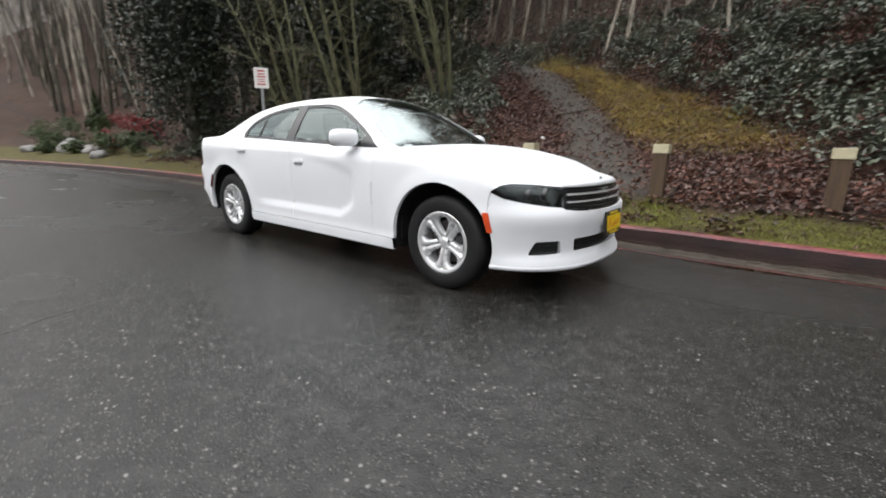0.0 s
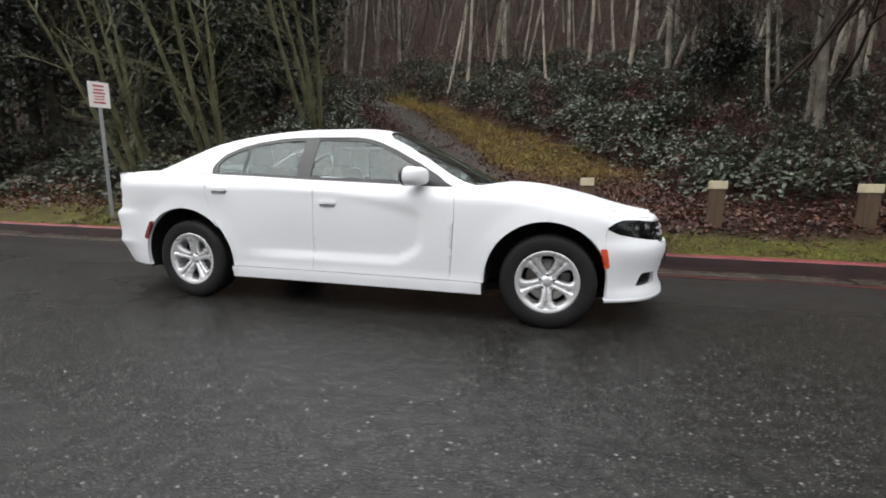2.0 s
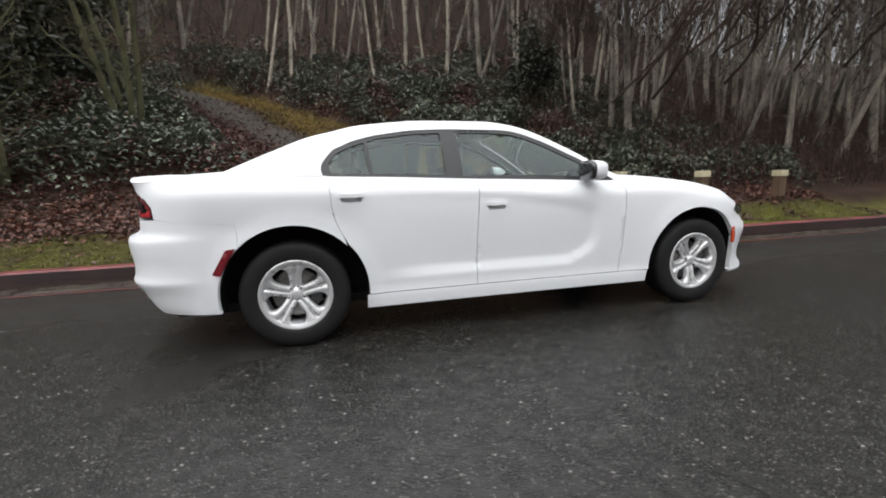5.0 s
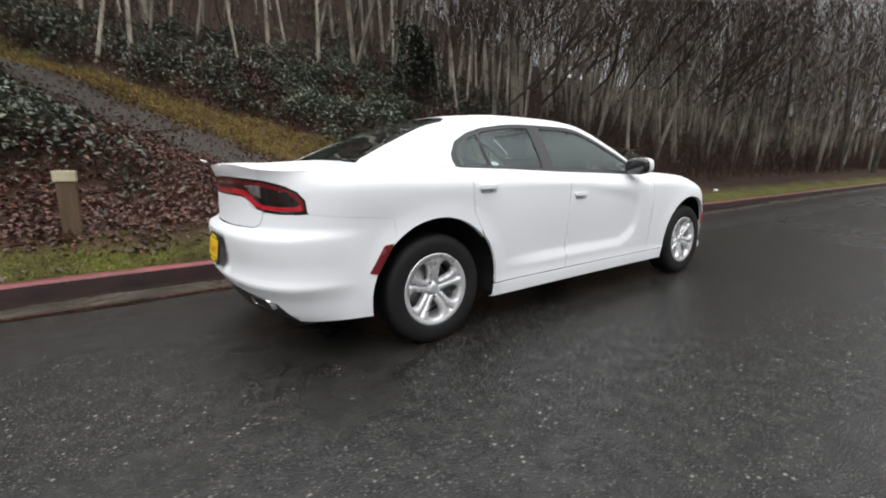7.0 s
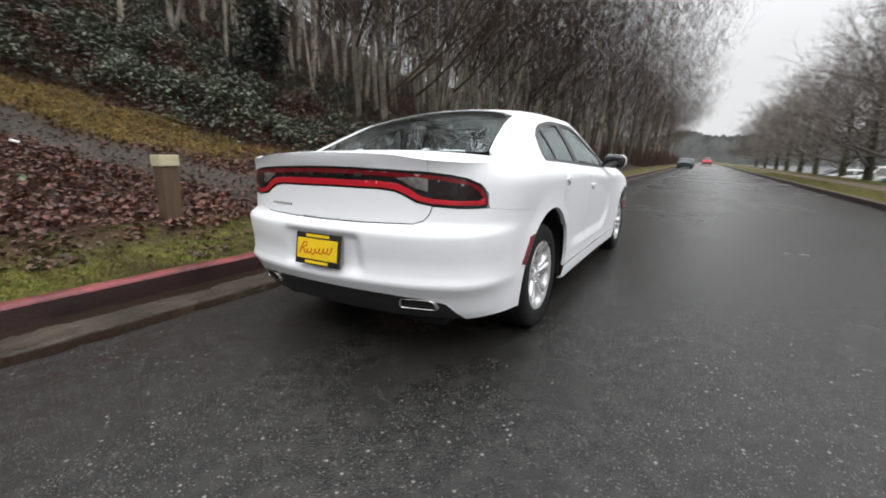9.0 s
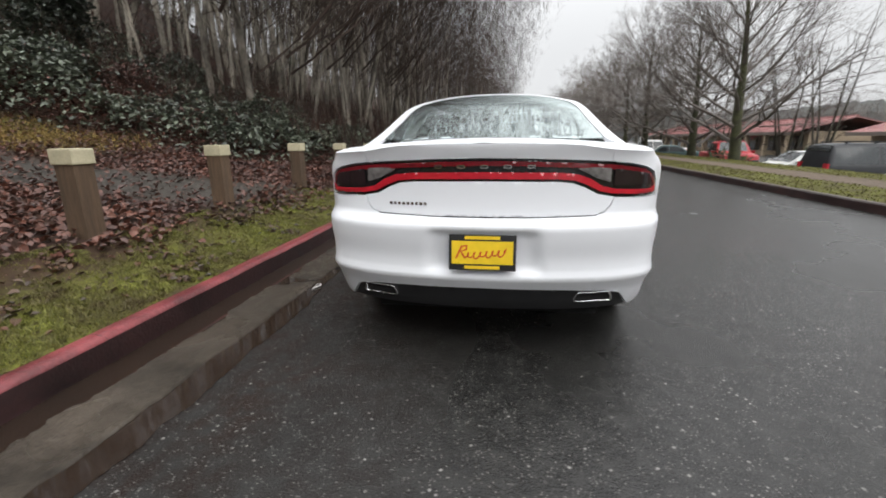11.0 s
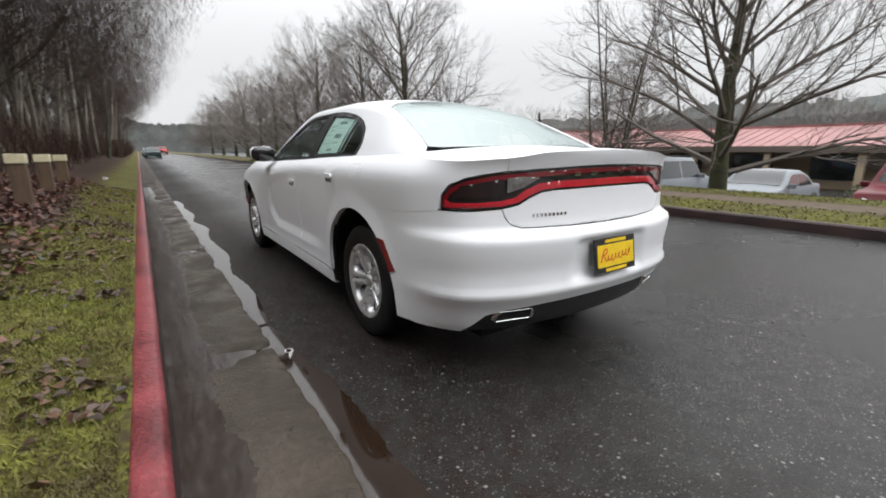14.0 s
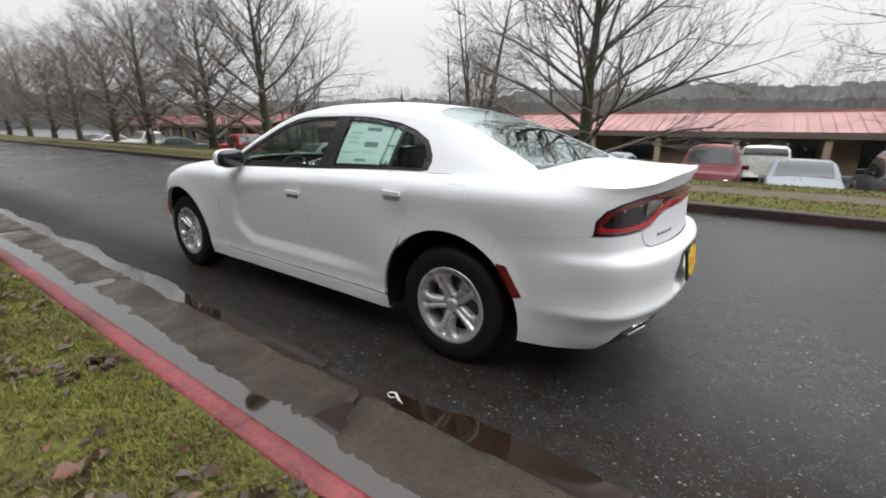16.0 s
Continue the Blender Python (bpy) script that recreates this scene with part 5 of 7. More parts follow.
def wheel(x, side, turn):
    """side: -1 for the flank at -y, 1 for the other."""
    w = new("wheel")
    w.parent = sedan
    w.location = (x, side * 0.795, 0.3455)
    w.scale = (0.977, 1.0, 0.977)
    w.rotation_euler = (0, 0, 0 if side < 0 else math.pi)
    part_mesh("tyre", TYRE.copy(), M_RUBBER, w, smooth=True)
    r = part_mesh("rim", RIM.copy(), M_ALLOY, w, "silver five-spoke alloy rim", smooth=True)
    for k in range(5):
        o = part_mesh("spoke", SPOKE.copy(), M_ALLOY, r, smooth=True)
        o.rotation_euler = (0, radians(turn + k * 72), 0)
    v, f = lathe([(0.001, -0.078), (0.026, -0.080), (0.031, -0.077), (0.033, -0.070), (0.062, -0.066), (0.070, -0.058), (0.072, -0.03)], 40)
    part_mesh("hub", mesh_from("hub", v, f), M_ALLOY, r, smooth=True)
    for k in range(5):
        a = radians(turn + 36 + k * 72)
        v, f = lathe([(0.001, -0.084), (0.009, -0.083), (0.0105, -0.08), (0.0105, -0.06)], 6)
        o = part_mesh("lug_nut", mesh_from("lug_nut", [(p[0] + 0.052 * math.sin(a), p[1], p[2] + 0.052 * math.cos(a)) for p in v], f), M_CHROME, r)
    v, f = lathe([(0.07, -0.03), (0.072, -0.012), (0.155, -0.010), (0.16, -0.006), (0.16, 0.012), (0.07, 0.012)], 48)
    part_mesh("brake_disc", mesh_from("brake_disc", v, f), M_STEEL, w, smooth=True)
    v, f = lathe([(0.001, 0.02), (0.10, 0.03), (0.226, 0.05)], 40)
    part_mesh("barrel", mesh_from("barrel", v, f), M_UNDER, w, smooth=True)
    part("caliper", box_bm(0.085, 0.165, -0.04, 0.03, -0.07, 0.07, 0.015), M_DARKALLOY, w)


for wx, sd, tn in ((1.526, -1, 36), (-1.526, -1, 0), (1.526, 1, 20), (-1.526, 1, 47)):
    wheel(wx, sd, tn)
    v, f = [], []
    cx, ra = (ARCH_X, ARCH_R) if wx > 0 else (-REAR_X, REAR_R)
    prof = [(0.90, ra + 0.012), (0.88, ra + 0.02), (0.55, ra + 0.02), (0.55, 0.1)]
    for i in range(33):
        a = radians(lerp(-12, 192, i / 32))
        for y, r in prof:
            qx, qz = cx + r * math.cos(a), ARCH_Z + r * math.sin(a)
            lim = abs(skin(s_of_x(qx), max(0.25, qz)).y) - 0.012
            v.append((qx, sd * min(y, lim), qz))
    for i in range(32):
        f += [(i * 4 + j, i * 4 + j + 1, i * 4 + j + 5, i * 4 + j + 4) for j in range(3)]
    part_mesh("wheel_arch_liner", mesh_from("wheel_arch_liner", v, f), M_UNDER, sedan, "black wheel arch liner", True)

# --- underside and cabin
part("underbody", box_bm(-2.3, 2.2, -0.62, 0.62, 0.19, 0.26, 0.03), M_UNDER, sedan, "dark underbody")
for sg in (1, -1):
    part("floor_side", box_bm(-1.06, 1.06, min(sg * 0.6, sg * 0.80), max(sg * 0.6, sg * 0.80), 0.225, 0.27, 0.01), M_UNDER, sedan)
    part("door_card", box_bm(-1.03, 0.85, min(sg * 0.83, sg * 0.865), max(sg * 0.83, sg * 0.865), 0.35, 0.99, 0.012), M_TRIMGREY, sedan)
part("dashboard", box_bm(0.55, 1.02, -0.80, 0.80, 0.55, 0.97, 0.06, 4), M_INT, sedan, "dark dashboard")
part("parcel_shelf", box_bm(-1.95, -1.15, -0.74, 0.74, 0.97, 1.03, 0.02), M_INT, sedan, "dark parcel shelf")
part("firewall", box_bm(1.0, 1.08, -0.84, 0.84, 0.3, 0.93, 0.01), M_UNDER, sedan)
part("headliner", box_bm(-1.0, 0.1, -0.50, 0.50, 1.395, 1.41, 0.005), M_TRIMGREY, sedan)


def seat(name, x, y, w):
    b = box_bm(x - 0.25, x + 0.27, y - w, y + w, 0.45, 0.62, 0.05, 3)
    o = part(name, b, M_INT, sedan, "dark cloth seat", True)
    bk = box_bm(-0.07, 0.07, -w, w, 0, 0.58, 0.05, 3)
    for v in bk.verts:
        v.co = Vector((v.co.x * (1 - 0.35 * v.co.z / 0.58) + x - 0.22 - v.co.z * 0.30, v.co.y * (1 - 0.12 * v.co.z / 0.58) + y, v.co.z + 0.58))
    part("seat_back", bk, M_INT, o, smooth=True)
    for k in ([0] if w < 0.4 else [-0.36, 0.36]):
        hr = box_bm(-0.04, 0.04, -0.12, 0.12, 0, 0.17, 0.035, 3)
        for v in hr.verts:
            v.co = Vector((v.co.x + x - 0.43, v.co.y + y + k, v.co.z + 1.16))
        part("headrest", hr, M_INT, o, smooth=True)


seat("front_seat", 0.12, -0.38, 0.25)
seat("front_seat", 0.12, 0.38, 0.25)
seat("rear_seat", -0.72, 0.0, 0.66)
v, f = [], []
for i in range(36):
    a = 2 * math.pi * i / 36
    for j in range(8):
        b = 2 * math.pi * j / 8
        r = 0.178 + 0.016 * math.cos(b)
        v.append((0.016 * math.sin(b), r * math.cos(a), r * math.sin(a)))
for i in range(36):
    f += [(i * 8 + j, i * 8 + (j + 1) % 8, ((i + 1) % 36) * 8 + (j + 1) % 8, ((i + 1) % 36) * 8 + j) for j in range(8)]
sw = part_mesh("steering_wheel", mesh_from("steering_wheel", v, f), M_BLACK, sedan, "black steering wheel", True)
sw.matrix_local = pose(0.45, 0.38, 0.90, 0, 22, 0)
part("steering_boss", box_bm(-0.02, 0.03, -0.15, 0.15, -0.045, 0.045, 0.02), M_BLACK, sw)
# price sheet behind the rear side glass on the kerb side
def on_glass(x, v):
    return cabin(x, 4 - v / stretch, -0.018)


sheet_poly = [(-0.915, 0.12), (-0.93, 0.80), (-0.56, 0.90), (-0.52, 0.84), (-0.515, 0.13)]
price = panel("price_sheet", st(sheet_poly), on_glass, M_PAPER, sedan, label="white printed price sheet in the window", lip=0, gap=0, out_dir=Vector((0, 1, 0.3)))[0]
on_sheet = lambda x, v: cabin(x, 4 - v / stretch, -0.0165)
for x0, v0, w, h in ((-0.83, 0.665, 0.13, 0.055), (-0.845, 0.40, 0.12, 0.085), (-0.78, 0.17, 0.10, 0.035), (-0.66, 0.62, 0.10, 0.012), (-0.66, 0.54, 0.10, 0.012), (-0.66, 0.46, 0.10, 0.012), (-0.66, 0.30, 0.12, 0.012), (-0.84, 0.31, 0.11, 0.012)):
    panel("print_bar", st([(x0, v0), (x0, v0 + h), (x0 + w, v0 + h), (x0 + w, v0)]), on_sheet, M_INK, price, lip=0, gap=0, out_dir=Vector((0, 1, 0.3)))
# a second, creased sheet leans behind it
second = panel("price_sheet", st([(-1.0, 0.14), (-1.005, 0.74), (-0.95, 0.79), (-0.90, 0.70), (-0.905, 0.16)]), lambda x, v: cabin(x, 4 - v / stretch, -0.024 - 0.01 * math.sin(x * 60)), M_PAPER, sedan, label="creased white price sheet in the window", lip=0, gap=0, out_dir=Vector((0, 1, 0.3)))[0]
panel("print_bar", st([(-0.995, 0.42), (-0.995, 0.45), (-0.935, 0.46), (-0.935, 0.43)]), lambda x, v: cabin(x, 4 - v / stretch, -0.012), M_INK, second, lip=0, gap=0, out_dir=Vector((0, 1, 0.3)))

# --- dealer plates
def plate(x, z, face):
    """A yellow plate in a black frame; face: 1 looks ahead, -1 back."""
    p = part("licence_plate", box_bm(-0.007, 0.007, -0.162, 0.162, -0.087, 0.087, 0.004), M_BLACK, sedan, "yellow dealer plate in a black frame")
    p.matrix_local = pose(x, 0, z, 0, 0, 0 if face > 0 else 180) @ pose(0, 0, 0, 0, -4 if face > 0 else -8, 0)
    part("plate_face", box_bm(0.007, 0.0095, -0.148, 0.148, -0.056, 0.056, 0.001), M_YELLOW, p, "yellow plate face")
    for z0 in (-0.072, 0.072):
        part("frame_text_bar", box_bm(0.007, 0.009, -0.085, 0.085, z0 - 0.008, z0 + 0.008, 0.001), M_YELLOW, p)
    # a slanting red brush-written word, drawn as one looping stroke
    pts = [(-0.118, -0.030), (-0.108, 0.030), (-0.085, 0.034), (-0.080, 0.016), (-0.104, 0.004), (-0.088, -0.012), (-0.076, -0.028)]
    for k in range(60):
        a = k / 59
        u = a * 2 * math.pi * 6.5
        pts.append((-0.072 + 0.185 * a + 0.008 * math.cos(u), -0.014 + 0.018 * a + (0.013 + 0.008 * (k % 19 > 12)) * math.sin(u)))
    v, f = [], []
    for i, (y_, z_) in enumerate(pts):
        q = Vector(pts[min(i + 1, len(pts) - 1)]) - Vector(pts[max(i - 1, 0)])
        nrm = Vector((-q.y, q.x)).normalized() * (0.0042 if i < 7 else 0.0031)
        v += [(0.0106, y_ + nrm.x + z_ * 0.3, z_ + nrm.y), (0.0106, y_ - nrm.x + z_ * 0.3, z_ - nrm.y)]
    f = [(2 * i, 2 * i + 1, 2 * i + 3, 2 * i + 2) for i in range(len(pts) - 1)]
    part_mesh("letter_stroke", mesh_from("letter_stroke", v, f), M_REDINK, p, "red brush stroke")


plate(2.447, 0.500, 1)
plate(-2.60, 0.606, -1)
# ---------------------------------------------------------------- trees and undergrowth
def tube(verts, faces, pts, radii, n=5):
    """A tapered limb through pts."""
    k0 = len(verts)
    for i, (p, r) in enumerate(zip(pts, radii)):
        d = (pts[min(i + 1, len(pts) - 1)] - pts[max(i - 1, 0)]).normalized()
        a = d.orthogonal().normalized()
        b = d.cross(a)
        verts += [p + a * (r * math.cos(2 * math.pi * j / n)) + b * (r * math.sin(2 * math.pi * j / n)) for j in range(n)]
    for i in range(len(pts) - 1):
        faces += [(k0 + i * n + j, k0 + i * n + (j + 1) % n, k0 + (i + 1) * n + (j + 1) % n, k0 + (i + 1) * n + j) for j in range(n)]


def limb(rng, start, way, length, bend_up, wobble, n):
    pts, p, d = [start.copy()], start.copy(), way.normalized()
    for i in range(n):
        d = (d + Vector((rng.gauss(0, wobble), rng.gauss(0, wobble), rng.gauss(0, wobble) + bend_up))).normalized()
        p = p + d * (length / n)
        pts.append(p.copy())
    return pts


def grow(rng, verts, faces, start, way, length, radius, depth, kids, spread, up, shrink=0.6, sides=4):
    n = 4 if depth > 1 else 3
    pts = limb(rng, start, way, length, up, 0.10, n)
    rad = [radius * (1 - 0.72 * i / n) for i in range(n + 1)]
    tube(verts, faces, pts, rad, sides if depth > 1 else 3)
    if depth == 0:
        return
    for k in range(kids):
        t = 0.25 + 0.75 * (k + rng.random()) / kids
        i = min(n - 1, int(t * n))
        p = pts[i].lerp(pts[i + 1], t * n - i)
        d = (pts[i + 1] - pts[i]).normalized()
        side = Vector((rng.gauss(0, 1), rng.gauss(0, 1), rng.gauss(0, 0.6)))
        side = (side - d * side.dot(d)).normalized()
        w = (d + side * spread * (0.7 + 0.6 * rng.random())).normalized()
        grow(rng, verts, faces, p, w, length * shrink * (0.7 + 0.6 * rng.random()) * (1 - 0.35 * t), max(rad[i] * 0.47, 0.0032), depth - 1, max(2, kids - 1), spread, up, shrink, sides)


def tall_alder(seed, height, radius, lean):
    """A slim pale trunk with thin bare side shoots."""
    rng = random.Random(seed)
    tv, tf, cv, cf = [], [], [], []
    pts = limb(rng, Vector((0, 0, -0.3)), Vector((lean, rng.gauss(0, 0.04), 1)), height, 0.02, 0.018, 12)
    rad = [radius * (1.15 if i == 0 else 1) * (1 - 0.8 * i / 12) for i in range(13)]
    tube(tv, tf, pts, rad, 8)
    for k in range(26):
        t = 0.22 + 0.76 * k / 26
        i = int(t * 12)
        p = pts[i].lerp(pts[min(12, i + 1)], t * 12 - i)
        a = rng.random() * 6.283
        w = Vector((math.cos(a), math.sin(a), 0.35 + 0.6 * rng.random()))
        grow(rng, cv, cf, p, w, (0.9 + 1.3 * rng.random()) * (1.15 - 0.5 * t), 0.016, 2, 4, 0.75, 0.03, 0.5, 3)
    return tv, tf, cv, cf


def street_maple(seed, height):
    """A short trunk that divides into many rising limbs with fine twigs."""
    rng = random.Random(seed)
    tv, tf, cv, cf = [], [], [], []
    pts = limb(rng, Vector((0, 0, -0.1)), Vector((0, 0, 1)), height * 0.9, 0.03, 0.03, 10)
    rad = [0.25 * (1.25 if i == 0 else 1) * (1 - 0.9 * i / 10) for i in range(11)]
    tube(tv, tf, pts, rad, 10)
    for k in range(28):
        t = 0.185 + 0.765 * (k / 28)
        i = int(t * 10)
        p = pts[i].lerp(pts[min(10, i + 1)], t * 10 - i)
        a = k * 2.4 + rng.random() * 0.7
        rise = 0.12 + 1.25 * t
        w = Vector((math.cos(a), math.sin(a), rise))
        grow(rng, cv, cf, p, w, height * (0.54 - 0.30 * t), 0.092 * (1.1 - 0.85 * t), 3, 8, 0.68, 0.045, 0.62, 5)
    return tv, tf, cv, cf


def multi_stem(seed, height):
    """A vase of several pale stems with fine hanging twigs."""
    rng = random.Random(seed)
    tv, tf, cv, cf = [], [], [], []
    for k in range(4):
        a = k * 1.7 + rng.random()
        pts = limb(rng, Vector((0.15 * math.cos(a), 0.15 * math.sin(a), -0.1)), Vector((0.16 * math.cos(a), 0.16 * math.sin(a), 1)), height * (0.8 + 0.2 * rng.random()), 0.02, 0.03, 9)
        rad = [0.085 * (1 - 0.85 * i / 9) for i in range(10)]
        tube(tv, tf, pts, rad, 6)
        for j in range(14):
            t = 0.2 + 0.75 * j / 14
            i = int(t * 9)
            b = rng.random() * 6.283
            grow(rng, cv, cf, pts[i], Vector((math.cos(b), math.sin(b), 0.7)), height * 0.2 * (1.2 - 0.6 * t), 0.02, 2, 5, 0.7, -0.01, 0.55, 3)
    return tv, tf, cv, cf


def make_tree(name, shape, trunk_m, twig_m, label, category, group, at):
    e = new(name)
    part_mesh("trunk", mesh_from("trunk", shape[0], shape[1]), trunk_m, e, smooth=True)
    part_mesh("crown", mesh_from("crown", shape[2], shape[3]), twig_m, e, "bare twigs", smooth=False)
    tagged(e, label, category, group)
    e.matrix_basis = at
    return e


def plant(protos, spots, rng, sc=(0.85, 1.2)):
    """Sets copies of the first trees at the spots; the first ones stay at the first spots."""
    for k, (x, y) in enumerate(spots):
        proto = protos[k % len(protos)]
        s = lerp(sc[0], sc[1], rng.random())
        m = Matrix.Translation((x, y, ground_z(x, y) - 0.02)) @ Matrix.Rotation(rng.random() * 6.283 if proto.get("turns") else rng.uniform(-0.5, 0.5), 4, "Z")
        if k < len(protos):
            proto.matrix_basis = m
            proto.scale = (s, s, s)
        else:
            proto_s = proto.scale.copy()
            proto.scale = (s, s, s)
            copy_thing(proto, m)
            proto.scale = proto_s


rng = random.Random(11)
alders = []
for k in range(7):
    h = (11, 12.5, 10, 13, 9.5, 12, 11.5)[k]
    alders.append(make_tree("alder_tree", tall_alder(20 + k, h, (0.085, 0.105, 0.07, 0.12, 0.065, 0.09, 0.08)[k], (0.08, -0.06, 0.20, 0.05, -0.10, 0.28, 0.15)[k]), M_BARK, M_TWIG,
                            "slim bare alder with pale grey bark on the wooded bank", "tree", "bare trees on the bank", Matrix()))

spots = [(7.1, 8.1), (6.7, 6.7), (9.2, 8.9), (13.95, 9.5), (1.1 + 6, 10.0), (-10.83, 6.45), (-11.85, 12.88), (-10.36, 13.82), (-9.5, 13.2), (-12.6, 12.2)]


def far_enough(x, y, d):
    return all((x - a) ** 2 + (y - b) ** 2 > d * d for a, b in spots)


tries = 0
while len(spots) < 96 and tries < 6000:      # wood beside the road ahead
    tries += 1
    x = 5.5 + 26 * rng.random() ** 1.3
    y = 5.6 + 11.4 * rng.random() ** 1.35
    if far_enough(x, y, 0.62) and y > 14.0 - 1.1 * (x - 5.5):
        spots.append((x, y))
while len(spots) < 170 and tries < 12000:     # crest of the hill
    tries += 1
    x, y = rng.uniform(-22, 16), rng.uniform(15.5, 30)
    if far_enough(x, y, 0.9) and abs(x - path_x(min(y, 30))) > 1.0:
        spots.append((x, y))
while len(spots) < 195 and tries < 15000:    # further along the road
    tries += 1
    x, y = rng.uniform(28, 75), rng.uniform(5.5, 16)
    if far_enough(x, y, 1.4):
        spots.append((x, y))
while len(spots) < 213 and tries < 18000:    # to the rear
    tries += 1
    x, y = rng.uniform(-34, -10), rng.uniform(9, 24)
    if far_enough(x, y, 1.4):
        spots.append((x, y))
plant(alders, spots, rng)

maples = [make_tree("street_tree", street_maple(50 + k, (8.5, 9.5, 8.0)[k]), M_MAPLEBARK, M_TWIGHAZED, "bare street tree with dark mossy bark on the grass strip", "tree", "street trees", Matrix()) for k in range(3)]
for p in maples:
    p["turns"] = 1
plant(maples, [(1.38, -10.3), (-9.5, -10.0), (14.5, -26.0)], rng, (0.95, 1.12))
plant2 = [(17.2, -10.3), (24.5, -11.2), (31.2, -10.3), (38, -10.6), (45.1, -10.3), (52.4, -10.3), (61, -10.4), (70, -10.4), (82, -10.4), (96, -10.4)]
for k, (x, y) in enumerate(plant2):
    proto = maples[1 + k % 2]
    keep_s, s_ = proto.scale.copy(), rng.uniform(0.98, 1.16)
    proto.scale = (s_ * 1.06, s_ * 1.06, s_)
    copy_thing(proto, Matrix.Translation((x, y, ground_z(x, y) - 0.02)) @ Matrix.Rotation(rng.random() * 6.283, 4, "Z"))
    proto.scale = keep_s
stems = [make_tree("birch_tree", multi_stem(70 + k, (9.0, 7.5)[k]), M_BARK_DARK, M_TWIG, "bare many-stemmed birch with fine hanging twigs", "tree", "birches in the car park", Matrix()) for k in range(2)]
for p in stems:
    p["turns"] = 1
plant(stems, [(9.5, -17.5), (13.0, -21.0), (-14, -21.5), (21, -14.5), (24, -18), (34, -17), (-8, -22), (46, -16), (58, -17)], rng, (0.9, 1.2))
for k, (x, y, h) in enumerate(((-6.9, 5.6, 6.5), (-5.6, 8.2, 7.0), (-8.6, 4.9, 6.0))):
    make_tree("vine_maple", multi_stem(90 + k, h), M_MOSSBARK, M_MOSSBARK, "bare leaning vine maple with mossy green bark", "tree", "vine maples behind the sign", Matrix.Translation((x, y, ground_z(x, y) - 0.05)) @ Matrix.Rotation(0.22, 4, "X"))
for p in maples + stems:
    del p["turns"]
for p in [o for o in scene.objects if "turns" in o]:
    del p["turns"]


# ---------------------------------------------------------------- leaves, litter, grass: stuff that nobody could count
def leaf_mesh(name, pos, size, tilt, rs, fold=0.35, width=0.55):
    """Many small folded leaves: two quads each, hinged along the middle."""
    n = len(pos)
    yaw = rs.uniform(0, 2 * np.pi, n)
    t = rs.normal(0, tilt, (n, 2))
    ax = np.stack([np.cos(yaw), np.sin(yaw), np.tan(np.clip(t[:, 0], -1.2, 1.2))], 1)
    ax /= np.linalg.norm(ax, axis=1)[:, None]
    side = np.stack([-np.sin(yaw), np.cos(yaw), np.tan(np.clip(t[:, 1], -1.2, 1.2))], 1)
    side -= ax * (side * ax).sum(1)[:, None]
    side /= np.linalg.norm(side, axis=1)[:, None]
    up = np.cross(ax, side)
    s = size[:, None]
    a, b = pos - ax * s * 0.5, pos + ax * s * 0.5
    lift = up * s * fold * 0.3
    r1, l1 = pos - ax * s * 0.22 - side * s * width * 0.42 + lift, pos - ax * s * 0.22 + side * s * width * 0.42 + lift
    r2, l2 = pos + ax * s * 0.16 - side * s * width * 0.46 + lift * 1.2, pos + ax * s * 0.16 + side * s * width * 0.46 + lift * 0.7
    verts = np.stack([a, r1, r2, b, l2, l1], 1).reshape(-1, 3)
    i = np.arange(n) * 6
    faces = np.concatenate([np.stack([i, i + 1, i + 2, i + 3], 1), np.stack([i, i + 3, i + 4, i + 5], 1)])
    me = bpy.data.meshes.new(name)
    me.from_pydata(verts.tolist(), [], faces.tolist())
    return me


def blade_mesh(name, pos, height, rs, lean=0.5, width=0.006):
    n = len(pos)
    yaw = rs.uniform(0, 2 * np.pi, n)
    side = np.stack([np.cos(yaw), np.sin(yaw), 0 * yaw], 1) * width
    d = np.stack([rs.normal(0, lean, n), rs.normal(0, lean, n), np.ones(n)], 1)
    d /= np.linalg.norm(d, axis=1)[:, None]
    mid = pos + d * height[:, None] * 0.55
    tip = mid + (d + np.stack([rs.normal(0, lean, n), rs.normal(0, lean, n), 0 * yaw - 0.2], 1)) * height[:, None] * 0.45
    verts = np.stack([pos - side, pos + side, mid + side * 0.7, mid - side * 0.7, tip], 1).reshape(-1, 3)
    i = np.arange(n) * 5
    me = bpy.data.meshes.new(name)
    me.from_pydata(verts.tolist(), [], np.stack([i, i + 1, i + 2, i + 3], 1).tolist() + np.stack([i + 3, i + 2, i + 4], 1).tolist())
    return me


def scatter(n, x0, x1, y0, y1, keep, rs, lift=lambda x, y, h: 0.0):
    out = []
    while len(out) < n:
        x, y = rs.uniform(x0, x1), rs.uniform(y0, y1)
        h = rs.random()
        if keep(x, y) > rs.random():
            out.append((x, y, ground_z(x, y) + lift(x, y, h)))
    return np.array(out)


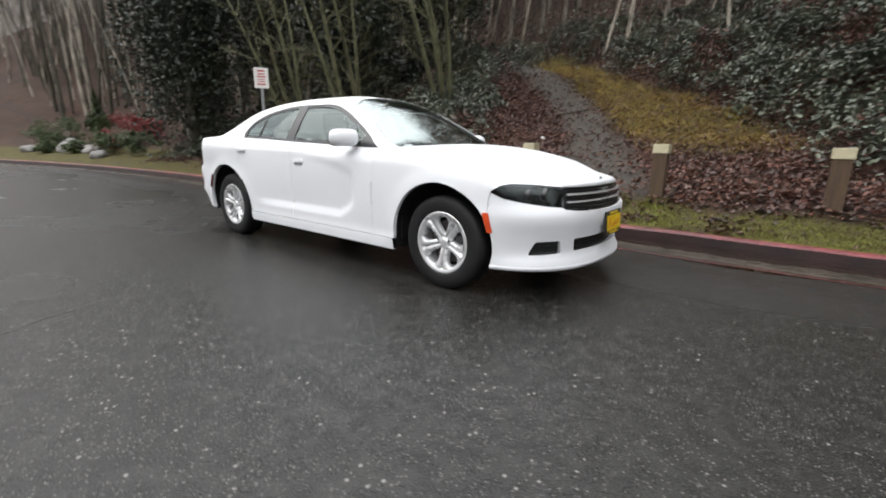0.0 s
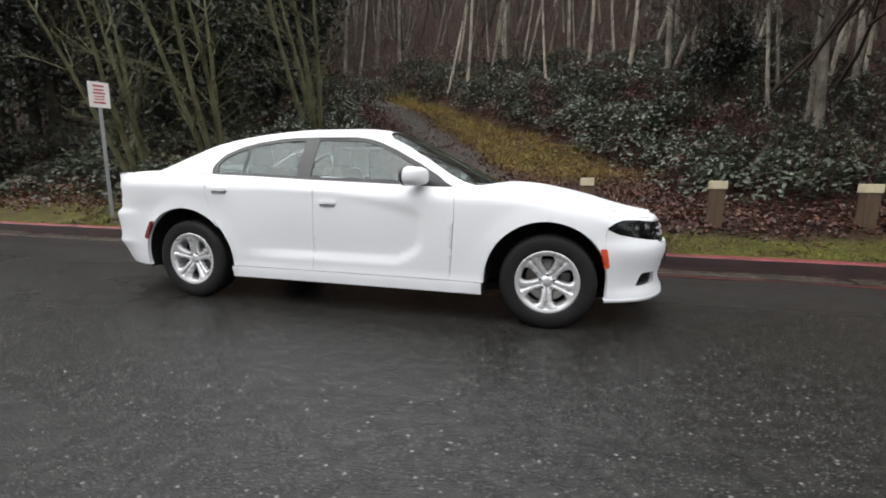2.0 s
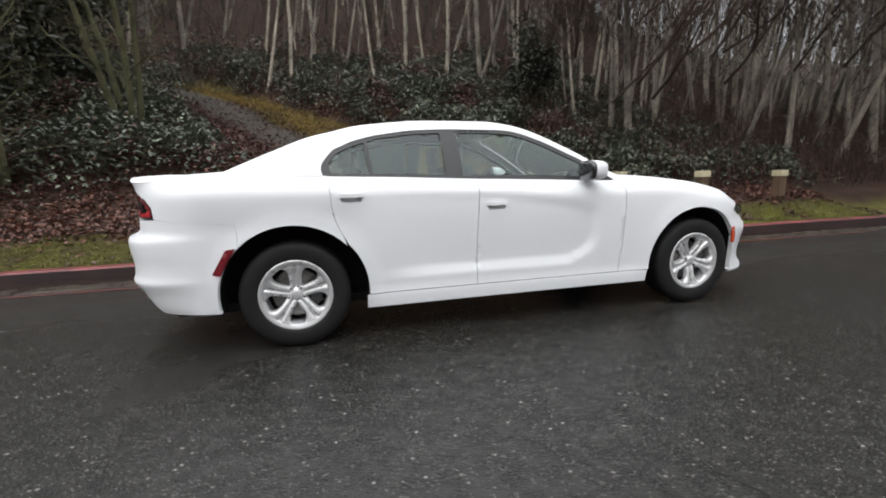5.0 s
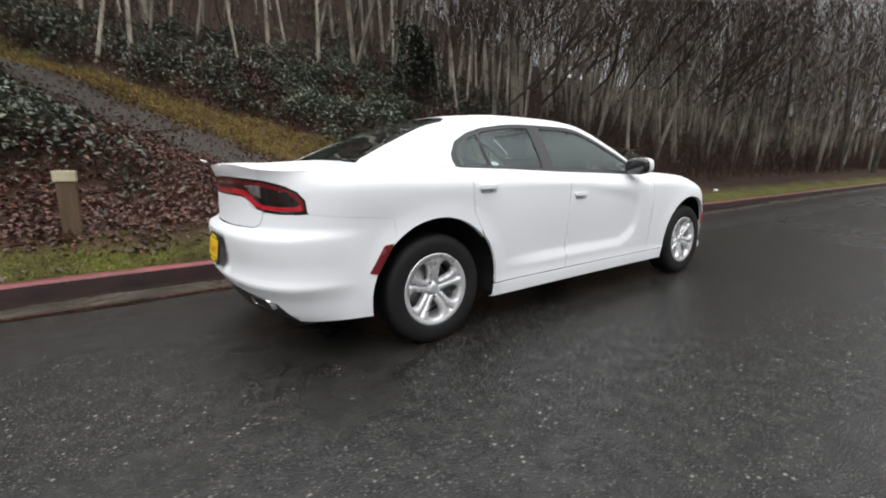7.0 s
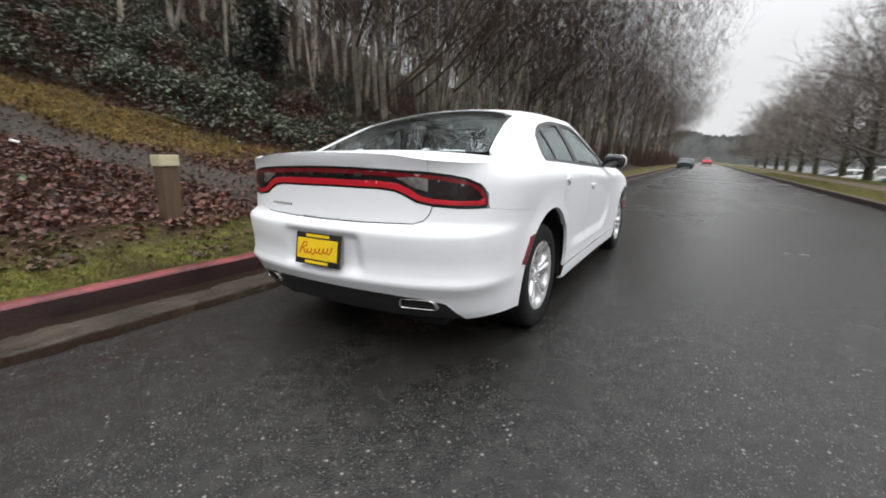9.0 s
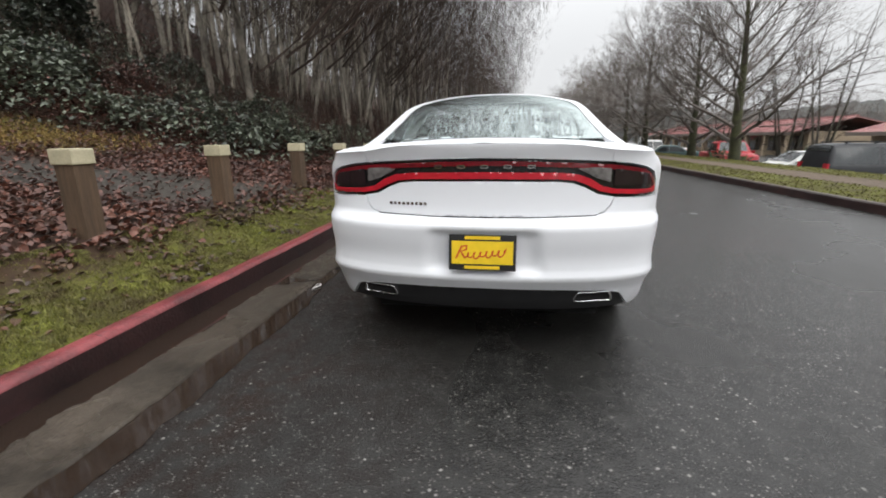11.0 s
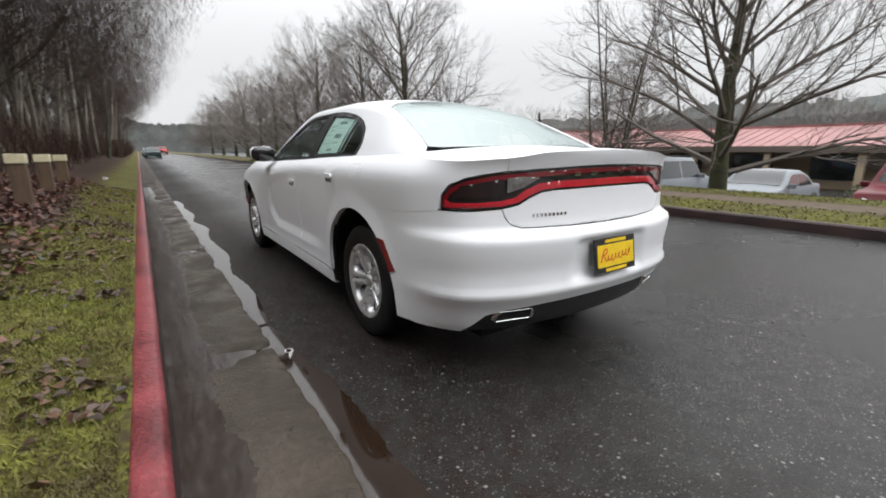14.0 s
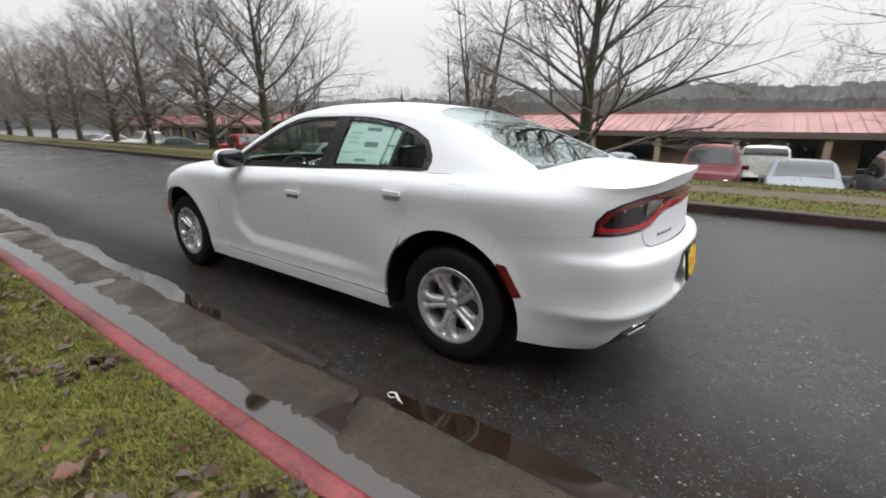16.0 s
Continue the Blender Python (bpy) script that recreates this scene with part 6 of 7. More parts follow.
def bank(x, y):
    """How thick the bramble stands: on both shoulders of the path and under the wood."""
    d = x - path_x(min(y, 30))
    n = noise.noise((x * 0.45, y * 0.45, 7.0)) + 0.5 * noise.noise((x * 1.1, y * 1.1, 2.0))
    right = sstep(-0.3, 0.8, d + 0.5 * n - ivy_edge(y)) * sstep(3.9, 4.9, y + 0.5 * n)
    left = sstep(2.3, 3.6, -d + 0.6 * n - 0.5 * sstep(8, 4, y)) * sstep(4.6, 6.6, y + 0.8 * n)
    rear = sstep(-5.5, -7.5, x + 0.8 * n) * sstep(3.2, 4.4, y + 0.9 * n) * 0.9
    return max(right, left, rear) * (0.75 + 0.5 * n if n < 0.2 else 0.95)


def bank_lift(x, y, h):
    n = max(0.0, 0.5 + 0.75 * noise.noise((x * 0.75, y * 0.75, 4.0)) + 0.35 * noise.noise((x * 2.1, y * 2.1, 14.0)))
    return bank(x, y) * (0.22 + 0.95 * n) * (h ** 0.35)


rs = np.random.RandomState(7)
pos = scatter(170000, -16, 11, 3.0, 20, lambda x, y: bank(x, y) ** 1.5 * (0.4 + 0.6 * sstep(-0.4, 0.1, noise.noise((x * 0.75, y * 0.75, 4.0)) + 0.5 * noise.noise((x * 2.1, y * 2.1, 14.0)))), rs, bank_lift)
pick = np.array([noise.noise((p[0] * 0.6, p[1] * 0.6, 11.0)) for p in pos]) + rs.normal(0, 0.25, len(pos))
green, red = pos[pick < 0.36], pos[pick >= 0.36]
tagged(part_mesh("bramble_leaves", leaf_mesh("bramble_leaves", green, rs.uniform(0.06, 0.155, len(green)), 0.5, rs), M_IVY), "dark green bramble leaves covering the bank", "bramble", kind="stuff")
tagged(part_mesh("dying_leaves", leaf_mesh("dying_leaves", red, rs.uniform(0.05, 0.11, len(red)), 0.6, rs), M_IVYRED), "reddish dying bramble leaves on the bank", "bramble", kind="stuff")
pos = scatter(20000, -30, 34, 5, 26, lambda x, y: (0.75 if (x > 9 or x < -9 or y > 15) else 0.0) * sstep(-0.1, 0.35, noise.noise((x * 0.35, y * 0.35, 21.0))), rs, lambda x, y, h: 0.9 * h * h)
tagged(part_mesh("underwood_leaves", leaf_mesh("underwood_leaves", pos, rs.uniform(0.10, 0.2, len(pos)), 0.6, rs), M_IVY), "dark evergreen undergrowth between the trunks", "undergrowth", kind="stuff")

# brown bare brush under the wood
n = 22000
pos = scatter(n, 5, 46, 3.6, 15, lambda x, y: sstep(3.4, 4.8, y - 0.01 * x + 0.6 * noise.noise((x * 0.5, y * 0.5, 3.0))) * (0.3 + 0.7 * sstep(14, 5, y)) * sstep(5.0, 7.5, x + 0.55 * (y - 5)), rs)
tagged(part_mesh("brush", blade_mesh("brush", pos, rs.uniform(0.4, 1.9, n), rs, 0.4, 0.007), M_BRUSH), "reddish brown bare brush at the foot of the wood", "brush", kind="stuff")
n = 9000
pos = scatter(n, -34, 22, 14, 48, lambda x, y: 0.9, rs)
tagged(part_mesh("hill_brush", blade_mesh("hill_brush", pos, rs.uniform(0.8, 2.6, n), rs, 0.3, 0.012), M_BRUSH), "brown bare brush on the hillside", "brush", kind="stuff")


def litter_share(x, y):
    yb = y - bend(x)
    d = abs(x - path_x(min(yb, 30)))
    m, g, _, _ = cover(x, y)
    base = sstep(2.5, 3.4, yb + 0.5 * noise.noise((x, y, 0.3)))
    return base * (1 - 0.55 * m) * (1 - 0.85 * g) * (1 - 0.6 * bank(x, y))


pos = scatter(66000, -15, 9, 2.15, 14, litter_share, rs, lambda x, y, h: 0.01 + 0.05 * h)
tagged(part_mesh("leaf_litter", leaf_mesh("leaf_litter", pos, rs.uniform(0.03, 0.085, len(pos)), 0.4, rs, 0.7, 0.8), M_LITTER), "wet reddish brown fallen leaves on the slope", "leaves", kind="stuff")
pos = scatter(2800, -8, 9, 2.10, 3.4, lambda x, y: sstep(0.0, 0.8, noise.noise((x * 1.9, y * 1.9, 31.0)) + 0.25 * noise.noise((x * 6, y * 6, 3.0))) + 0.02, rs, lambda x, y, h: 0.010 + 0.012 * h)
tagged(part_mesh("verge_leaves", leaf_mesh("verge_leaves", pos, rs.uniform(0.02, 0.07, len(pos)), 0.28, rs, 0.7, 0.75), M_WETLEAF), "dark wet fallen leaves on the grass verge", "leaves", kind="stuff")
n = 60000
pos = scatter(n, -7.5, 8.5, 2.11, 3.5, lambda x, y: cover(x, y)[0] * (0.35 + 0.65 * sstep(-0.3, 0.25, noise.noise((x * 1.6, y * 1.6, 9.0)))), rs)
tagged(part_mesh("verge_grass", blade_mesh("verge_grass", pos, rs.uniform(0.015, 0.05, n), rs, 0.7, 0.0035), M_GRASS), "short mossy yellow-green grass on the verge", "grass", kind="stuff")
n = 78000
pos = scatter(n, -5.2, 2.2, 2.078, 3.2, lambda x, y: 0.05 + 0.95 * sstep(-0.08, 0.28, noise.noise((x * 2.6, y * 2.6, 19.0)) + 0.4 * noise.noise((x * 8, y * 8, 9.0))), rs)
tagged(part_mesh("verge_moss", blade_mesh("verge_moss", pos, rs.uniform(0.006, 0.026, n), rs, 0.9, 0.0024), M_GRASS), "thick yellow-green moss tufts by the kerb", "moss", kind="stuff")
n = 26000
pos = scatter(n, -8, 7, 6.5, 20, lambda x, y: cover(x, y)[0], rs)
tagged(part_mesh("slope_grass", blade_mesh("slope_grass", pos, rs.uniform(0.05, 0.16, n), rs, 0.7, 0.008), M_STRAW), "yellowed grass beside the gravel path", "grass", kind="stuff")
n = 26000
pos = scatter(n, -14, 40, -9.0, -5.66, lambda x, y: cover(x, y)[0], rs)
tagged(part_mesh("strip_grass", blade_mesh("strip_grass", pos, rs.uniform(0.02, 0.045, n), rs, 0.6, 0.012), M_GRASS), "short green grass strip across the road", "grass", kind="stuff")


# the deep wood: trunks past counting, and the haze of their twigs
def deep_wood(name, spots, rs, hmin, hmax, rmin, rmax, material, label):
    rw = random.Random(len(spots))
    verts, faces = [], []
    for x, y in spots:
        h, r = rw.uniform(hmin, hmax), rw.uniform(rmin, rmax)
        ln = rw.gauss(0.17 if x > 7 else 0.02, 0.15)
        pts = limb(rw, Vector((x, y, ground_z(x, y) - 0.2)), Vector((ln, rw.gauss(-0.03, 0.07), 1)), h, 0.01, 0.035, 5)
        tube(verts, faces, pts, [r * (1 - 0.15 * i) for i in range(6)], 5)
    tagged(part_mesh(name, mesh_from(name, verts, faces), material, smooth=True), label, "wood", kind="stuff")


def twig_haze(name, n, box_, hmin, hmax, rs, keep, zmax, width, label):
    low_ = 2.4 if "over" in name else 0.8
    pos = scatter(n, *box_, keep, rs, lambda x, y, h: low_ + zmax * h)
    me = blade_mesh(name, pos, rs.uniform(hmin, hmax, n), rs, 0.75, width)
    tagged(part_mesh(name, me, M_TWIG), label, "twigs", kind="stuff")


rw = random.Random(31)
deep = [(rw.uniform(-40, 24), rw.uniform(24, 60)) for _ in range(420)] + [(rw.uniform(8, 90), rw.uniform(9, 40)) for _ in range(230)] + [(rw.uniform(-66, -16), rw.uniform(5, 36)) for _ in range(620)] + [(rw.uniform(22, 115), rw.uniform(3.6, 12)) for _ in range(130)]
deep = [(x, y) for x, y in deep if y - bend(x) > (5.0 if x < 22 else 3.3)]
deep_wood("deep_wood_trunks", [d_ for i_, d_ in enumerate(deep) if i_ % 3 == 0 or d_[0] > 8 and i_ % 3 == 1], rs, 9, 15, 0.05, 0.11, M_BARK, "pale bare trunks deep in the wood")
deep_wood("dark_wood_trunks", [d_ for i_, d_ in enumerate(deep) if i_ % 3 and not (d_[0] > 8 and i_ % 3 == 1)], rs, 8, 15, 0.06, 0.15, M_BARK_DARK, "dark bare trunks deep in the wood")
deep_wood("roadside_trunks", [(rw.uniform(9, 34), rw.uniform(5.2, 10.5)) for _ in range(60)], rs, 9, 14, 0.04, 0.085, M_BARK, "pale slender alder trunks leaning over the roadside")
twig_haze("twig_haze_ahead", 80000, (5, 80, 5.5, 28), 0.5, 1.8, rs, lambda x, y: (0.08 + 0.84 * sstep(7.5, 14, y)) * (0.5 + 0.5 * sstep(9, 16, x)) * (1 - 0.5 * sstep(20, 32, x)), 11.5, 0.0075, "tangle of fine bare twigs over the roadside wood")
twig_haze("twig_haze_hill", 46000, (-36, 24, 18, 48), 0.6, 2.4, rs, lambda x, y: 0.95, 12.0, 0.011, "tangle of fine bare twigs on the hill")
twig_haze("twig_haze_rear", 52000, (-66, -9, 6, 30), 0.6, 2.0, rs, lambda x, y: 0.95, 11.0, 0.010, "tangle of fine bare twigs behind the sign")
n = 112000
pos = []
while len(pos) < n:      # crowns lean out over the verge, the further the higher
    x, y, h = 4 + 111 * rs.random() ** 2.3, rs.uniform(-4.5, 7), rs.uniform(0, 1)
    z = lerp(4.0, 1.8, sstep(10, 30, x)) + 9.5 * h
    if rs.random() < sstep(-1.0, 3.0, y - 4.2 + 0.85 * (z - 2.0) * sstep(3, 11, x) + 1.6 * noise.noise((x * 0.25, z * 0.3, 5.0))):
        pos.append((x, y, z))
tagged(part_mesh("twig_haze_over_road", blade_mesh("twig_haze_over_road", np.array(pos), rs.uniform(0.5, 1.6, n), rs, 0.7, 0.007), M_TWIG), "fine bare twigs reaching over the verge", "twigs", kind="stuff")
ro = random.Random(77)
bv, bf = [], []
for k in range(150):      # bare boughs that arch out of the wood
    x = 4.5 + 82 * ro.random() ** 1.6
    z = ro.uniform(2.6, 8.5)
    y = ro.uniform(3.9, 6.0)
    grow(ro, bv, bf, Vector((x, y, z)), Vector((ro.gauss(0.15, 0.4), -1, 0.55 + 0.5 * ro.random())), ro.uniform(2.0, 4.6) * (0.7 + 0.05 * z), 0.035, 3, 4, 0.55, 0.02, 0.55, 4)
tagged(part_mesh("overhanging_boughs", mesh_from("overhanging_boughs", bv, bf), M_TWIG), "bare brown boughs arching out of the wood", "boughs", kind="stuff")
n = 12000
pos = scatter(n, 40, 115, 3.0, 9, lambda x, y: 0.9, rs)
tagged(part_mesh("far_brush", blade_mesh("far_brush", pos, rs.uniform(0.6, 2.8, n), rs, 0.35, 0.012), M_BRUSH), "brown bare brush far along the verge", "brush", kind="stuff")
# ---------------------------------------------------------------- evergreens, garden and sign behind the car
def leafy(name, x, y, rx, ry, rz, n, size, material, label, category, seed, trunk=True, cone=False, group=""):
    """A bush or evergreen: a short stem and a loose crown of many leaves in clumps."""
    r = np.random.RandomState(seed)
    base = ground_z(x, y)
    e = new(name)
    e.location = (x, y, base)
    if trunk:
        tv, tf = [], []
        rr_ = random.Random(seed)
        tube(tv, tf, limb(rr_, Vector((0, 0, -0.15)), Vector((0, 0, 1)), rz * 1.7, 0.02, 0.03, 6), [0.05 * rz * (1 - 0.13 * i) for i in range(7)], 7)
        for k in range(10):
            a = rr_.random() * 6.283
            grow(rr_, tv, tf, Vector((0, 0, rz * (0.2 + 0.13 * k))), Vector((math.cos(a), math.sin(a), 0.5)), rx * 0.8, 0.02 * rz, 1, 3, 0.6, 0.03)
        part_mesh("trunk", mesh_from("trunk", tv, tf), M_BARK_DARK, e, smooth=True)
    clumps = r.normal(0, 1, (max(12, n // 140), 3))
    clumps /= np.linalg.norm(clumps, axis=1)[:, None]
    clumps *= r.uniform(0.35, 1.0, len(clumps))[:, None]
    c = clumps[r.randint(0, len(clumps), n)] + r.normal(0, 0.17, (n, 3))
    if cone:
        h = (c[:, 2] + 1) / 2
        c[:, :2] *= np.clip(1.15 - h, 0.05, 1)[:, None]
    p = np.stack([c[:, 0] * rx, c[:, 1] * ry, c[:, 2] * rz + rz * 1.02], 1)
    p[:, 2] = np.maximum(p[:, 2], 0.02)
    part_mesh("crown", leaf_mesh("crown", p, r.uniform(size * 0.6, size * 1.3, n), 0.7, r), material, e, "dense leaves")
    return tagged(e, label, category, group)


leafy("ivy_tree", -14.0, 3.9, 2.0, 1.9, 4.6, 16000, 0.16, M_NEEDLE, "dark ivy-clad evergreen tree beside the road", "tree", 1)
leafy("evergreen_tree", -18.5, 6.0, 2.2, 2.0, 4.5, 9000, 0.2, M_NEEDLE, "dark evergreen tree behind the garden bed", "tree", 2)
leafy("evergreen_tree", -10.5, 8.5, 1.7, 1.7, 4.2, 9000, 0.18, M_NEEDLE, "dark evergreen tree among pale trunks", "tree", 3)
leafy("evergreen_tree", -13.5, 10.5, 2.4, 2.2, 4.8, 9000, 0.2, M_NEEDLE, "tall dark evergreen tree on the wooded bank", "tree", 4)
leafy("evergreen_tree", 6.3, 11.6, 0.9, 0.9, 1.7, 3000, 0.14, M_NEEDLE, "small dark evergreen tree at the edge of the wood", "tree", 14)
leafy("evergreen_tree", -9.4, 7.4, 1.9, 1.7, 3.6, 9000, 0.17, M_NEEDLE, "dark evergreen tree behind the sign post", "tree", 15)
leafy("evergreen_tree", -8.6, 11.0, 2.2, 2.0, 4.4, 9000, 0.19, M_NEEDLE, "broad dark evergreen tree on the wooded slope", "tree", 16)
leafy("evergreen_tree", -16.5, 8.6, 2.4, 2.2, 5.0, 9000, 0.2, M_NEEDLE, "tall dark evergreen tree behind the garden bed", "tree", 17)
leafy("small_conifer", -23.2, 3.4, 0.75, 0.75, 1.2, 2600, 0.12, M_SHRUB, "small green conifer in the garden bed", "conifer", 5, cone=True)
leafy("red_shrub", -21.6, 4.6, 1.3, 1.0, 0.75, 2600, 0.10, M_REDLEAF, "dark red leaved shrub in the garden bed", "shrub", 6)
leafy("red_shrub", -20.8, 3.1, 0.6, 0.6, 0.45, 1200, 0.09, M_REDLEAF, "bright red leaved shrub in the garden bed", "shrub", 7)
for k, (sx, sy, sr) in enumerate(((-25.5, 2.0, 0.8), (-26.8, 3.2, 1.0), (-19.6, 2.9, 0.8), (-22.2, 2.1, 0.5), (-24.3, 1.4, 0.45), (-28.5, 2.4, 1.1), (-17.5, 3.2, 0.7))):
    leafy("green_shrub", sx, sy, sr, sr, sr * 0.65, 1500, 0.09, M_SHRUB, "rounded green shrub in the garden bed", "shrub", 20 + k, group="garden shrubs")


def boulder(x, y, r, seed):
    bm = bmesh.new()
    bmesh.ops.create_icosphere(bm, subdivisions=3, radius=1)
    for v in bm.verts:
        d = 1 + 0.35 * noise.noise(v.co * 1.1 + Vector((seed, 0, 0))) + 0.12 * noise.noise(v.co * 3.1 + Vector((0, seed, 0)))
        v.co = Vector((v.co.x * d * r * 1.2, v.co.y * d * r, v.co.z * d * r * 0.7))
    o = part("boulder", bm, M_STONE, None, "", True)
    o.location = (x, y, ground_z(x, y) + r * 0.25)
    return tagged(o, "grey garden boulder between shrubs", "rock", "garden boulders")


for k, (bx, by, br) in enumerate(((-23.6, 2.2, 0.45), (-22.6, 2.9, 0.35), (-24.8, 2.6, 0.5), (-21.4, 2.5, 0.3), (-26.0, 1.2, 0.35), (-19.0, 2.2, 0.3))):
    boulder(bx, by, br, k * 3.7)

sign = tagged(new("parking_sign"), "white parking sign with red lettering on a grey post", "sign")
sign.matrix_basis = pose(-6.84, 2.62, ground_z(-6.84, 2.62) - 0.03, 0, 0, 62)
part("post", box_bm(-0.03, 0.03, -0.02, 0.02, -0.1, 2.58, 0.006), M_GALV, sign, "grey galvanised post")
plate_s = part("plate", box_bm(-0.16, 0.16, -0.029, -0.023, 2.10, 2.56, 0.003), M_SIGNWHITE, sign, "white sign plate")
rs_ = random.Random(4)
for k, (zz, hh) in enumerate(((2.49, 0.035), (2.42, 0.03), (2.36, 0.03), (2.30, 0.02), (2.25, 0.02), (2.19, 0.03))):
    w = 0.07 + 0.06 * rs_.random()
    part("text_bar", box_bm(-w, w, -0.0315, -0.029, zz - hh / 2, zz + hh / 2), M_SIGNRED, plate_s)

# ---------------------------------------------------------------- fallen odds and ends by the kerb
def scrap(x, y, seed):
    r = random.Random(seed)
    verts, faces = [], []
    pts = [Vector((-0.062 + 0.004 * i, 0.028 - 0.002 * i, 0.006 + r.uniform(0, 0.003))) for i in range(9)]
    for i in range(15):
        a = -1.9 + 2 * math.pi * i / 12
        pts.append(Vector((0.018 + 0.026 * math.cos(a) * (1.0 + 0.2 * r.random()), 0.020 * math.sin(a) + 0.010, 0.008 + 0.01 * r.random())))
    tube(verts, faces, pts, [0.0034] * len(pts), 4)
    pts = [Vector((-0.045 + 0.013 * i, 0.024 - 0.006 * i + 0.004 * math.sin(i), 0.012)) for i in range(6)]
    tube(verts, faces, pts, [0.0042] * len(pts), 4)
    o = part_mesh("litter_scrap", mesh_from("litter_scrap", verts, faces), M_SIGNWHITE, smooth=True)
    o.location = (x, y, 0.0)
    return tagged(o, "crumpled white plastic scrap on the wet asphalt", "litter")


scrap(-1.53, 1.36, 3)


def cup(x, y):
    v, f = lathe([(0.001, 0.0), (0.03, 0.0), (0.042, 0.11), (0.039, 0.11), (0.028, 0.004)], 16)
    o = part_mesh("paper_cup", mesh_from("paper_cup", [(p[0], p[1] - 0.05, p[2]) for p in v], f), M_SIGNWHITE, smooth=True)
    o.matrix_basis = pose(x, y, ground_z(x, y) + 0.05, 8, 5, 60)
    return tagged(o, "white paper cup lying among the leaves", "litter")


cup(-1.69, 7.3)
cup(11.0, 2.75)


def stick(name, x, y, length, turn, r):
    rr_ = random.Random(int(x * 7))
    verts, faces = [], []
    p = limb(rr_, Vector((-length / 2, 0, 0)), Vector((1, 0, 0)), length, 0, 0.06, 8)
    c, s_ = math.cos(turn), math.sin(turn)
    pts = []
    for q in p:
        wx, wy = x + q.x * c - q.y * s_, y + q.x * s_ + q.y * c
        pts.append(Vector((wx, wy, ground_z(wx, wy) + r + 0.02)))
    tube(verts, faces, pts, [r * (1 - 0.08 * i) for i in range(9)], 6)
    return tagged(part_mesh(name, mesh_from(name, verts, faces), M_BARK_DARK, smooth=True), "fallen dark branch lying across the gravel path", "branch")


stick("fallen_branch", -1.95, 10.25, 1.4, 0.35, 0.03)
stick("fallen_branch", 4.6, 6.4, 1.6, 0.9, 0.035)

# ---------------------------------------------------------------- the car park across the road
def paint(name, c):
    return mat(name, c, 0.42, var=0.06, scale=2, fine=60, coat=0.15, rough_var=0.05, spec=0.3)


P_RED, P_WHITE, P_SILVER, P_BLUE, P_DARK, P_GREEN, P_BRIGHT, P_PEWTER = (paint(n_, c) for n_, c in (
    ("maroon_paint", (0.13, 0.008, 0.014)), ("off_white_paint", (0.62, 0.62, 0.60)), ("silver_paint", (0.22, 0.24, 0.265)), ("steel_blue_paint", (0.085, 0.125, 0.175)), ("black_paint", (0.02, 0.021, 0.024)),
    ("dark_green_paint", (0.03, 0.06, 0.06)), ("bright_red_paint", (0.45, 0.02, 0.03)), ("pewter_paint", (0.20, 0.195, 0.18))))
M_DGLASS = mat("dark_car_glass", (0.02, 0.025, 0.027), 0.06, var=0.2, coat=0.5, rough_var=0.02)
KINDS = {  # length, width, wheel radius, profile of the top: x (from rear), z; belt height, cabin from-to at belt and at roof
    "suv": (4.5, 1.84, 0.36, [(0, 0.75), (0.02, 1.0), (0.22, 1.74), (0.6, 1.80), (2.55, 1.78), (2.98, 1.13), (3.1, 1.10), (4.25, 1.05), (4.44, 0.98), (4.5, 0.6)], 1.07, (0.08, 3.02, 0.24, 2.58)),
    "sedan": (4.7, 1.82, 0.32, [(0, 0.65), (0.05, 0.95), (0.8, 1.0), (1.35, 1.34), (1.8, 1.44), (2.5, 1.43), (3.3, 0.98), (3.45, 0.95), (4.4, 0.80), (4.62, 0.68), (4.7, 0.5)], 0.93, (0.85, 3.35, 1.5, 2.55)),
    "pickup": (5.3, 1.9, 0.38, [(0, 0.85), (0.02, 1.12), (1.9, 1.14), (2.0, 1.2), (2.2, 1.78), (3.3, 1.80), (3.85, 1.18), (4.0, 1.14), (5.05, 1.06), (5.25, 0.9), (5.3, 0.6)], 1.12, (1.98, 3.9, 2.2, 3.35)),
}


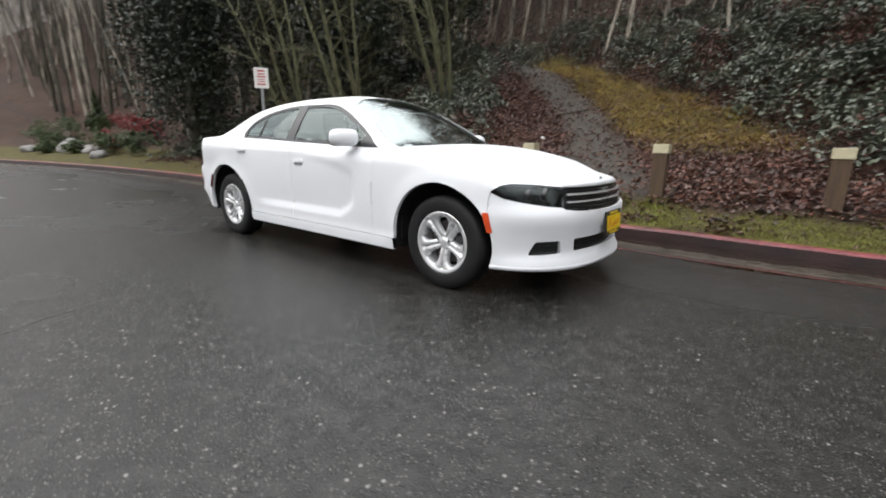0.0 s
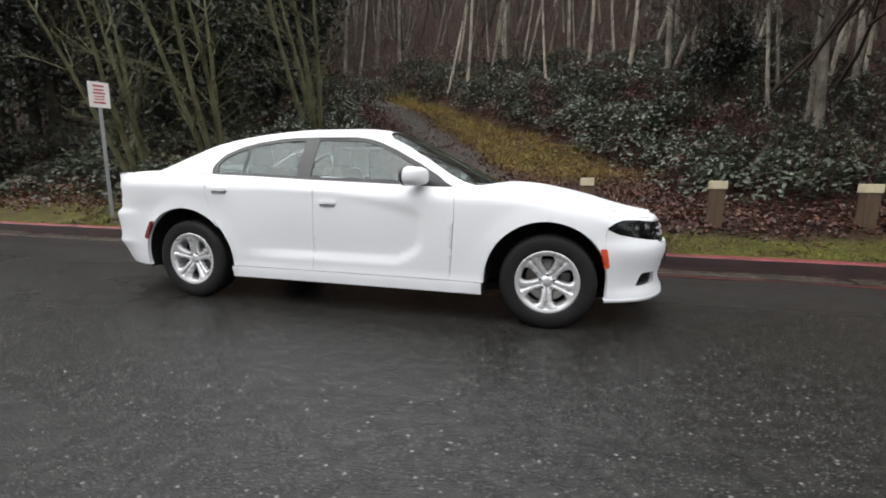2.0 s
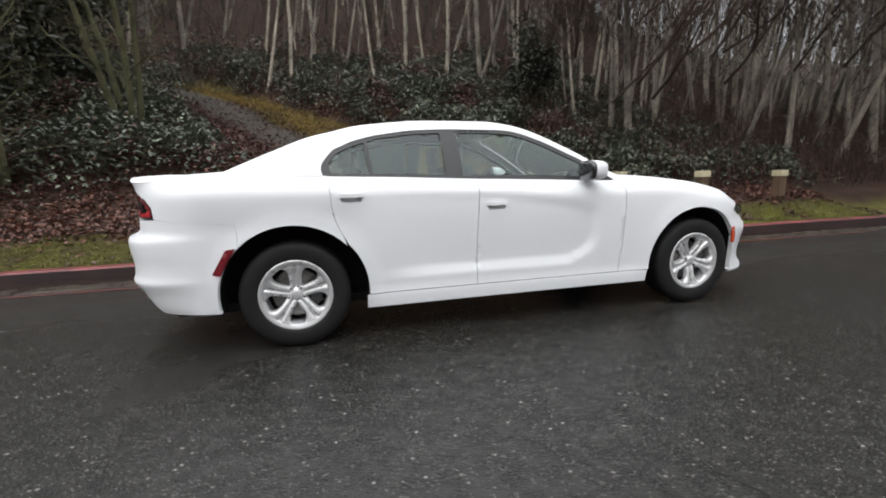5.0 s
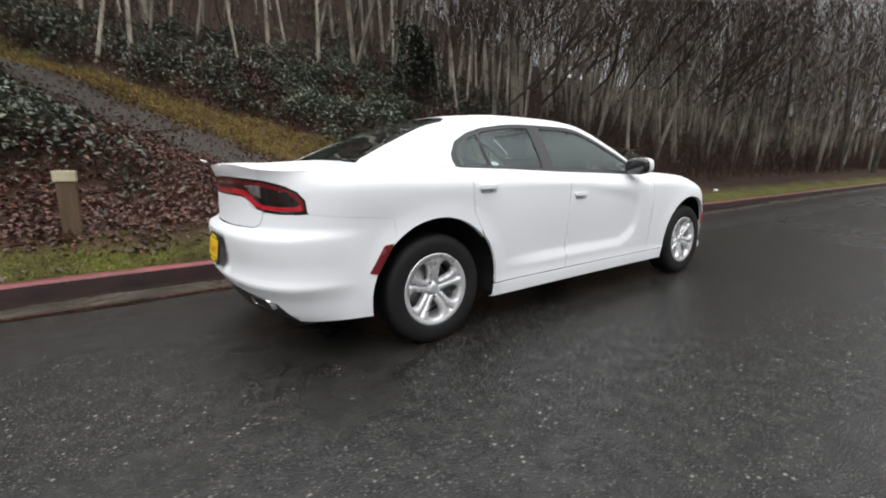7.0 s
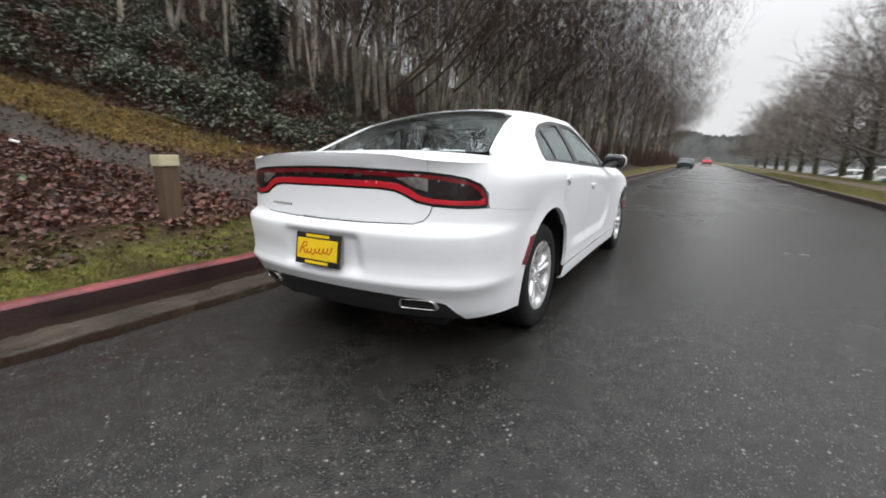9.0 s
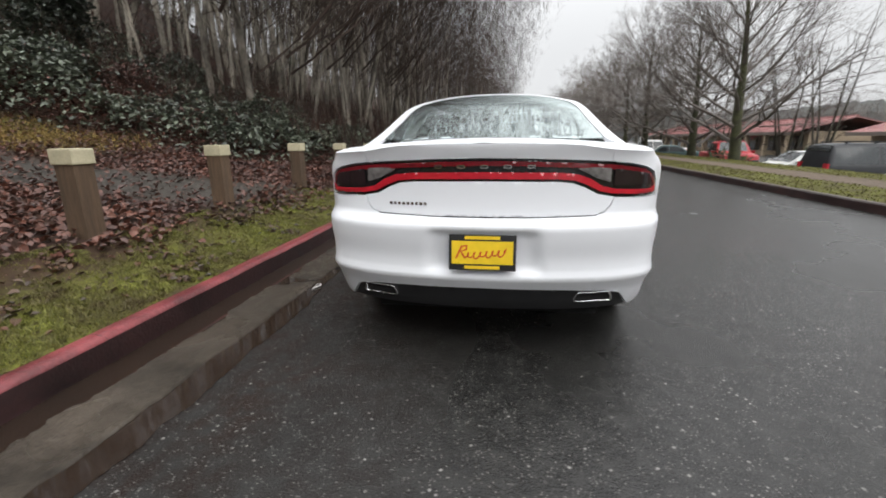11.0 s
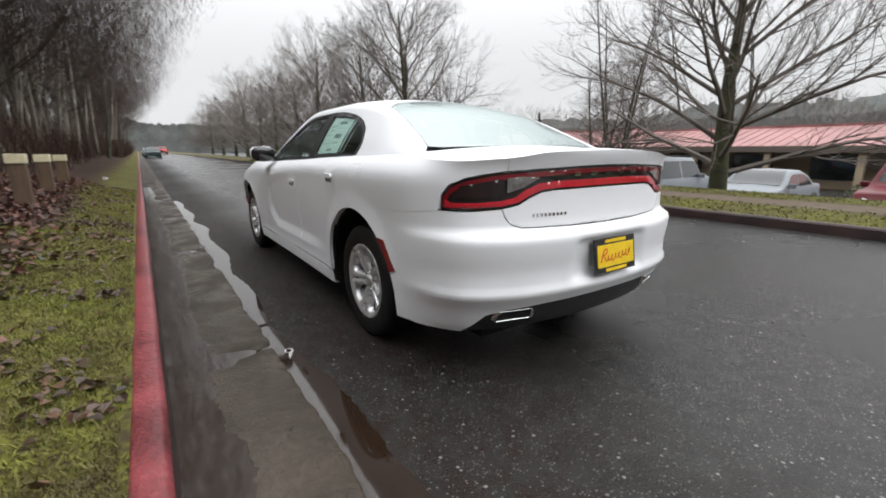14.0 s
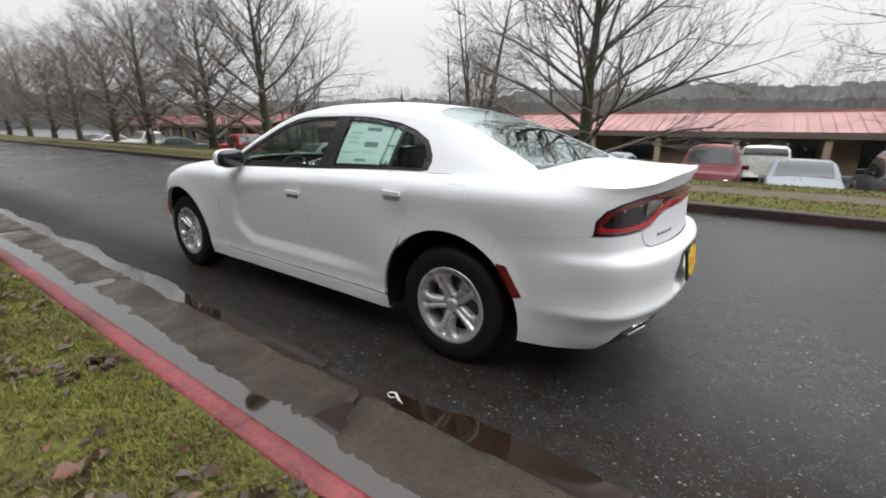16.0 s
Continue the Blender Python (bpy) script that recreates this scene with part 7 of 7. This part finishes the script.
def parked(kind, x, y, heading, body_m, label, group="cars in the car park"):
    length, width, wr, prof, belt_z, (b0, b1, r0, r1) = KINDS[kind]
    top = curve1(prof)
    w = width / 2
    e = new({"suv": "suv", "sedan": "saloon_car", "pickup": "pickup_truck"}[kind])
    base = ground_z(x, y) if y < -8 or y > 2.2 else 0.0
    e.matrix_basis = pose(x, y, base, 0, 0, heading)
    tagged(e, label, {"suv": "car", "sedan": "car", "pickup": "truck"}[kind], group)
    xs = sorted(set(list(np.linspace(0, length, 34)) + [p[0] for p in prof]))
    x_off = length / 2

    def section(u):
        z = top(u)
        plan = 1 - 0.10 * (abs(u - length / 2) / (length / 2)) ** 5
        ww = w * plan
        cab = max(0.0, z - belt_z - 0.03)
        zb = min(belt_z, z - 0.02)
        inn = 0.93 * ww - cab * 0.24
        return [(ww * 0.93, 0.26), (ww * 0.99, 0.36), (ww, 0.62), (ww * 0.985, zb - 0.06), (ww * 0.95, zb), (min(inn + 0.02, ww * 0.93), lerp(zb, z, 0.85) if cab else zb + 0.01), (inn * 0.9, z - 0.005), (0, z + 0.02)]

    verts, faces = [], []
    secs = [section(u) for u in xs]
    row = []
    for u, sc in zip(xs, secs):
        full = [(q, z) for q, z in sc] + [(-q, z) for q, z in sc[::-1][1:]]
        row.append(len(full))
        verts += [(u - x_off, q, z) for q, z in full]
    k = row[0]
    for i in range(len(xs) - 1):
        faces += [(i * k + j, i * k + j + 1, (i + 1) * k + j + 1, (i + 1) * k + j) for j in range(k - 1)]
    faces += [tuple(range(k)), tuple(reversed(range((len(xs) - 1) * k, len(xs) * k)))]
    # wheel openings: push the flank in round each wheel
    wx = (0.18 * length, 0.81 * length)
    part_mesh("body", mesh_from("body", verts, faces), body_m, e, smooth=True)

    def side_y(u, z):
        sc = section(u)
        return float(np.interp(z, [sc[4][1], sc[5][1]], [sc[4][0], sc[5][0]]))

    for sg in (1, -1):
        cuts = [lerp(b0, b1, 0.06), lerp(b0, b1, 0.50), lerp(b0, b1, 0.53), lerp(b0, b1, 0.93)]
        for a, b in ((0, 1), (2, 3)):
            n = 8
            vs = []
            for i in range(n + 1):
                u = lerp(cuts[a], cuts[b], i / n)
                z0, z1 = belt_z + 0.03, min(top(u) - 0.12, 9)
                z1 = max(z1, z0 + 0.01)
                vs += [(u - x_off, sg * (side_y(u, z0) + 0.006), z0), (u - x_off, sg * (side_y(u, z1) + 0.006), z1)]
            fs = [(2 * i, 2 * i + 2, 2 * i + 3, 2 * i + 1) for i in range(n)]
            part_mesh("side_window", mesh_from("side_window", vs, fs if sg < 0 else [tuple(reversed(f)) for f in fs]), M_DGLASS, e)
        for cx in wx:
            v, f = lathe([(0.001, -0.09), (wr * 0.6, -0.095), (wr * 0.64, -0.115), (wr * 0.9, -0.12), (wr, -0.09), (wr, 0.1)], 24)
            o = part_mesh("wheel", mesh_from("wheel", [(p[0], p[1] if sg < 0 else -p[1], p[2]) for p in v], f), [M_RUBBER, M_ALLOY], e, smooth=True)
            o.location = (cx - x_off, sg * (w - 0.10), wr)
            o.data.polygons.foreach_set("material_index", [1 if i % 5 < 2 else 0 for i in range(len(f))])
            v, f = lathe([(wr + 0.07, -0.005), (wr + 0.07, 0.02), (wr, 0.05)], 28)
            o = part_mesh("arch", mesh_from("arch", v, f), M_BLACK, e)
            o.location = (cx - x_off, sg * (w + 0.0), wr)
        part("headlight", box_bm(length - 0.10 - x_off, length - 0.01 - x_off, min(sg * 0.52 * w, sg * 0.88 * w), max(sg * 0.52 * w, sg * 0.88 * w), 0.66, 0.80, 0.02), M_GREYLENS, e, "clear headlight")
        zt = 0.95 if kind != "sedan" else 0.80
        part("tail_light", box_bm(-0.01 - x_off, 0.06 - x_off, min(sg * 0.66 * w, sg * 0.9 * w), max(sg * 0.66 * w, sg * 0.9 * w), zt - 0.14, zt + (0.18 if kind == "suv" else 0.05), 0.02), M_REDLENS, e, "red tail light")
        part("door_mirror", box_bm(b1 - 0.35 - x_off, b1 - 0.22 - x_off, min(sg * w * 0.97, sg * (w + 0.17)), max(sg * w * 0.97, sg * (w + 0.17)), belt_z, belt_z + 0.14, 0.03), body_m, e)
    for nm, ua, ub in (("windscreen", r1 + 0.06, b1 - 0.12), ("rear_window", b0 + 0.04, r0 - 0.02)):
        n, vs = 6, []
        for i in range(n + 1):
            u = lerp(ua, ub, i / n)
            z = top(u)
            cab = max(0.0, z - belt_z)
            hw = 0.80 * w - cab * 0.2
            vs += [(u - x_off + (0.012 if nm == "windscreen" else -0.012), s_ * hw, z + 0.014 + (0.012 if abs(s_) < 0.5 else 0)) for s_ in (-1, 0, 1)]
        fs = []
        for i in range(n):
            fs += [(i * 3 + j, i * 3 + j + 1, i * 3 + j + 4, i * 3 + j + 3) for j in range(2)]
        part_mesh(nm, mesh_from(nm, vs, fs), M_DGLASS, e)
    if kind == "suv":
        for sg in (1, -1):
            rail = bmesh.new()
            box(rail, 0.55 - x_off, 2.5 - x_off, sg * 0.60 - 0.02, sg * 0.60 + 0.02, 1.845, 1.875)
            for u in (0.6, 1.5, 2.45):
                box(rail, u - 0.03 - x_off, u + 0.03 - x_off, sg * 0.60 - 0.018, sg * 0.60 + 0.018, 1.77, 1.85)
            part("roof_rail", rail, M_BLACK, e, "black roof rail")
            v, f = lathe([(0.001, -0.02), (0.075, -0.015), (0.09, 0.0), (0.09, 0.03)], 20)
            o = part_mesh("lamp_ring", mesh_from("lamp_ring", [(-q[1], q[0], q[2]) for q in v], f), M_CHROME, e, "round chrome headlight", True)
            o.location = (length - x_off + 0.0, sg * 0.64 * w, 0.80)
        for k in range(7):
            part("grille_slot", box_bm(length - x_off, length + 0.012 - x_off, -0.36 * w + k * 0.11 * w, -0.30 * w + k * 0.11 * w, 0.66, 0.86, 0.006), M_GLOSSBLACK, e)
    part("front_grille", box_bm(length - 0.06 - x_off, length + 0.005 - x_off, -0.45 * w, 0.45 * w, 0.60, 0.78, 0.015), M_BLACK, e)
    part("bumper", box_bm(length - 0.12 - x_off, length + 0.05 - x_off, -0.93 * w, 0.93 * w, 0.34, 0.56, 0.04), body_m if kind == "sedan" else M_TRIMGREY, e)
    part("rear_bumper", box_bm(-0.06 - x_off, 0.12 - x_off, -0.93 * w, 0.93 * w, 0.36, 0.60, 0.04), body_m if kind == "sedan" else M_TRIMGREY, e)
    return e


parked("suv", -1.5, -15.0, 90, P_RED, "dark red boxy off-road car parked facing the road")
parked("suv", -2.95, -18.3, -90, P_WHITE, "white off-road car parked with its rear to the road")
parked("sedan", -3.95, -14.7, 90, P_SILVER, "silver saloon car parked facing the road")
parked("suv", -6.3, -14.6, -90, P_DARK, "black off-road car parked with its rear to the road")
parked("suv", 4.9, -14.3, -90, P_SILVER, "silver and dark off-road car parked with its rear to the road")
parked("sedan", 7.9, -14.6, 68, P_BLUE, "steel blue saloon car parked facing the road")
parked("sedan", 11.2, -14.6, 78, P_PEWTER, "pewter grey saloon car wet with rain in the car park")
parked("suv", 13.4, -13.4, -90, P_DARK, "black off-road car in the car park")
parked("sedan", 1.9, -14.6, 90, P_SILVER, "silver-grey saloon car beside the silver off-road car")
parked("suv", 12.4, -18.6, -90, P_DARK, "black off-road car in the far row")
parked("sedan", 16.4, -12.6, 90, P_WHITE, "off-white saloon car in the car park")
parked("pickup", 24.5, -13.2, 172, P_BRIGHT, "bright red pickup truck parked along the strip")
parked("sedan", 33.0, -12.4, 80, P_GREEN, "dark green saloon car in the car park")
parked("pickup", 38.0, -13.0, 95, P_WHITE, "white pickup truck in the car park")
parked("sedan", 52.0, -13.0, 90, P_SILVER, "silver saloon car far along the car park")
parked("sedan", 47.5, -13.0, 90, P_WHITE, "white saloon car far along the car park")
parked("sedan", 68.0, 0.4, 180, P_GREEN, "dark saloon car parked far along the kerb", "cars along the road")
parked("sedan", 78.0, 0.5, 180, P_SILVER, "silver saloon car parked far along the kerb", "cars along the road")
parked("sedan", 90.0, 0.5, 180, P_SILVER, "pale saloon car parked far along the kerb", "cars along the road")
parked("pickup", 118.0, -2.6, 180, P_BRIGHT, "red truck far off on the road", "cars along the road")


def building(x0, x1, y, depth, base, eave, ridge, roof_m, label):
    """A long low block with a deep metal roof, posts and window bays."""
    e = tagged(new("shop_building"), label, "building", "low buildings")
    e.location = ((x0 + x1) / 2, y, base)
    L = (x1 - x0) / 2
    part("wall", box_bm(-L, L, -depth, -1.6, 0, eave - base, 0.0), M_WALL, e, "tan rendered wall")
    h0, h1 = eave - base, ridge - base
    vs = [(-L - 0.4, 0.4, h0), (L + 0.4, 0.4, h0), (L + 0.4, -depth / 2, h1), (-L - 0.4, -depth / 2, h1), (L + 0.4, -depth - 0.4, h0), (-L - 0.4, -depth - 0.4, h0)]
    vs += [(a, b, c - 0.12) for a, b, c in vs]
    fs = [(0, 1, 2, 3), (3, 2, 4, 5), (6, 9, 8, 7), (9, 11, 10, 8), (0, 6, 7, 1), (5, 4, 10, 11), (0, 3, 9, 6), (3, 5, 11, 9), (1, 7, 8, 2), (2, 8, 10, 4)]
    r = part_mesh("roof", mesh_from("roof", vs, fs), roof_m, e, "faded red standing-seam metal roof")
    seams = bmesh.new()
    slope = math.atan2(h1 - h0, depth / 2 + 0.4)
    run = (depth / 2 + 0.4) / math.cos(slope)
    n = int(2 * L / 0.6)
    for k in range(n + 1):
        xx = -L + 2 * L * k / n
        m = Matrix.Translation((xx, 0.4, h0)) @ Matrix.Rotation(-slope, 4, "X")
        box(seams, -0.02, 0.02, -run, 0, 0.0, 0.045, m)
    part("roof_seam", seams, roof_m, r, kind="stuff")
    part("fascia", box_bm(-L - 0.4, L + 0.4, 0.36, 0.46, h0 - 0.34, h0 + 0.01), M_FASCIA, e, "dark brown fascia board")
    part("ridge_cap", box_bm(-L - 0.4, L + 0.4, -depth / 2 - 0.15, -depth / 2 + 0.15, h1 - 0.04, h1 + 0.12), M_ROOF, e)
    k = -L + 0.5
    while k < L - 2.5:
        part("window", box_bm(k + 0.3, k + 2.6, -1.62, -1.54, 0.55, eave - base - 0.45), M_DGLASS, e, "dark shop window")
        part("column", box_bm(k - 0.16, k + 0.16, 0.0, 0.32, 0, h0 - 0.3, 0.02), M_WALL, e, "tan column")
        k += 4.2
    part("rooftop_unit", box_bm(-0.8, 0.8, -depth * 0.5 - 0.5, -depth * 0.5 + 0.5, h1, h1 + 0.35, 0.03), M_SIGNWHITE, e)


building(-44, 17, -29, 10, -1.2, 1.25, 2.5, M_ROOF, "long low shop building with a faded red metal roof")
building(21, 44, -33, 11, -1.2, 1.35, 2.9, M_ROOF, "low tan building with a red metal roof")
building(48, 100, -30, 11, -1.2, 1.5, 3.0, M_ROOF, "far low building with a bright red metal roof")

# low signs and a box in the car park
for sx, sy in ((-2.9, -9.7), (-5.9, -16.0), (27.5, -9.0)):
    s_ = tagged(new("small_sign"), "small pale sign on a short post beside the car park", "sign", "small signs")
    s_.location = (sx, sy, ground_z(sx, sy))
    part("post", box_bm(-0.02, 0.02, -0.02, 0.02, -0.05, 0.9, 0.004), M_GALV, s_)
    part("plate", box_bm(-0.13, 0.13, 0.02, 0.026, 0.62, 0.95, 0.002), M_SIGNWHITE, s_)

for k, (sx, sy, sr) in enumerate(((-0.5, -22.5, 0.9), (-9.0, -23.5, 1.1), (6, -22.8, 0.8), (17.5, -22.5, 1.2), (23, -12.2, 1.2), (-14, -24, 1.0), (30, -21, 1.3))):
    leafy("car_park_hedge", sx, sy, sr * 1.8, sr, sr * 0.55, 1400, 0.14, M_SHRUB, "clipped green hedge in the car park", "hedge", 60 + k, group="car park hedges")
leafy("small_conifer", 16.5, -19.5, 0.9, 0.9, 2.0, 2600, 0.16, M_NEEDLE, "narrow dark conifer in the car park", "conifer", 71, cone=True)

# ---------------------------------------------------------------- distance: wooded ridges, their haze painted as pale colour
def ridge(name, pts, seed, h0, h1, material, label):
    r = random.Random(seed)
    verts, faces = [], []
    n = 620
    for i in range(n + 1):
        t = i / n
        f = t * (len(pts) - 1)
        j = min(len(pts) - 2, int(f))
        x, y = lerp(pts[j][0], pts[j + 1][0], f - j), lerp(pts[j][1], pts[j + 1][1], f - j)
        h = lerp(h0, h1, 0.5 + 0.5 * noise.noise((t * 9, seed, 0))) + 2.4 * abs(noise.noise((t * 60, seed, 3))) + 1.3 * noise.noise((t * 170, seed, 5)) + r.uniform(0, 0.5)
        verts += [(x, y, -3), (x, y, h * 0.7), (x + r.uniform(-0.5, 0.5), y - 3, h)]
    faces = [(i * 3 + j, i * 3 + j + 3, i * 3 + j + 4, i * 3 + j + 1) for i in range(n) for j in range(2)]
    return tagged(part_mesh(name, mesh_from(name, verts, faces), material), label, "backdrop", kind="structure")


ridge("backdrop_ridge", [(-160, -130), (0, -150), (120, -150), (330, -120)], 3, 9, 17, M_HAZE, "grey-green wooded ridge in the distance, haze put into its colour")
ridge("backdrop_wood", [(330, -120), (380, -30), (380, 60), (300, 120)], 5, 14, 24, M_HAZE, "trees at the far end of the road, haze put into their colour")
twig_pos = scatter(60000, -60, 150, -62, -44, lambda x, y: 0.4 + 0.5 * sstep(-0.2, 0.3, noise.noise((x * 0.12, y * 0.1, 2.0))), rs, lambda x, y, h: 0.3 + 8.5 * h * (0.75 + 0.6 * noise.noise((x * 0.2, 3.0, 1.0))))
tagged(part_mesh("far_tree_tops", blade_mesh("far_tree_tops", twig_pos, rs.uniform(0.8, 2.2, len(twig_pos)), rs, 0.5, 0.013), M_TWIGHAZED), "bare tree tops behind the low buildings", "trees", kind="stuff")
twig_pos = scatter(9000, 24, 130, -14.5, -8.5, lambda x, y: 0.9, rs, lambda x, y, h: 2.2 + 6.0 * h)
tagged(part_mesh("far_street_twigs", blade_mesh("far_street_twigs", twig_pos, rs.uniform(0.5, 1.6, len(twig_pos)), rs, 0.6, 0.009), M_TWIGHAZED), "fine bare twigs of the far street trees", "twigs", kind="stuff")
# the mist over this hill is only its pale colour
ridge("backdrop_hill", [(-210, -70), (-190, 0), (-160, 90), (-60, 190)], 8, 60, 80, M_MIST, "brown wooded hill behind the bend of the road, paled to imitate mist")
